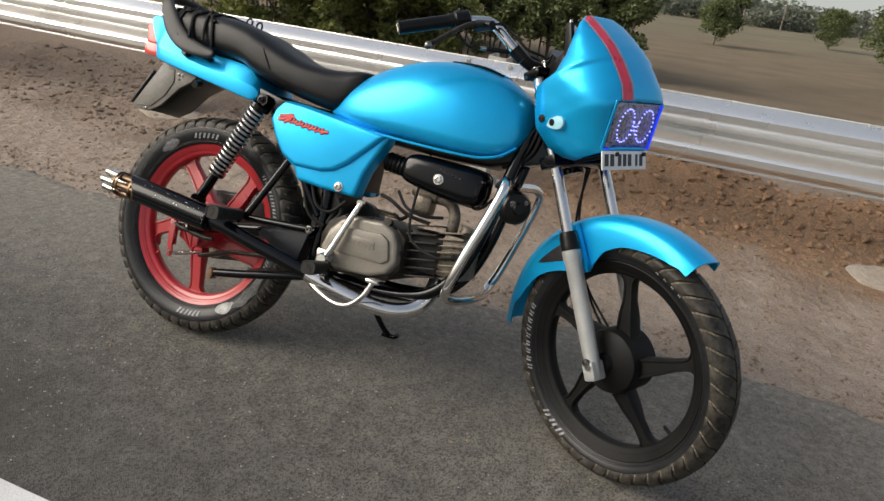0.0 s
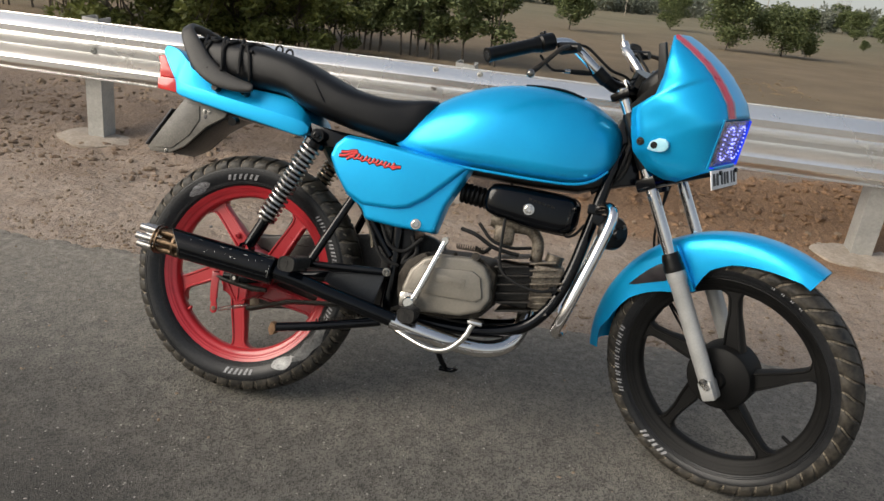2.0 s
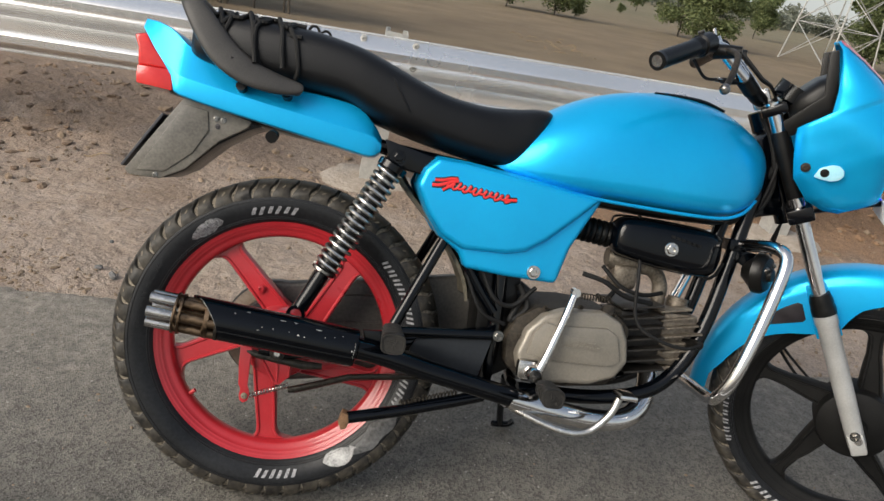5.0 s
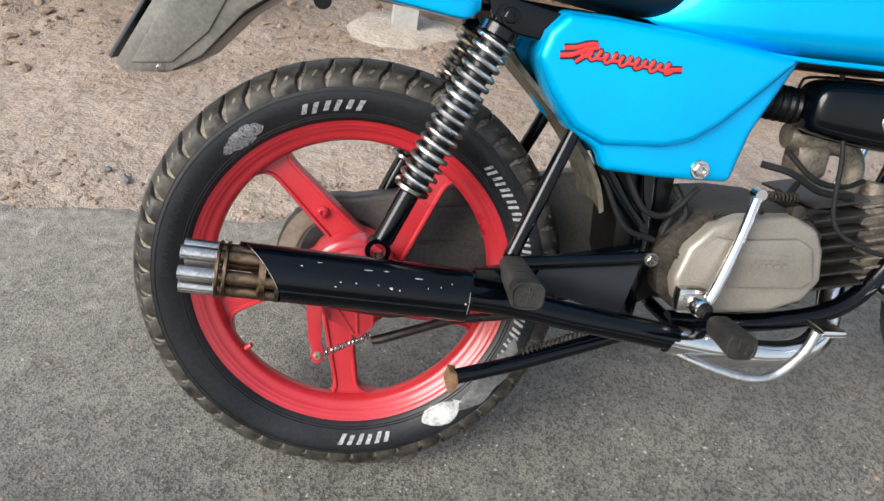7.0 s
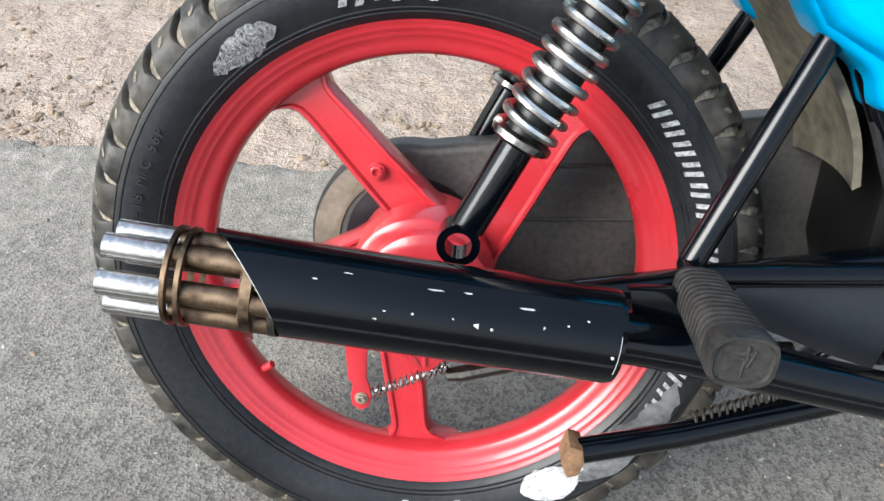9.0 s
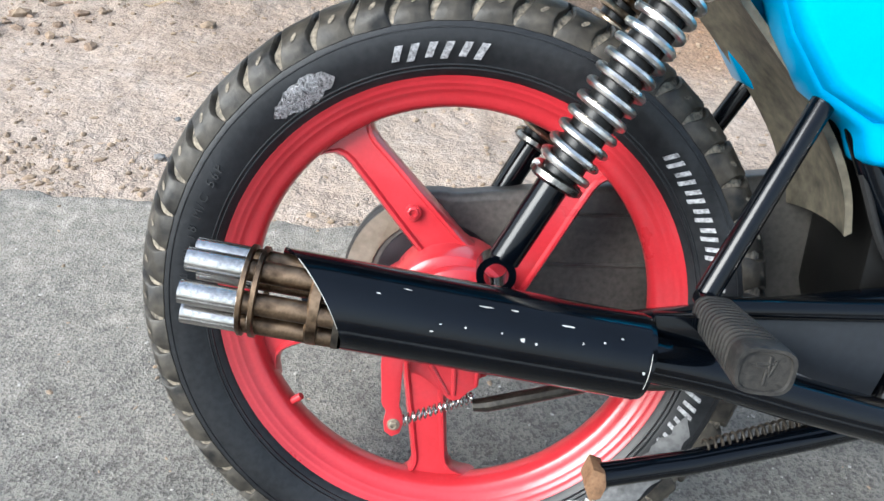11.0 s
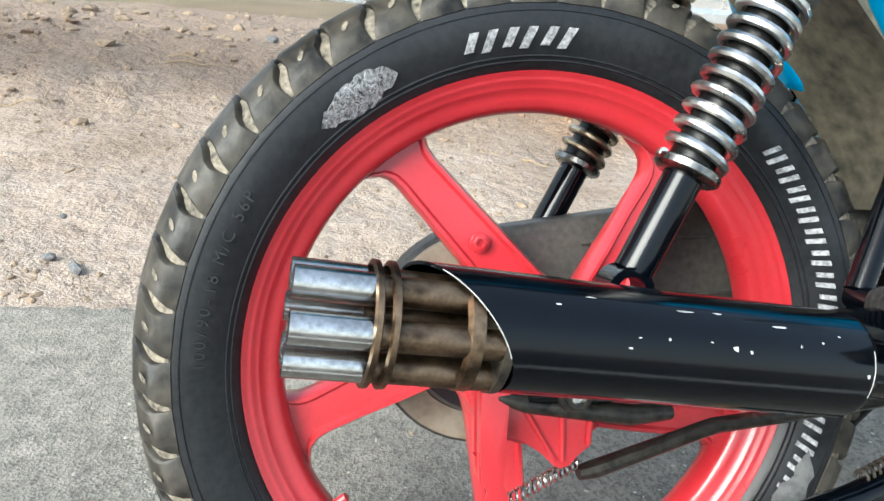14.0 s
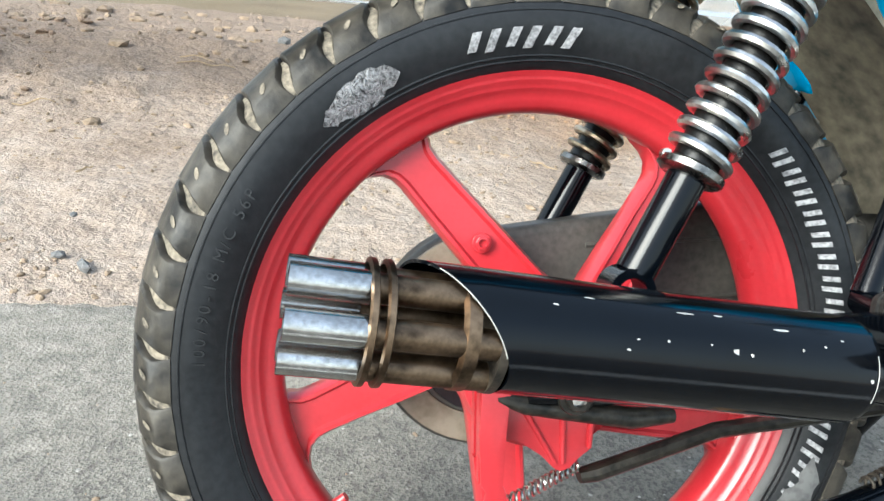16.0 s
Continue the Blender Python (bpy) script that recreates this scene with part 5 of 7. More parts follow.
# side covers
COVER = [(0.203, 0.352), (0.214, 0.385), (0.238, 0.412), (0.300, 0.410), (0.380, 0.402), (0.480, 0.392), (0.570, 0.380), (0.545, 0.328), (0.520, 0.275), (0.503, 0.203), (0.400, 0.203), (0.320, 0.208), (0.306, 0.236), (0.262, 0.262), (0.228, 0.306)]
COVER_UP = [(0.206, 0.352), (0.216, 0.384), (0.239, 0.408), (0.300, 0.406), (0.380, 0.398), (0.480, 0.388), (0.562, 0.377), (0.525, 0.338), (0.470, 0.284), (0.432, 0.257), (0.395, 0.247), (0.310, 0.244), (0.264, 0.266), (0.231, 0.307)]
for s in (-1, 1):
    lim = 0.600 if s < 0 else 0.462
    cover = body("side_cover", prism([(min(x, lim), z) for x, z in COVER], s * 0.108, s * 0.060, 0.010, 3, taper=0.03), M_BLUE, "bright blue side cover with a red badge" if s < 0 else "bright blue side cover")
    part("upper_panel", prism([(min(x, lim - 0.006), z) for x, z in COVER_UP], s * 0.121, s * 0.100, 0.009, 3, taper=0.045), M_BLUE, cover)
    part("bolt", bolt_head(0.453, s * 0.108, 0.222, 0.0135, s, 0.008), M_STEEL, cover)
    if s < 0:
        # badge: a flowing plain ribbon with a dark edge
        wave = []
        for k in range(109):
            q = 2 * math.pi * k / 9
            z = (0.0048 + 0.0022 * math.sin(k * 0.37 + 1.0)) * math.sin(q)
            wave.append((0.262 + 0.00112 * k + 0.0030 * math.cos(q) + 0.55 * z, 0.3610 - 0.00010 * k + z))
        for pts, r in (([(0.236, 0.3560), (0.252, 0.3580), (0.268, 0.3650), (0.284, 0.3690)], 0.0028), ([(0.240, 0.3650), (0.256, 0.3670), (0.270, 0.3715), (0.282, 0.3725)], 0.0026), ([(0.256, 0.3490), (0.268, 0.3580), (0.276, 0.3650)], 0.0022), (wave, 0.0018), ([(0.376, 0.3485), (0.386, 0.3500), (0.396, 0.3510)], 0.0026)):
            for y, k, m_, nm in ((-0.1220, 2.0, M_LOGOK, "badge_edge"), (-0.1232, 1.0, M_LOGO, "badge_stroke")):
                bm = tube(bmesh.new(), spline([(x, 0.0, z) for x, z in pts], 2 if len(pts) > 50 else 6), r * k, 8)
                for v in bm.verts:
                    v.co.y = y + v.co.y * 0.25
                part(nm, bm, m_, cover)

# -- frame --
def frame_tube(pts, r, name="frame_tube", mat=M_BLACK, n=8):
    return body(name, tube(bmesh.new(), spline(pts, n) if len(pts) > 2 else pts, r, 14), mat)


body("frame_neck", prism([(0.882, 0.545), (0.910, 0.578), (0.952, 0.445), (0.960, 0.405), (0.920, 0.395), (0.862, 0.372), (0.850, 0.390), (0.893, 0.470)], -0.034, 0.034, 0.006), M_BLACK)
for y, r, bow in ((-0.040, 0.0050, 0.0), (-0.046, 0.0038, 0.010), (-0.036, 0.0060, 0.018), (0.040, 0.0050, 0.008)):
    body("wiring_loom", tube(bmesh.new(), spline([(0.890 + bow, y * 0.6, 0.590), (0.912 + bow, y, 0.530), (0.925 - bow, y * 1.1, 0.460), (0.905 - bow, y, 0.405), (0.850, y, 0.372)], 6), r, 8), M_CORD)
frame_tube([(0.930, 0, 0.500), (0.80, 0, 0.450), (0.60, 0, 0.420), (0.40, 0, 0.400)], 0.024)
for s in (-1, 1):
    frame_tube([(0.925, s * 0.010, 0.520), (0.898, s * 0.040, 0.450), (0.882, s * 0.044, 0.390), (0.864, s * 0.046, 0.290), (0.838, s * 0.050, 0.165), (0.800, s * 0.055, 0.072), (0.735, s * 0.060, 0.010), (0.620, s * 0.062, -0.016), (0.470, s * 0.066, -0.018)], 0.0148)
    frame_tube([(0.42, s * 0.060, 0.395), (0.20, s * 0.070, 0.405), (-0.08, s * 0.065, 0.440)], 0.012)
    frame_tube([(0.36, s * 0.060, 0.38), (0.395, s * 0.062, 0.24), (0.405, s * 0.066, 0.090), (0.40, s * 0.066, -0.01)], 0.015)
    frame_tube([(0.245, s * 0.088, 0.372), (0.330, s * 0.078, 0.215), (0.395, s * 0.075, 0.130)], 0.011)
    # triangular rest bracket
    frame_tube([(0.278, s * 0.088, 0.258), (0.206, s * 0.122, 0.088)], 0.0105, "footrest_stay")
    frame_tube([(0.206, s * 0.122, 0.076), (0.404, s * 0.112, 0.093)], 0.0100, "footrest_stay")
    body("gusset_plate", prism([(0.252, 0.064), (0.398, 0.088), (0.378, 0.000), (0.330, 0.012), (0.242, 0.040)], s * 0.108, s * 0.102, 0.002), M_SHEET)
    body("bolt", bolt_head(0.404, s * 0.121, 0.094, 0.0105, s, 0.008), M_BOLT)
    body("shock_bracket", prism([(0.140, 0.425), (0.260, 0.400), (0.250, 0.362), (0.205, 0.372), (0.175, 0.376), (0.150, 0.392)], s * 0.098, s * 0.082, 0.003), M_BLACK)
    # swing arm
    o = 0.030 if s > 0 else 0.0
    body("swing_arm", tube(bmesh.new(), [(-0.035, s * 0.086 + o, 0.0), (0.02, s * 0.086 + o, 0.004), (0.20, s * 0.080 + o, 0.042), (0.40, s * 0.074 + o, 0.085)], [0.013, 0.016, 0.0165, 0.017], 14), M_BLACK)
    # shock absorber
    A, B = Vector((0.025, s * 0.109, 0.0820)), Vector((0.169, s * 0.104, 0.395))
    ax = B - A
    sh = body("shock_absorber", tube(bmesh.new(), [A + ax * 0.04, A + ax * 0.30], 0.0145, 18), M_BLACK, "black rear shock absorber with chromed coil spring")
    o1, o2 = ax.cross(Vector((0, 1, 0))).normalized(), Vector((0, 1, 0))
    turns, L0, L1 = 16.5, 0.285, 0.925
    pts = [A + ax * (L0 + (L1 - L0) * k / 300) + 0.0222 * (math.cos(2 * math.pi * turns * k / 300) * o1 + math.sin(2 * math.pi * turns * k / 300) * o2) for k in range(301)]
    part("coil_spring", tube(bmesh.new(), pts, 0.0037, 8), M_SPRING if s < 0 else M_BRASSY, sh, "chromed coil spring" if s < 0 else "rust-stained coil spring")
    part("damper_sleeve", tube(bmesh.new(), [A + ax * 0.28, A + ax * 0.95], 0.0172, 16), M_PLASTIC, sh)
    part("spring_seat", tube(bmesh.new(), [A + ax * 0.262, A + ax * 0.270, A + ax * 0.284, A + ax * 0.290], [0.021, 0.0248, 0.0248, 0.021], 20), M_BOLT, sh)
    part("spring_cap", tube(bmesh.new(), [A + ax * 0.915, A + ax * 0.92, A + ax * 0.955, A + ax * 0.965], [0.022, 0.028, 0.028, 0.020], 20), M_BLACK, sh)
    for P, r in ((A, 0.0175), (B, 0.017)):
        bm = lathe(bmesh.new(), [(r, -0.013), (r, 0.013), (r * 0.62, 0.013), (r * 0.62, -0.013)], 22, True)
        bmesh.ops.translate(bm, verts=bm.verts, vec=P)
        part("eye", bm, M_BLACK, sh)
    part("bolt", bolt_head(B.x, B.y + s * 0.013, B.z, 0.012, s, 0.008), M_BLACK, sh)

# inner rear mudguard, dusty
# dusty inner panel across the frame, ahead of the wheel
INNER = _catmull([(0.140, 0.410), (0.166, 0.370), (0.190, 0.337), (0.234, 0.294), (0.276, 0.252), (0.308, 0.212), (0.328, 0.176), (0.338, 0.140)], 4)
bm = bmesh.new()
loops = []
for k in range(9):
    y = -0.066 + 0.142 * k / 8
    bow = 0.010 * (1 - (k / 4 - 1) ** 2)
    loops.append([Vector((x + bow * 0.8, y, z + bow * 0.4)) for x, z in INNER] + [Vector((x + 0.006 + bow * 0.8, y, z + 0.004 + bow * 0.4)) for x, z in INNER[::-1]])
rings(bm, loops)
body("rear_mudguard", bm, M_GREYPL, "dusty tan-grey inner mudguard panel", angle=50)
body("tank_tunnel", loft([(0.43, 0, 0.05, 0.350, 0.398), (0.50, 0, 0.070, 0.362, 0.392), (0.70, 0, 0.075, 0.358, 0.390), (0.82, 0, 0.065, 0.362, 0.400), (0.88, 0, 0.05, 0.385, 0.430)], e=4), M_PLASTIC)
body("pivot_plate", prism([(0.352, 0.22), (0.445, 0.22), (0.440, 0.14), (0.452, 0.02), (0.40, -0.01), (0.370, 0.06), (0.366, 0.14)], -0.060, 0.060, 0.006), M_PLASTIC)
body("battery_box", box(0.345, -0.07, 0.22, 0.485, 0.07, 0.38, 0.01), M_PLASTIC)

# -- rear brake, drive --
body("brake_plate", lathe(bmesh.new(), [(0.0, -0.066), (0.016, -0.066), (0.020, -0.060), (0.052, -0.058), (0.060, -0.052), (0.062, -0.044), (0.0, -0.044)], 40), M_RED, "red painted brake plate")
arm = body("brake_arm", prism([(-0.0690, 0.004), (-0.0470, 0.002), (-0.0475, -0.030), (-0.0470, -0.072), (-0.0440, -0.078), (-0.0415, -0.090), (-0.0440, -0.101), (-0.0515, -0.1055), (-0.0590, -0.101), (-0.0610, -0.090), (-0.0595, -0.078), (-0.0640, -0.072), (-0.0685, -0.030)], -0.0925, -0.0880, 0.0012), M_RED, "red channel-shaped brake arm")
# the channel's flange, with its long slot
bm = bmesh.new()
for y0, y1, z0, z1, x0, x1 in ((-0.0880, -0.0780, -0.072, 0.004, -0.0690, -0.0640), (-0.0700, -0.0600, -0.072, 0.004, -0.0690, -0.0640), (-0.0780, -0.0700, -0.072, -0.056, -0.0665, -0.0640), (-0.0780, -0.0700, -0.012, 0.004, -0.0690, -0.0640)):
    prism([(x0 - 0.001, z1), (x0 + 0.004, z1), (x1 + 0.004, z0), (x1 - 0.001, z0)], y0, y1, bm=bm)
part("flange", bm, M_RED, arm)
part("pivot_pin", bolt_head(-0.0508, -0.0925, -0.0915, 0.0062, -1, 0.004), M_CASEEDGE, arm, "brass-coloured pivot pin")
bracket = body("brake_bracket", prism([(-0.044, -0.012), (-0.0420, -0.043), (-0.030, -0.0465), (-0.014, -0.056), (-0.002, -0.0670), (0.0040, -0.0695), (0.0110, -0.0665), (0.0180, -0.0580), (0.0265, -0.0510), (0.0285, -0.0300), (0.026, -0.010)], -0.074, -0.068, 0.0015), M_RED, "red cast torque bracket with raised ribs")
for p, q in (((0.000, -0.012), (0.0040, -0.062)), ((0.024, -0.012), (0.0245, -0.049)), ((-0.034, -0.014), (-0.002, -0.062))):
    part("rib", tube(bmesh.new(), [(p[0], -0.0745, p[1]), (q[0], -0.0745, q[1])], [0.0030, 0.0022], 8), M_RED, bracket)
pts = [(-0.044 + 0.070 * k / 160, -0.080 + 0.026 * k / 160 + 0.0052 * math.cos(2 * math.pi * 14 * k / 160), -0.094 + 0.022 * k / 160 + 0.0052 * math.sin(2 * math.pi * 14 * k / 160)) for k in range(161)]
body("brake_spring", tube(bmesh.new(), pts, 0.0012, 6), M_STEEL, "small steel return spring")
body("torque_arm", tube(bmesh.new(), [(0.026, -0.056, -0.081), (0.040, -0.056, -0.078), (0.140, -0.060, -0.040), (0.330, -0.066, -0.010)], [0.0085, 0.0105, 0.0095, 0.0085], 10, flat=0.7), M_OIL, "oily black brake torque arm")
body("axle_nut", bolt_head(0.0, -0.098, 0.0, 0.014, -1, 0.010), M_OIL)
body("axle_rod", rod((0, -0.105, 0), (0, 0.10, 0), 0.0085), M_STEEL)
body("chain_adjuster", tube(bmesh.new(), [(-0.062, -0.088, -0.004), (-0.035, -0.090, -0.010), (0.05, -0.088, -0.020), (0.085, -0.086, -0.018)], [0.0035, 0.0075, 0.0085, 0.006], 10), M_OIL)

# full chain case on the far side
def case_outline(r0, r1):
    o = []
    for k in range(22):
        q = math.pi * 0.46 + math.pi * 1.06 * k / 21
        o.append((-0.028 + r0 * math.cos(q), r0 * math.sin(q)))
    for k in range(10):
        q = -math.pi * 0.48 + math.pi * 0.96 * k / 9
        o.append((0.430 + r1 * math.cos(q), 0.085 + r1 * math.sin(q)))
    return o


case = body("chain_case", prism(case_outline(0.107, 0.106), 0.066, 0.108, 0.010, 3), M_CASE, "dusty grey metal chain case")
def arc_band(r0, r1, d0, d1, cx, n=40):
    o = [(cx + r1 * math.cos(radians(d0 + (d1 - d0) * k / n)), r1 * math.sin(radians(d0 + (d1 - d0) * k / n))) for k in range(n + 1)]
    return o + [(cx + r0 * math.cos(radians(d1 + (d0 - d1) * k / n)), r0 * math.sin(radians(d1 + (d0 - d1) * k / n))) for k in range(n + 1)]


part("case_end", prism(arc_band(0.074, 0.102, 105, 292, -0.029), 0.0635, 0.070, 0.0022), M_CASEEDGE, case, "dust-tanned rounded end of the case")
# black disc drawing the dark inside of the case's round opening
part("case_dark_disc", lathe(bmesh.new(), [(0.0, -0.001), (0.072, -0.001), (0.075, 0.003), (0.075, 0.01), (0.0, 0.01)], 40), M_LOGOK, case, at=pose(-0.024, 0.0655, 0))
for z in (0.040, 0.098):
    part("pressed_rib", tube(bmesh.new(), [(0.06, 0.0655, z - 0.004), (0.16, 0.0655, z + 0.006), (0.28, 0.0655, z + 0.018)], 0.0022, 8), M_CASE, case)

# -- exhaust --
MA, MB = Vector((-0.128, -0.2010, 0.0745)), Vector((0.138, -0.1840, 0.0505))
md = (MB - MA).normalized()
mz = Vector((0, 1, 0)).cross(md).normalized() * -1
my = md.cross(mz)
MUF_R = 0.0345


def muffler_mesh():
    bm = bmesh.new()
    loops_o, loops_i = [], []
    L = (MB - MA).length
    for f in (0.0, 0.06, 0.12, 0.25, 0.5, 0.75, 1.0):
        lo, li = [], []
        for k in range(36):
            q = 2 * math.pi * k / 36
            c, s = math.cos(q), math.sin(q)
            cut = (0.010 - 0.0190 * s + 0.0215 * c) * max(0.0, 1 - f / 0.25)
            base = MA + md * (L * f + cut)
            lo.append(base + MUF_R * (c * my + s * mz))
            li.append(base + (MUF_R - 0.002) * (c * my + s * mz))
        loops_o.append(lo); loops_i.append(li)
    rings(bm, loops_i[::-1] + loops_o, caps=False)
    return bm


muffler = body("silencer", muffler_mesh(), M_BLACK, "black painted silencer with chipped paint", angle=50)
part("end_cap", tube(bmesh.new(), [MB - md * 0.002, MB + md * 0.004, MB + md * 0.008], [MUF_R, MUF_R * 0.97, MUF_R * 0.6], 32), M_BLACK, muffler)
part("bare_edge", tube(bmesh.new(), [MB + (MUF_R + 0.0004) * (math.cos(q) * my + math.sin(q) * mz) for q in np.linspace(-0.35, 0.5, 12)], 0.00025, 6), M_CHIP, muffler)
_rnd = random.Random(5)


def chip(f, q, ln, wd):
    bm = bmesh.new()
    L = (MB - MA).length
    vs = []
    n = 7
    for k in range(n):
        a = 2 * math.pi * k / n
        rr = 1 + _rnd.uniform(-0.35, 0.35)
        ff, qq = f * L + ln * rr * math.cos(a), q + wd * rr * math.sin(a) / MUF_R
        vs.append(bm.verts.new(MA + md * ff + (MUF_R + 0.0003) * (math.cos(qq) * my + math.sin(qq) * mz)))
    bm.faces.new(vs)
    return bm


CHIP_Q = 0.35        # towards the right-hand upper flank
for f, dq, ln, wd in ((0.52, -0.52, 0.007, 0.0008), (0.60, -0.55, 0.004, 0.0008), (0.75, -0.42, 0.008, 0.0010), (0.63, 0.05, 0.0028, 0.0024), (0.67, 0.08, 0.0016, 0.0012), (0.47, 0.0, 0.0012, 0.0010), (0.40, 0.02, 0.0018, 0.0008),
                      (0.86, -0.2, 0.0012, 0.0012), (0.80, -0.1, 0.0012, 0.0014), (0.57, -0.02, 0.0012, 0.0008), (0.38, 0.2, 0.002, 0.0008), (0.91, -0.35, 0.0014, 0.0009), (0.985, 0.3, 0.0018, 0.0016), (0.22, -0.4, 0.003, 0.0008), (0.3, -0.6, 0.005, 0.0007)):
    part("paint_chip", chip(f, CHIP_Q - dq, ln * 0.75, wd * 0.75), M_CHIP, muffler)
pts = []
for k in range(30):
    q = -0.2 + 1.5 * k / 29
    c, s = math.cos(q), math.sin(q)
    pts.append(MA + md * (0.0097 - 0.0190 * s + 0.0215 * c) + (MUF_R - 0.0008) * (c * my + s * mz))
part("cut_edge", tube(bmesh.new(), pts, 0.00035, 6), M_CHIP, muffler)
# cluster of tail tubes, at rest
tips = body("tail_pipe", lathe(bmesh.new(), [(0.0320, 0.0), (0.0350, 0.001), (0.0350, 0.004), (0.0320, 0.005)], 36, True, axis="x"), M_BURNT, "burnt brown collar round bright tail tubes")
TIP = Matrix.Translation(MA) @ Matrix((( *[md.x, my.x, mz.x], 0), (*[md.y, my.y, mz.y], 0), (*[md.z, my.z, mz.z], 0), (0, 0, 0, 1)))
tips.matrix_basis = BODY @ TIP @ pose(-0.040, 0, -0.0025)
part("collar", lathe(bmesh.new(), [(0.0320, 0.0), (0.0350, 0.001), (0.0350, 0.004), (0.0320, 0.005)], 36, True, axis="x"), M_BURNT, tips, at=pose(0.009, 0, 0))
part("collar", lathe(bmesh.new(), [(0.0290, 0.0), (0.0328, 0.002), (0.0328, 0.009), (0.0290, 0.010)], 36, True, axis="x"), M_BURNT, tips, at=pose(0.050, 0, 0))
part("collar", lathe(bmesh.new(), [(0.0, 0.0), (0.0328, 0.001), (0.0328, 0.006), (0.0, 0.007)], 36, axis="x"), M_ENGDARK, tips, at=pose(0.070, 0, 0))
for k in range(6):
    q = k * math.pi / 3
    y, z = 0.0240 * math.cos(q), 0.0240 * math.sin(q)
    t = part("tail_tube", lathe(bmesh.new(), [(0.0084, -0.0), (0.0084, 0.074), (0.0072, 0.074), (0.0072, 0.0)], 20, True, axis="x"), M_BURNT, tips, "heat-browned steel tube", at=pose(0.0, y, z))
    part("tube_end", lathe(bmesh.new(), [(0.0090, -0.041), (0.0090, 0.002), (0.0078, 0.002), (0.0078, -0.041)], 20, True, axis="x"), M_STEEL, tips, "bright steel tube end", at=pose(0.0, y, z))
body("exhaust_pipe", tube(bmesh.new(), spline([tuple(MB), (0.20, -0.175, 0.040), (0.275, -0.164, 0.022), (0.36, -0.152, 0.004), (0.450, -0.138, -0.016)], 6), 0.0190, 18), M_BLACK, "black exhaust pipe")
body("exhaust_header", tube(bmesh.new(), spline([(0.440, -0.138, -0.016), (0.520, -0.128, -0.032), (0.610, -0.112, -0.046), (0.680, -0.090, -0.046), (0.725, -0.062, -0.026), (0.745, -0.035, 0.015), (0.748, -0.015, 0.060)], 7), 0.0205, 18), M_CHROME, "chromed exhaust header")
body("pipe_hanger", prism([(0.150, 0.082), (0.215, 0.086), (0.215, 0.062), (0.160, 0.050)], -0.172, -0.160, 0.002), M_BLACK)

# -- engine --
ENG = [(0.424, 0.090), (0.440, 0.130), (0.478, 0.156), (0.560, 0.164), (0.640, 0.160), (0.668, 0.138), (0.670, 0.055), (0.640, 0.020), (0.560, 0.004), (0.470, 0.004), (0.430, 0.036)]
engine = body("engine", prism(ENG, -0.094, 0.105, 0.012, 2), M_ENGDARK, "dirty grey air-cooled single-cylinder engine")
COV = [(0.442, 0.062), (0.456, 0.112), (0.486, 0.146), (0.525, 0.162), (0.607, 0.168), (0.644, 0.150), (0.660, 0.120), (0.668, 0.074), (0.648, 0.040), (0.598, 0.020), (0.496, 0.012), (0.452, 0.030)]
part("clutch_cover", prism(COV, -0.117, -0.088, 0.009, 3, taper=0.035), M_ENGINE, engine, "grey painted clutch cover")
part("cover_face", prism([(0.464, 0.068), (0.470, 0.110), (0.490, 0.133), (0.516, 0.1295), (0.612, 0.137), (0.634, 0.125), (0.647, 0.076), (0.630, 0.064), (0.506, 0.060)], -0.1245, -0.114, 0.003, 2, taper=0.012), M_ENGINE, engine)
part("nameplate", prism([(0.524, 0.093), (0.600, 0.0925), (0.600, 0.1125), (0.524, 0.1135)], -0.1258, -0.1240, 0.0008), M_ENGINE, engine)
bm = bmesh.new()
for k in range(4):
    prism([(0.552 + 0.011 * k, 0.1005), (0.559 + 0.011 * k, 0.101), (0.559 + 0.011 * k, 0.105), (0.552 + 0.011 * k, 0.1045)], -0.1272, -0.1255, bm=bm)
for k in range(5):
    prism([(0.549 + 0.011 * k, 0.0925), (0.557 + 0.011 * k, 0.0932), (0.557 + 0.011 * k, 0.0985), (0.549 + 0.011 * k, 0.0978)], -0.1272, -0.1255, bm=bm)
part("nameplate_bars", bm, M_ENGINE, engine)
for x, z in ((0.452, 0.094), (0.492, 0.155), (0.560, 0.166), (0.628, 0.160), (0.662, 0.100), (0.646, 0.036), (0.560, 0.014), (0.478, 0.014)):
    part("bolt", bolt_head(x, -0.0945, z, 0.0055, -1, 0.007), M_ENGDARK, engine)
part("oil_filler", rod((0.612, -0.088, 0.164), (0.612, -0.106, 0.170), 0.011), M_ENGDARK, engine)
part("clutch_lever_spring", tube(bmesh.new(), [(0.555 + 0.07 * k / 120, -0.075 + 0.006 * math.cos(2 * math.pi * 12 * k / 120), 0.186 + 0.006 * math.sin(2 * math.pi * 12 * k / 120)) for k in range(121)], 0.0013, 6), M_ENGDARK, engine)
cyl = body("cylinder", box(0.66, -0.050, 0.062, 0.750, 0.050, 0.166, 0.006), M_FIN, "dark finned cylinder")
for k in range(7):
    z = 0.050 + 0.0215 * k
    bm = box(0.664, -0.078, z, 0.748, 0.078, z + 0.0042, 0.0010)
    bmesh.ops.rotate(bm, cent=(0.70, 0, 0.115), matrix=Matrix.Rotation(radians(-11), 3, "Y"), verts=bm.verts)
    part("fin", bm, M_FIN, cyl)
head = body("cylinder_head", box(0.748, -0.052, 0.066, 0.822, 0.052, 0.176, 0.010), M_HEAD, "brownish alloy cylinder head")
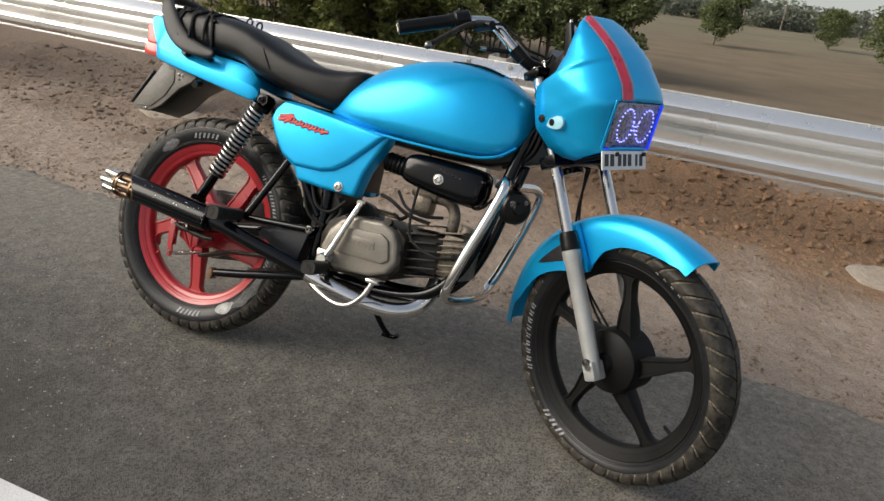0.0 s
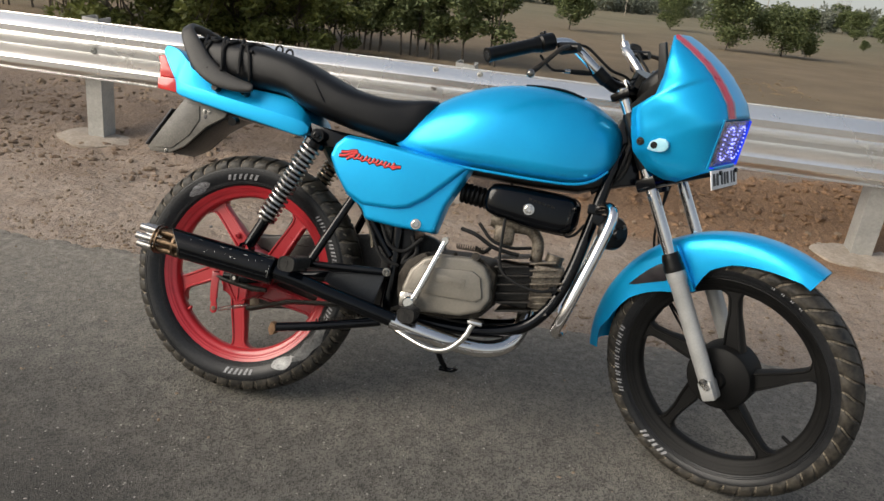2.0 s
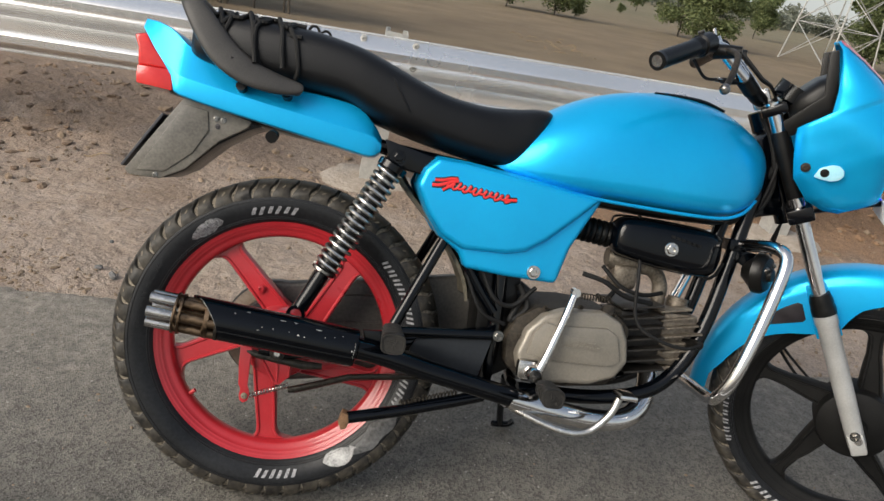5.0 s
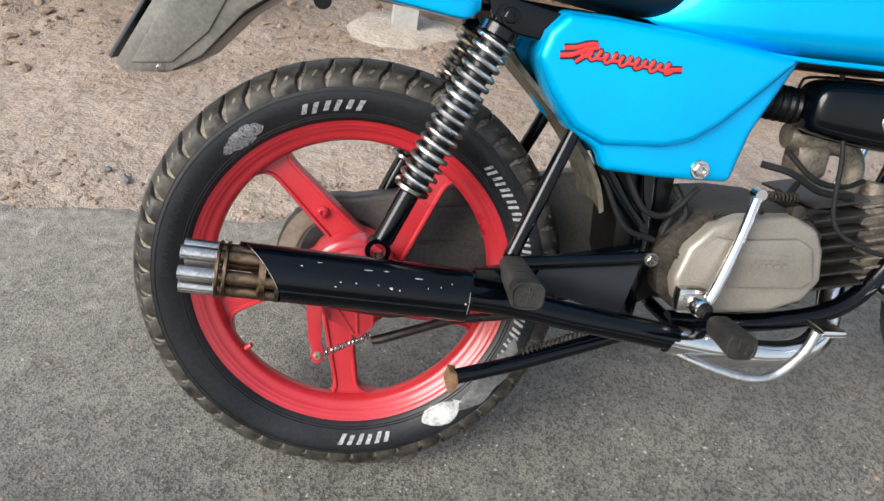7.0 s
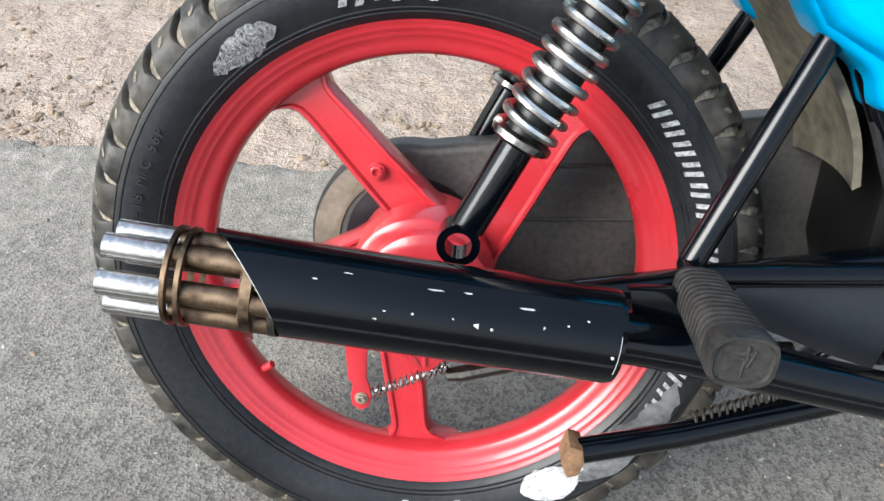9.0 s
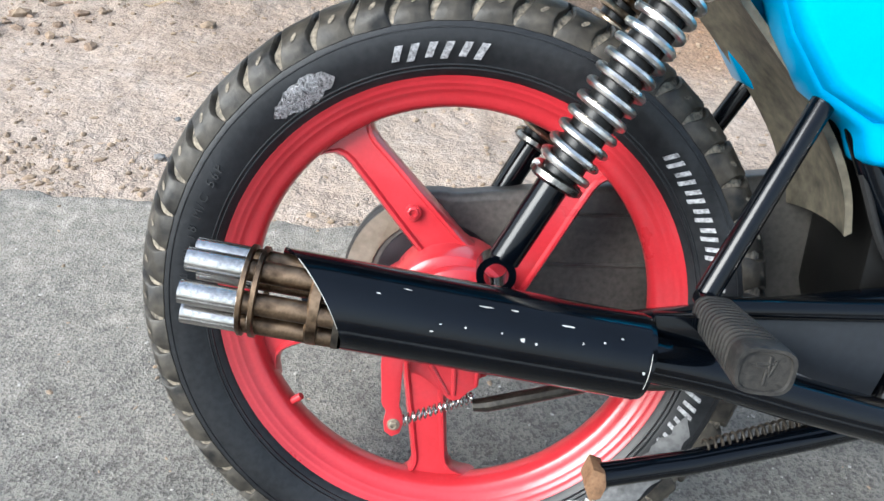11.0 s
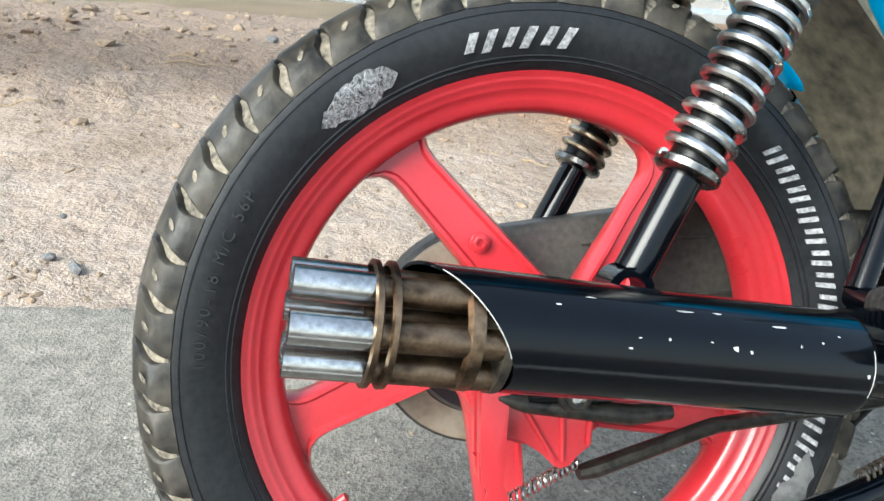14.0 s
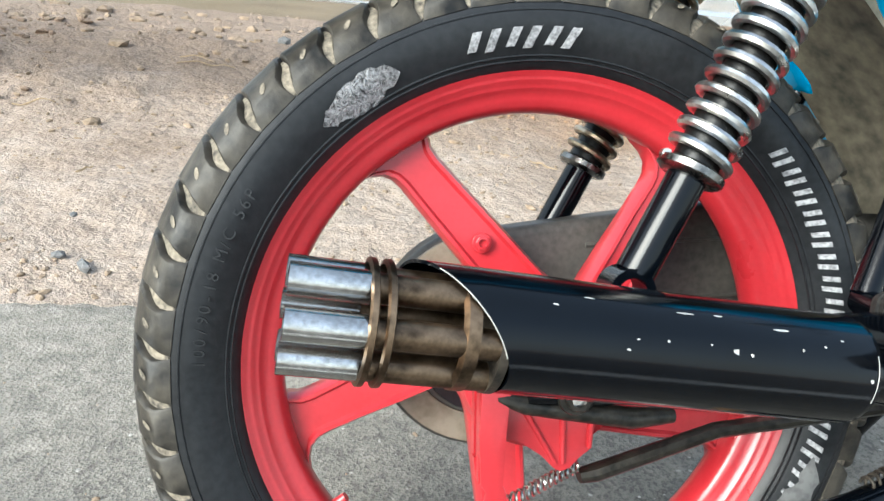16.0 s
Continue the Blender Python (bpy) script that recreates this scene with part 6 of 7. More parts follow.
for k in range(8):
    z = 0.058 + 0.0165 * k
    bm = box(0.750, -0.072 + 0.004 * abs(k - 4), z, 0.830 - 0.005 * abs(k - 4), 0.070, z + 0.0042, 0.0012)
    bmesh.ops.rotate(bm, cent=(0.75, 0, 0.115), matrix=Matrix.Rotation(radians(-12), 3, "Y"), verts=bm.verts)
    part("fin", bm, M_HEAD, head)
part("valve_cap", rod((0.790, 0.0, 0.17), (0.794, 0.0, 0.202), 0.022), M_HEAD, head)
part("spark_plug", tube(bmesh.new(), [(0.800, -0.05, 0.120), (0.806, -0.082, 0.124), (0.808, -0.104, 0.126)], [0.007, 0.009, 0.0085], 12), M_PLASTIC, head)
body("spark_lead", tube(bmesh.new(), spline([(0.808, -0.104, 0.126), (0.770, -0.118, 0.118), (0.715, -0.112, 0.128), (0.672, -0.098, 0.160), (0.664, -0.088, 0.260), (0.66, -0.05, 0.36)], 8), 0.0036, 8), M_CORD)
body("intake_pipe", tube(bmesh.new(), spline([(0.748, -0.002, 0.178), (0.746, -0.004, 0.225), (0.724, -0.006, 0.252), (0.690, -0.008, 0.256)], 6), 0.0155, 16), M_HEAD, "alloy intake pipe")
carb = body("carburettor", tube(bmesh.new(), [(0.622, -0.010, 0.266), (0.634, -0.010, 0.266), (0.650, -0.010, 0.264), (0.694, -0.010, 0.258)], [0.019, 0.024, 0.024, 0.019], 18), M_HEAD, "dull alloy carburettor")
part("float_bowl", loft([(0.636, -0.012, 0.02, 0.208, 0.258), (0.645, -0.012, 0.026, 0.204, 0.258), (0.675, -0.012, 0.026, 0.204, 0.258), (0.684, -0.012, 0.02, 0.208, 0.258)], e=4), M_HEAD, carb)
part("slide_top", rod((0.660, -0.012, 0.27), (0.662, -0.012, 0.330), 0.018), M_PLASTIC, carb)
hose_pts = [(0.540 + 0.080 * k / 20, -0.040, 0.318 - 0.008 * k / 20) for k in range(21)]
body("intake_hose", tube(bmesh.new(), hose_pts, [0.026 if k % 3 else 0.0225 for k in range(21)], 18), M_PLASTIC, "ribbed black rubber intake hose")
air = body("air_filter_cover", loft(_catmull([(0.604, -0.060, 0.012, 0.300, 0.320), (0.611, -0.060, 0.030, 0.285, 0.340), (0.630, -0.060, 0.038, 0.276, 0.352), (0.680, -0.060, 0.040, 0.267, 0.354), (0.740, -0.059, 0.040, 0.260, 0.352), (0.790, -0.056, 0.039, 0.257, 0.350), (0.818, -0.052, 0.035, 0.263, 0.345), (0.833, -0.046, 0.022, 0.284, 0.330)], 4), 36, e=3.4), M_BLACK, "glossy black air filter cover", angle=60)
part("cover_seam", tube(bmesh.new(), [(x, -0.034, z) for x, z in _catmull([(0.606, 0.300), (0.611, 0.340), (0.630, 0.3535), (0.740, 0.3535), (0.818, 0.3465), (0.833, 0.320), (0.820, 0.262), (0.740, 0.2585), (0.630, 0.2745)], 4)], 0.0022, 6, True), M_PLASTIC, air)
part("bolt", bolt_head(0.716, -0.0985, 0.304, 0.0140, -1, 0.008), M_STEEL, air)
bm = bmesh.new()
for k in range(6):
    prism([(0.712 + 0.011 * k, 0.326 - 0.002 * k), (0.720 + 0.011 * k, 0.3245 - 0.002 * k), (0.720 + 0.011 * k, 0.3305 - 0.002 * k), (0.712 + 0.011 * k, 0.332 - 0.002 * k)], -0.1000, -0.0975, bm=bm)
part("moulded_bars", bm, M_PLASTIC, air)
for pts, r in (([(0.600, -0.06, 0.250), (0.640, -0.075, 0.215), (0.690, -0.07, 0.205), (0.735, -0.05, 0.212)], 0.0042), ([(0.560, -0.07, 0.230), (0.600, -0.085, 0.222), (0.650, -0.08, 0.198), (0.71, -0.07, 0.190)], 0.0050),
               ([(0.780, -0.055, 0.335), (0.805, -0.065, 0.262), (0.830, -0.06, 0.262), (0.85, -0.05, 0.29)], 0.0034), ([(0.640, -0.04, 0.20), (0.62, -0.05, 0.18), (0.60, -0.06, 0.19)], 0.005),
               ([(0.44, -0.07, 0.19), (0.46, -0.078, 0.15), (0.43, -0.08, 0.12), (0.45, -0.075, 0.17)], 0.006), ([(0.36, -0.085, 0.21), (0.39, -0.09, 0.16), (0.43, -0.085, 0.15), (0.47, -0.08, 0.19)], 0.0045),
               ([(0.33, -0.08, 0.20), (0.37, -0.085, 0.13), (0.42, -0.08, 0.11)], 0.004)):
    body("hose", tube(bmesh.new(), spline(pts, 7), r, 8), M_CORD)
kick = body("kick_lever", tube(bmesh.new(), spline([(0.481, -0.148, 0.034), (0.497, -0.145, 0.075), (0.520, -0.136, 0.145), (0.536, -0.124, 0.196)], 5), [0.0085] * 8 + [0.0075] * 8, 12), M_CHROME, "worn chromed kick lever")
part("kick_boss", lathe(bmesh.new(), [(0.0, -0.158), (0.012, -0.158), (0.016, -0.152), (0.016, -0.110), (0.0, -0.110)], 18), M_CHROME, kick, at=pose(0.478, 0, 0.036))
part("kick_top", rod((0.536, -0.116, 0.198), (0.536, -0.132, 0.197), 0.0085), M_CHROME, kick)
part("kick_knuckle", box(0.448, -0.135, 0.020, 0.490, -0.112, 0.058, 0.007), M_STEEL, kick)


def foot_peg(x, z, y0, y1, r, name, drop=0.0, ahead=0.0):
    """A rubber block, wider to its end, with deep ribs across and a lipped, worn end face."""
    bm = bmesh.new()
    out = math.copysign(1, y1 - y0)
    loops = []
    ribs = 15
    def section(f, k):
        cx, cz, y = x + ahead * f, z - drop * f, y0 + (y1 - y0) * f
        wx, wz = r * (0.92 + 0.22 * f) * k, r * (0.80 + 0.16 * f) * k
        o = []
        for i in range(24):
            c, s_ = math.cos(2 * math.pi * i / 24), math.sin(2 * math.pi * i / 24)
            o.append(Vector((cx + wx * math.copysign(abs(c) ** 0.62, c), y, cz + wz * math.copysign(abs(s_) ** 0.62, s_))))
        return o
    loops.append(section(0.0, 0.86))
    for k in range(ribs):
        f0, f1 = 0.02 + 0.86 * k / ribs, 0.02 + 0.86 * (k + 1) / ribs
        d = f1 - f0
        loops += [section(f0, 0.885), section(f0 + 0.30 * d, 0.885), section(f0 + 0.42 * d, 1.0), section(f0 + 0.88 * d, 1.0)]
    loops += [section(0.89, 1.0), section(0.98, 1.0), section(1.0, 0.96), section(1.0, 0.84), section(0.985, 0.80), section(0.985, 0.3)]
    rings(bm, loops)
    peg = body(name, bm, M_PEG, "ribbed black rubber footrest", angle=25)
    e = section(0.985, 1.0)
    ex, ez, ey = x + ahead, z - drop, e[0].y
    rn = random.Random(int(1000 * abs(x)))
    for k in range(5):
        px, pz = ex + r * rn.uniform(-0.45, 0.45), ez + r * rn.uniform(-0.4, 0.4)
        q = rn.uniform(0, 3.1)
        part("moulded_mark", tube(bmesh.new(), [(px - 0.006 * math.cos(q), ey, pz - 0.006 * math.sin(q)), (px + 0.006 * math.cos(q), ey, pz + 0.006 * math.sin(q))], 0.0013, 6), M_PEG, peg)
    return peg


for s in (-1, 1):
    foot_peg(0.202, 0.083, s * 0.150, s * 0.264, 0.0186, "rear_footrest", -0.002)
    body("footrest_arm", rod((0.206, s * 0.118, 0.084), (0.203, s * 0.16, 0.081), 0.010), M_BLACK)
    foot_peg(0.496, 0.020, s * 0.166, s * 0.240, 0.0180, "front_footrest")
    body("footrest_bar", tube(bmesh.new(), spline([(0.470, 0, -0.022), (0.480, s * 0.08, -0.022), (0.495, s * 0.14, 0.004), (0.500, s * 0.16, 0.014)], 5), 0.010, 12), M_BLACK)
pedal = body("brake_pedal", tube(bmesh.new(), spline([(0.430, -0.128, -0.028), (0.480, -0.150, -0.044), (0.545, -0.168, -0.058), (0.590, -0.172, -0.052), (0.625, -0.172, -0.018), (0.640, -0.170, 0.016), (0.648, -0.166, 0.024)], 6), 0.0068, 12), M_SPRING, "worn chromed brake pedal")
part("pedal_pad", box(0.632, -0.196, 0.021, 0.666, -0.150, 0.031, 0.003), M_CHROME, pedal)

# centre stand, folded up; side stand, down
stand = body("centre_stand", tube(bmesh.new(), [(0.146, -0.130, -0.096), (0.230, -0.118, -0.078), (0.345, -0.095, -0.050), (0.400, -0.085, -0.035)], [0.0115, 0.0115, 0.012, 0.012], 12), M_BLACK, "black folded centre stand")
part("stand_foot", prism([(0.135, -0.083), (0.147, -0.086), (0.150, -0.100), (0.147, -0.113), (0.137, -0.117), (0.130, -0.102)], -0.143, -0.116, 0.002), M_RUST, stand, "rust-brown bare stand foot")
body("stand_leg", tube(bmesh.new(), [(0.146, 0.130, -0.096), (0.230, 0.118, -0.078), (0.345, 0.095, -0.050), (0.400, 0.085, -0.035)], 0.0115, 12), M_BLACK)
body("stand_spring", tube(bmesh.new(), [(0.24 + 0.11 * k / 150, -0.112 + 0.03 * k / 150 + 0.006 * math.cos(2 * math.pi * 16 * k / 150), -0.064 + 0.028 * k / 150 + 0.006 * math.sin(2 * math.pi * 16 * k / 150)) for k in range(151)], 0.0014, 6), M_ENGDARK)
side_stand = part("side_stand", tube(bmesh.new(), spline([(0.478, 0.112, -0.040), (0.492, 0.180, -0.104), (0.508, 0.244, -0.170), (0.519, 0.285, -0.204)], 5), 0.0085, 12), M_BLACK, bike, "black side stand on the asphalt", UP)
part("stand_foot", tube(bmesh.new(), spline([(0.500, 0.283, -0.207), (0.520, 0.288, -0.208), (0.540, 0.290, -0.206), (0.552, 0.288, -0.196)], 4), 0.0075, 10), M_BLACK, side_stand)

# crash guard and horn
GUARD = [(0.872, 0.030, 0.330), (0.885, 0.090, 0.336), (0.900, 0.145, 0.338), (0.908, 0.172, 0.318), (0.892, 0.182, 0.250), (0.862, 0.190, 0.150), (0.842, 0.186, 0.082), (0.830, 0.166, 0.044), (0.818, 0.120, 0.034), (0.806, 0.055, 0.040)]
LOOP = [(x, -y, z) for x, y, z in GUARD[:-2]] + [(0.838, -0.120, 0.030), (0.846, 0.0, 0.028)]
body("crash_guard", tube(bmesh.new(), spline(LOOP + [(x, -y, z) for x, y, z in LOOP[-2::-1]], 6), 0.0122, 14), M_CHROME, "chromed leg guard bent from one tube")
for s in (-1, 1):
    body("guard_clamp", box(0.850, s * 0.046 - 0.018, 0.318, 0.886, s * 0.046 + 0.018, 0.342, 0.004), M_BLACK)
horn = body("horn", lathe(bmesh.new(), [(0.0, -0.028), (0.012, -0.028), (0.015, -0.020), (0.034, -0.018), (0.040, -0.010), (0.041, 0.004), (0.032, 0.012), (0.016, 0.030), (0.0, 0.030)], 30), M_PLASTIC, "round black horn")
horn.matrix_basis = BODY @ pose(0.915, -0.074, 0.283, 0, 0, 42)
part("bolt", bolt_head(0.018, -0.018, 0.018, 0.006, -1, 0.006), M_BOLT, horn)
part("bolt", bolt_head(-0.016, -0.018, 0.008, 0.008, -1, 0.006), M_BOLT, horn)
body("horn_bracket", prism([(0.868, 0.325), (0.915, 0.318), (0.918, 0.290), (0.900, 0.285), (0.868, 0.300)], -0.062, -0.056, 0.001), M_BLACK)


# ---- trees, field, far things ----
def leaves(bm, centre, radius, count, size, rnd, squash=0.8):
    """Small bent leaf clumps scattered through a lump of crown."""
    for _ in range(count):
        while True:
            p = Vector((rnd.uniform(-1, 1), rnd.uniform(-1, 1), rnd.uniform(-1, 1)))
            if 0.25 < p.length < 1:
                break
        p = Vector((p.x * radius, p.y * radius, p.z * radius * squash)) + centre
        a = Vector((rnd.gauss(0, 1), rnd.gauss(0, 1), rnd.gauss(0, 0.6))).normalized()
        b = a.orthogonal().normalized()
        b = (b * math.cos(q := rnd.uniform(0, 6.28)) + a.cross(b) * math.sin(q)).normalized()
        n = a.cross(b)
        s = size * rnd.uniform(0.6, 1.4)
        v = [bm.verts.new(c) for c in (p - a * s, p + b * s * 0.45 + n * s * 0.15, p + a * s, p - b * s * 0.45 + n * s * 0.15)]
        bm.faces.new(v)


def tree(rnd, tall, spread, trunk_h, lumps, count, size, mat, name, label, stems=1, girth=0.018, puff=(0.22, 0.40)):
    t = tagged(new(name), label, "tree")
    bm = bmesh.new()
    tips = []
    for k in range(stems):
        x, y = rnd.uniform(-0.25, 0.25) * (stems > 1), rnd.uniform(-0.25, 0.25) * (stems > 1)
        pts = [Vector((x + rnd.uniform(-0.12, 0.12) * j, y + rnd.uniform(-0.12, 0.12) * j, tall * 0.85 * j / 5)) for j in range(6)]
        r = tall * girth
        tube(bm, pts, [r * (1 - 0.16 * j) for j in range(6)], 8)
        for _ in range(5):
            j = rnd.randint(2, 4)
            q = rnd.uniform(0, 6.28)
            d = Vector((math.cos(q), math.sin(q), rnd.uniform(0.4, 1.0))) * spread * rnd.uniform(0.5, 0.85)
            if pts[j].z < trunk_h:
                continue
            tube(bm, [pts[j], pts[j] + d * 0.5 + Vector((0, 0, 0.05)), pts[j] + d], [r * 0.45, r * 0.3, r * 0.12], 6)
            tips.append(pts[j] + d)
    part("trunk", bm, M_BARK, t)
    bm = bmesh.new()
    for k in range(lumps):
        if tips and rnd.random() < 0.45:
            c = rnd.choice(tips) + Vector((rnd.uniform(-.2, .2), rnd.uniform(-.2, .2), rnd.uniform(0, .3)))
        else:
            h = rnd.random() ** 0.8
            q, rr = rnd.uniform(0, 6.28), spread * math.sqrt(rnd.random()) * (0.35 + 0.65 * math.sin(math.pi * (0.12 + 0.8 * h)))
            c = Vector((rr * math.cos(q), rr * math.sin(q), trunk_h + (tall - trunk_h) * h))
        leaves(bm, c, spread * rnd.uniform(*puff), count // lumps, size, rnd)
    part("crown", bm, mat, t, angle=180)
    return t


def stand_at(az, dist, rot=0.0, scale=1.0):
    """A spot on the field, az degrees from +y towards +x, seen from beside the road."""
    x, y = 0.8 + dist * math.sin(radians(az)), -1.5 + dist * math.cos(radians(az))
    p = ROAD.inverted() @ Vector((x, y, 0))
    z = height(p.x, p.y)
    return pose(x, y, z - 0.05, 0, 0, rot) @ Matrix.Scale(scale, 4)


def planted(t, m):
    t.matrix_basis = m
    return t


def again(t, az, dist, rot, scale):
    m = stand_at(az, dist, rot)
    c = copy_thing(t, m)
    c.scale = (scale, scale, scale)
    return c


def in_row(x, back=0.0):
    """Azimuth and distance of a spot in the planted row, x metres along it."""
    return math.degrees(math.atan2(x, 30.8 + back)), math.hypot(x, 30.8 + back)


rnd = random.Random(11)
row = [planted(tree(random.Random(20 + k), 6.6, 0.85, 1.0, 80, 9000, 0.11, M_LEAF, "roadside_tree", "slender dark green tree in a planted row", stems, 0.008, (0.40, 0.72)), stand_at(*in_row(x))) for k, (x, stems) in enumerate(((-9.9, 1), (-8.4, 2), (-5.9, 2)))]
for t in row:
    tagged(t, group="row of slender trees")
for k in range(34):
    if k < 20:
        x, back = -7.1 - 1.22 * k + rnd.uniform(-0.3, 0.3), rnd.uniform(-0.4, 0.4)
    else:
        x, back = -10.5 - 1.35 * (k - 20) + rnd.uniform(-0.4, 0.4), 3.6 + rnd.uniform(-0.5, 0.5)
    az, d = in_row(x, back)
    again(row[k % 3], az, d, rnd.uniform(0, 360), rnd.uniform(0.84, 1.06))
bush = planted(tree(random.Random(31), 3.2, 1.7, 0.2, 34, 4200, 0.13, M_LEAF2, "bush", "yellow-green leafy bush below the road", 3), stand_at(-29.5, 29))
tagged(bush, group="bushes", category="bush")
for a, d, s in ((-32.5, 28, 0.9), (-27.4, 30, 0.85), (-25.2, 29, 0.8), (-35.5, 30, 1.0), (-31.0, 31, 1.1), (-22.8, 31, 0.6), (-38.0, 29, 1.0), (-41.0, 31, 0.9)):
    again(bush, a, d, rnd.uniform(0, 360), s)
field_tree = [planted(tree(random.Random(40 + k), tall, spread, 0.9, 95, 11000, 0.14, M_LEAF, "field_tree", "round-crowned tree standing alone in the field", 1, 0.016, (0.30, 0.50)), stand_at(a, d)) for k, (a, d, tall, spread) in enumerate(((6.0, 71, 4.9, 2.05), (-5.3, 79, 4.2, 1.9)))]
broad = planted(tree(random.Random(47), 3.7, 2.5, 0.8, 90, 10000, 0.14, M_LEAF, "field_tree", "broad low-crowned tree standing in the field", 2, 0.018, (0.28, 0.44)), stand_at(9.74, 73))
for t in field_tree + [broad]:
    tagged(t, group="trees in the field")
for k, (a, d, s) in enumerate(((1.9, 118, 1.0), (11.2, 75, 0.42), (12.3, 330, 1.9), (13.0, 300, 1.7), (13.8, 185, 1.15), (15.7, 153, 1.2), (18.8, 78, 1.2), (14.6, 118, 0.32), (20.8, 70, 1.15), (24.0, 120, 1.3), (31.5, 85, 1.4))):
    again(field_tree[k % 2], a, d, rnd.uniform(0, 360), s)

# far woods, paled by the haze put into their leaf colour
bm = bmesh.new()
rn = random.Random(50)
for k in range(520):
    az = rn.uniform(-48, 48)
    d = rn.uniform(225, 300) if az < 0 else rn.uniform(270, 420)
    m = stand_at(az, d)
    h, w = rn.uniform(5.0, 10.0), rn.uniform(3.5, 7.0)
    o = m.translation
    tube(bm, [o, o + Vector((0, 0, h * 0.5))], 0.25, 5)
    for j in range(5):
        leaves(bm, o + Vector((rn.uniform(-w, w) * 0.5, rn.uniform(-w, w) * 0.5, h * rn.uniform(0.2, 0.8))), w * 0.5, 46, 0.7, rn)
thing("far_woods", bm, M_LEAF_HAZE, "distant belt of trees along the field's end", "woods", kind="stuff", angle=180)


def pylon(tall, base):
    t = tagged(new("pylon"), "grey steel lattice power pylon in the field", "pylon")
    def corner(k, f):
        w = base * (1 - 0.86 * min(1.0, f * 1.15)) / 2 + 0.25
        return Vector((w * (1 if k in (0, 1) else -1), w * (1 if k in (1, 2) else -1), tall * f))
    lv = [0, 0.14, 0.27, 0.39, 0.50, 0.60, 0.69, 0.77, 0.85, 0.92, 1.0]
    for k in range(4):
        part("leg", tube(bmesh.new(), [corner(k, f) for f in lv], 0.07, 6), M_POST, t)
        bm = bmesh.new()
        for a, b in zip(lv, lv[1:]):
            tube(bm, [corner(k, a), corner((k + 1) % 4, b)], 0.04, 5)
            tube(bm, [corner((k + 1) % 4, a), corner(k, b)], 0.04, 5)
            tube(bm, [corner(k, b), corner((k + 1) % 4, b)], 0.04, 5)
        part("bracing", bm, M_POST, t)
    for f, w in ((0.74, 4.0), (0.86, 3.2)):
        part("cross_arm", tube(bmesh.new(), [Vector((-w, 0, tall * f)), Vector((0, 0, tall * f + 0.5)), Vector((w, 0, tall * f))], 0.09, 6), M_POST, t)
    return t


planted(pylon(24, 5.0), stand_at(28.8, 74, 20))
planted(pylon(26, 5.0), stand_at(12.6, 330, 50))
pole = thing("power_pole", tube(bmesh.new(), [(0, 0, -0.5), (0, 0, 7.5)], [0.11, 0.07], 10), M_CONC, "pale concrete power pole", "pole", "power poles", at=stand_at(-4.0, 140))
for a, d in ((-1.5, 190), (8.0, 200), (10.8, 230), (-40, 60), (-33, 75), (-30, 80)):
    copy_thing(pole, stand_at(a, d))

# low shed beyond the trees
shed = tagged(new("shed"), "low grey shed behind the trees", "shed")
part("wall", box(-5, -2.5, 0, 5, 2.5, 2.6, 0.02), M_SHED, shed)
part("roof", prism([(-5.4, 2.6), (5.4, 2.6), (5.2, 2.9), (-5.2, 3.1)], -2.9, 2.9, 0.03), M_POST, shed)
part("doorway", box(-1.2, -2.56, 0, 0.4, -2.48, 2.0, 0.01), M_PLATEK, shed)
shed.matrix_basis = stand_at(-38.5, 62, 30)

# clods and stones on the verge
def lump(bm, p, r, rnd, flat=0.6):
    ang = rnd.uniform(0, 6.28)
    c, s = math.cos(ang), math.sin(ang)
    made = bmesh.ops.create_icosphere(bm, subdivisions=1, radius=1.0)["verts"]
    sx, sy, sz = r * rnd.uniform(0.7, 1.4), r * rnd.uniform(0.6, 1.0), r * flat * rnd.uniform(0.6, 1.1)
    for v in made:
        k = 1 + rnd.uniform(-0.22, 0.22)
        x, y, z = v.co.x * sx * k, v.co.y * sy * k, v.co.z * sz * k
        v.co = p + Vector((x * c - y * s, x * s + y * c, z))


def scatter(count, u0, u1, v0, v1, r0, r1, seed, power=2.0, sink=0.25, level=None):
    rn = random.Random(seed)
    verts, faces = [], []
    unit = bmesh.new()
    bmesh.ops.create_icosphere(unit, subdivisions=1, radius=1.0)
    uv = [v.co.copy() for v in unit.verts]
    uf = [[v.index for v in f.verts] for f in unit.faces]
    unit.free()
    for _ in range(count):
        u, v = rn.uniform(u0, u1), rn.uniform(v0, v1)
        if noise.noise(Vector((u * 1.4, v * 1.4, seed))) < rn.uniform(-0.5, 0.25):
            continue
        r = r0 + (r1 - r0) * rn.random() ** power
        z = height(u, v) if level is None else level
        ang = rn.uniform(0, 6.28)
        c, s = math.cos(ang), math.sin(ang)
        sx, sy, sz = r * rn.uniform(0.8, 1.5), r * rn.uniform(0.6, 1.0), r * rn.uniform(0.4, 0.8)
        base = len(verts)
        for p in uv:
            k = 1 + rn.uniform(-0.25, 0.25)
            x, y, w = p.x * sx * k, p.y * sy * k, p.z * sz * k
            verts.append((u + x * c - y * s, v + x * s + y * c, z + w + sz * (0.5 - sink)))
        faces += [[base + i for i in f] for f in uf]
    return verts, faces


def pieces(name, data, material, label, category):
    me = bpy.data.meshes.new(name)
    me.from_pydata(data[0], [], data[1])
    me.materials.append(material)
    ob = new(name, me)
    ob.matrix_basis = ROAD
    return tagged(ob, label, category, kind="stuff")


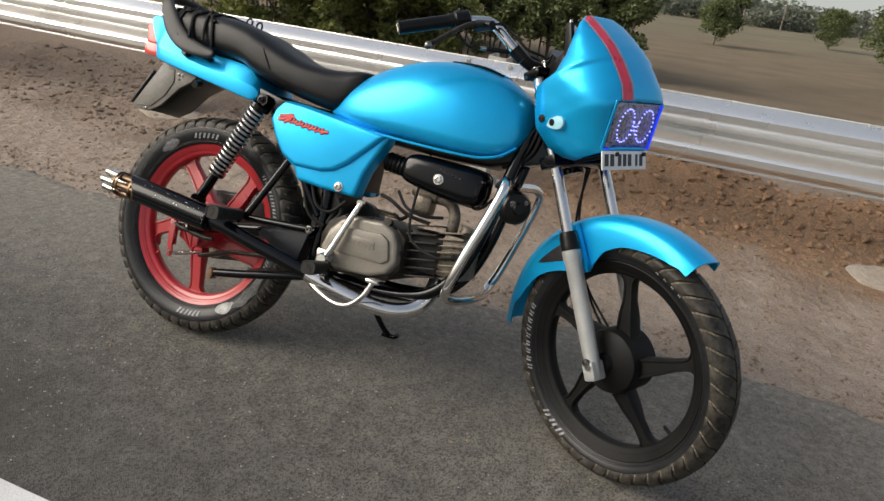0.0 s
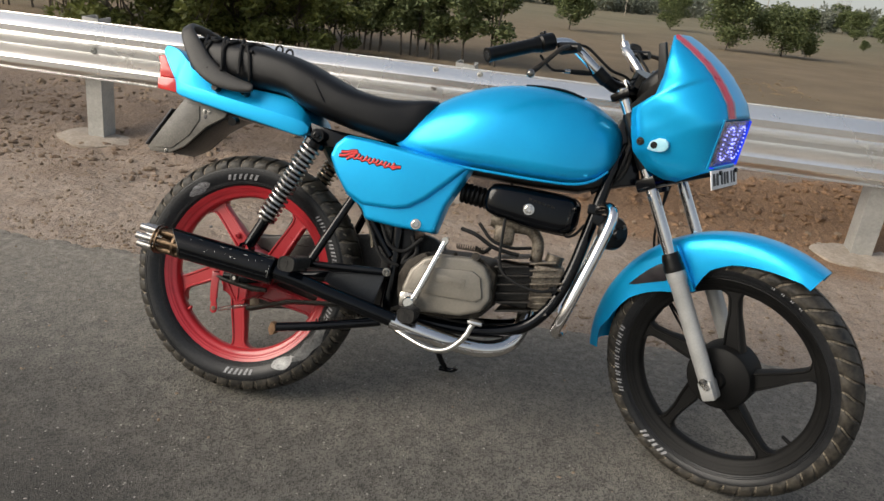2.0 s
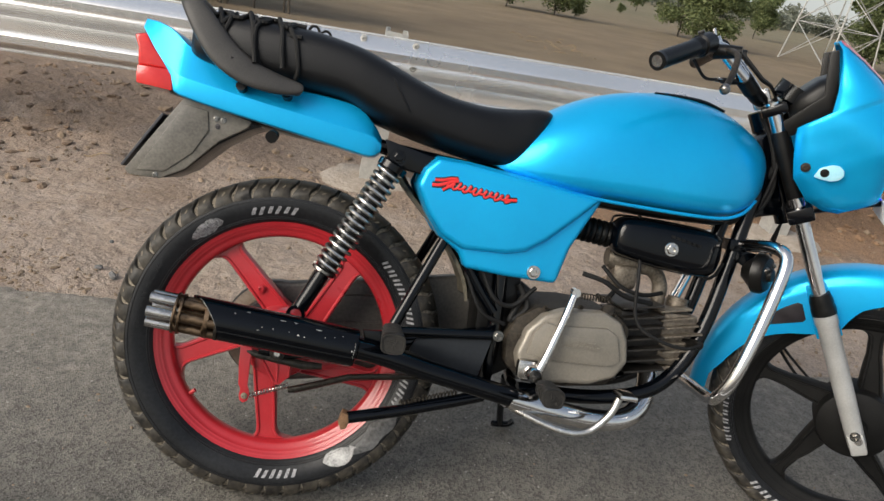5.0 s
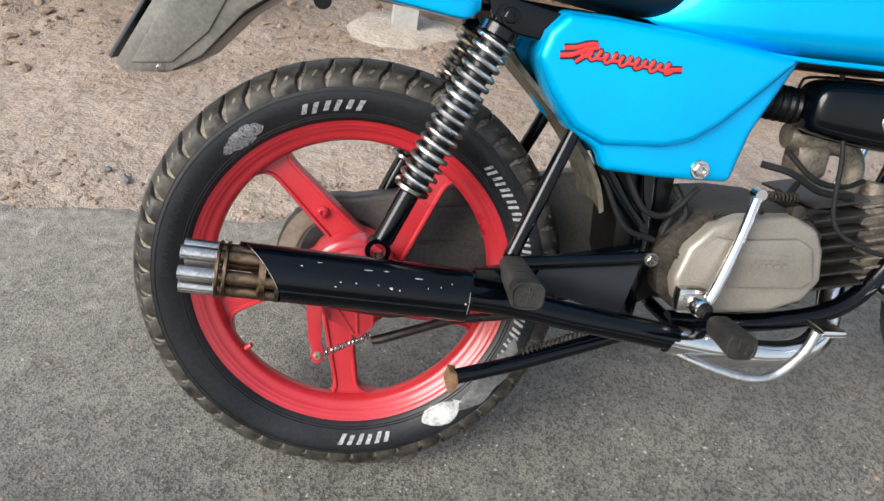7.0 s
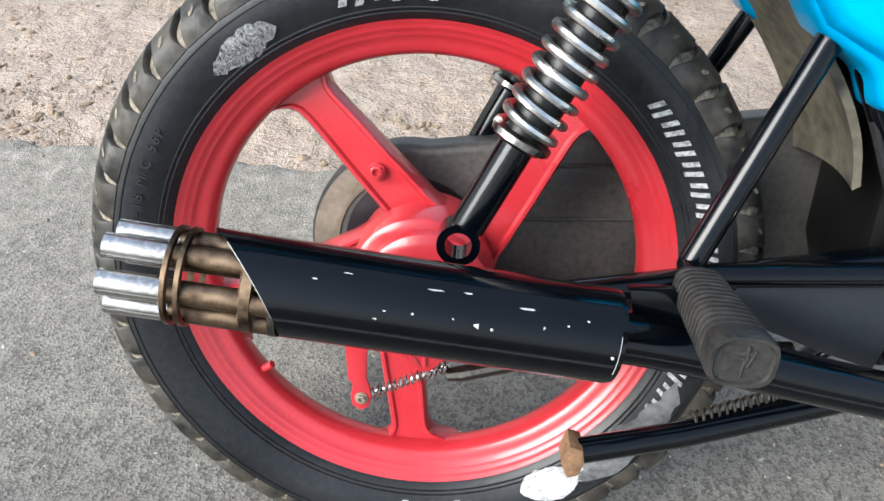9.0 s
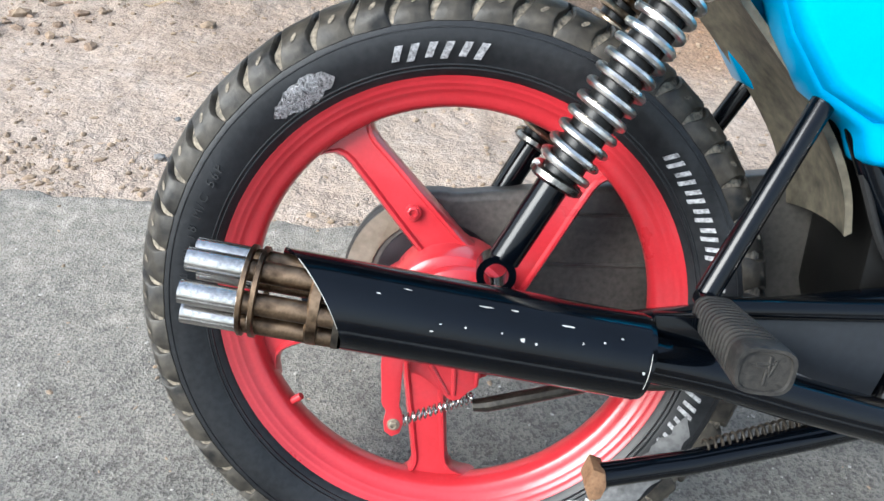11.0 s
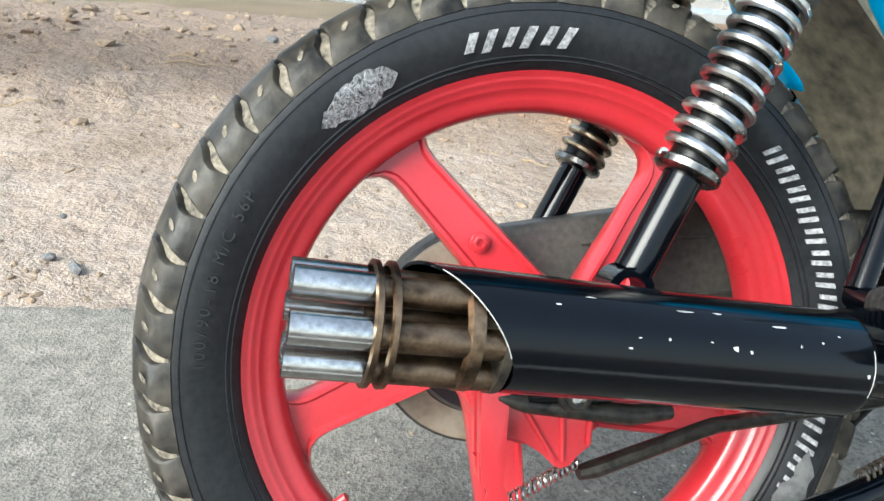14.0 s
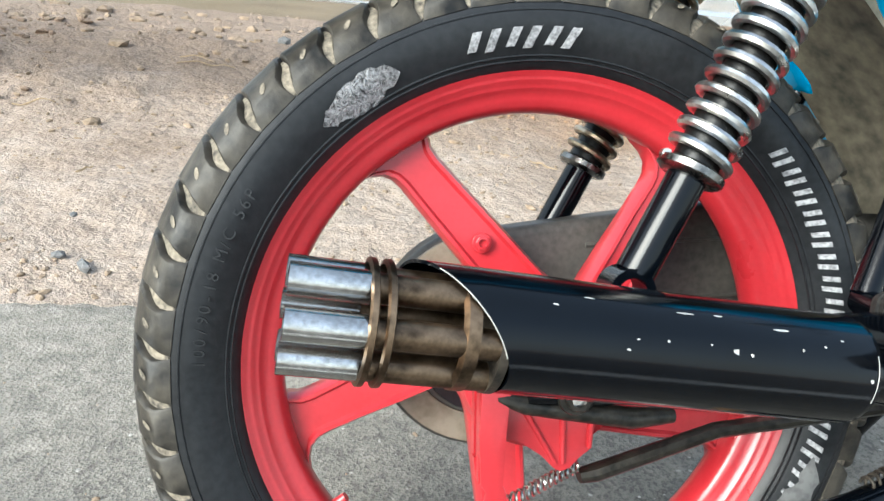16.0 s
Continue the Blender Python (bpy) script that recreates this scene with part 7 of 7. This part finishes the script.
pieces("gravel", scatter(12000, -3.4, 4.2, 0.56, 2.0, 0.0015, 0.009, 3, 3.5), M_STONE, "scattered small stones on the sandy verge", "gravel")
pieces("gravel", scatter(1500, -3.4, 4.2, 1.5, 3.3, 0.004, 0.026, 4, 3.6), M_STONE, "loose clods and stones below the barrier", "clods")
pieces("gravel", scatter(2600, -3.6, -1.0, 1.35, 3.4, 0.003, 0.024, 9, 3.6, 0.4), surface("brown_soil", (0.095, 0.062, 0.040), (0.27, 0.19, 0.13), 30, 0.95, 0, 0.4, 120), "dark brown clods on the verge", "clods")
pieces("gravel", scatter(900, -2.2, 2.8, -0.75, 0.56, 0.0012, 0.0055, 12, 3.0, 0.3, 0.0), M_STONE, "a few loose stone chips on the asphalt", "gravel")
pieces("stone_chips", scatter(5200, -1.6, 2.6, -0.95, 0.50, 0.0010, 0.0034, 17, 2.2, 0.6, 0.0), surface("pale_stone", (0.20, 0.185, 0.16), (0.42, 0.40, 0.36), 60, 0.85, 0.0, 0.2, 200, 0.5, dist=0.001), "pale stone chips bedded in the asphalt", "gravel")
pieces("gravel", scatter(5200, -2.4, 3.2, 0.50, 0.80, 0.0015, 0.010, 13, 3.0, 0.4), M_STONE, "crumbs of stone along the road's broken edge", "gravel")
pieces("gravel", scatter(3200, -3.6, 4.0, 3.0, 6.5, 0.006, 0.045, 15, 3.2, 0.4), M_STONE, "clods and stones on the bank below the road", "clods")
pieces("red_clods", scatter(6000, 0.5, 4.2, 1.95, 2.9, 0.003, 0.028, 6, 4.0, 0.5), surface("red_soil", (0.13, 0.075, 0.040), (0.33, 0.20, 0.115), 30, 0.95, 0, 0.4, 120), "freshly dug red-brown clods", "clods")


# single stones and straws on the verge
def on_verge(x, y):
    p = ROAD.inverted() @ Vector((x, y, 0))
    return height(p.x, p.y)


M_DARKSTONE = surface("dark_stone", (0.07, 0.07, 0.072), (0.17, 0.165, 0.16), 50, 0.9, 0.0, 0.4, 160, 0.5, dist=0.003)
M_STRAW = surface("dry_straw", (0.17, 0.12, 0.07), (0.34, 0.25, 0.15), 40, 0.9, 0.0, 0.2, 200, 0.5, dist=0.001)
for k, (x, y, r, dark) in enumerate(((-0.665, 0.723, 0.017, True), (-0.611, 0.690, 0.020, True), (-0.979, 2.278, 0.035, False), (-0.699, 0.904, 0.010, True), (-0.66, 3.05, 0.050, False), (-0.42, 2.60, 0.030, True), (0.30, 1.10, 0.014, False), (-1.25, 1.35, 0.022, False))):
    bm = bmesh.new()
    lump(bm, Vector((0, 0, 0)), r, random.Random(70 + k), 0.62)
    thing("stone", bm, M_DARKSTONE if dark else M_STONE, "small dark grey stone lying on the sand" if dark else "small tan stone lying on the sand", "stone", "stones on the verge", at=pose(x, y, on_verge(x, y) + r * 0.35), angle=20)
rn = random.Random(81)
for k, (x, y, ln, ang) in enumerate(((-0.661, 2.20, 0.20, 10), (-0.70, 2.24, 0.13, -14), (-1.046, 1.654, 0.11, 5), (-0.759, 1.168, 0.05, 60), (-0.35, 1.75, 0.12, 25), (0.42, 1.45, 0.09, -30), (-0.50, 2.75, 0.16, 16), (-0.15, 1.30, 0.07, 75))):
    c, q = math.cos(radians(ang)), math.sin(radians(ang))
    pts = []
    for j in range(6):
        f = (j / 5 - 0.5) * ln
        px, py = x + f * c, y + f * q + rn.uniform(-0.006, 0.006)
        pts.append((px, py, on_verge(px, py) + 0.006 + rn.uniform(0, 0.004)))
    thing("twig", tube(bmesh.new(), spline(pts, 3), [0.0028] * 10 + [0.0020] * 6, 6), M_STRAW, "thin dry twig lying on the sand", "twig", "twigs on the verge")

# pale dry stalks and clods scattered on one patch of the field
_r = random.Random(77)
bm = bmesh.new()
for k in range(40):
    u, v = _r.uniform(7.9, 11.0), _r.gauss(36.0, 1.9)
    z = height(u, v) + 0.03
    a = _r.uniform(0, math.pi)
    l = _r.uniform(0.06, 0.26)
    d = Vector((math.cos(a), math.sin(a), 0.0)) * l
    p = Vector((u, v, z))
    tube(bm, [p - d, p - d * 0.2 + Vector((0, 0, _r.uniform(0.02, 0.10))), p + d], [0.010, 0.022, 0.010], 5)
bm.transform(ROAD)
thing("field_stubble", bm, M_STRAW, "pale dry stalks scattered on the ploughed field", "stubble", kind="stuff")
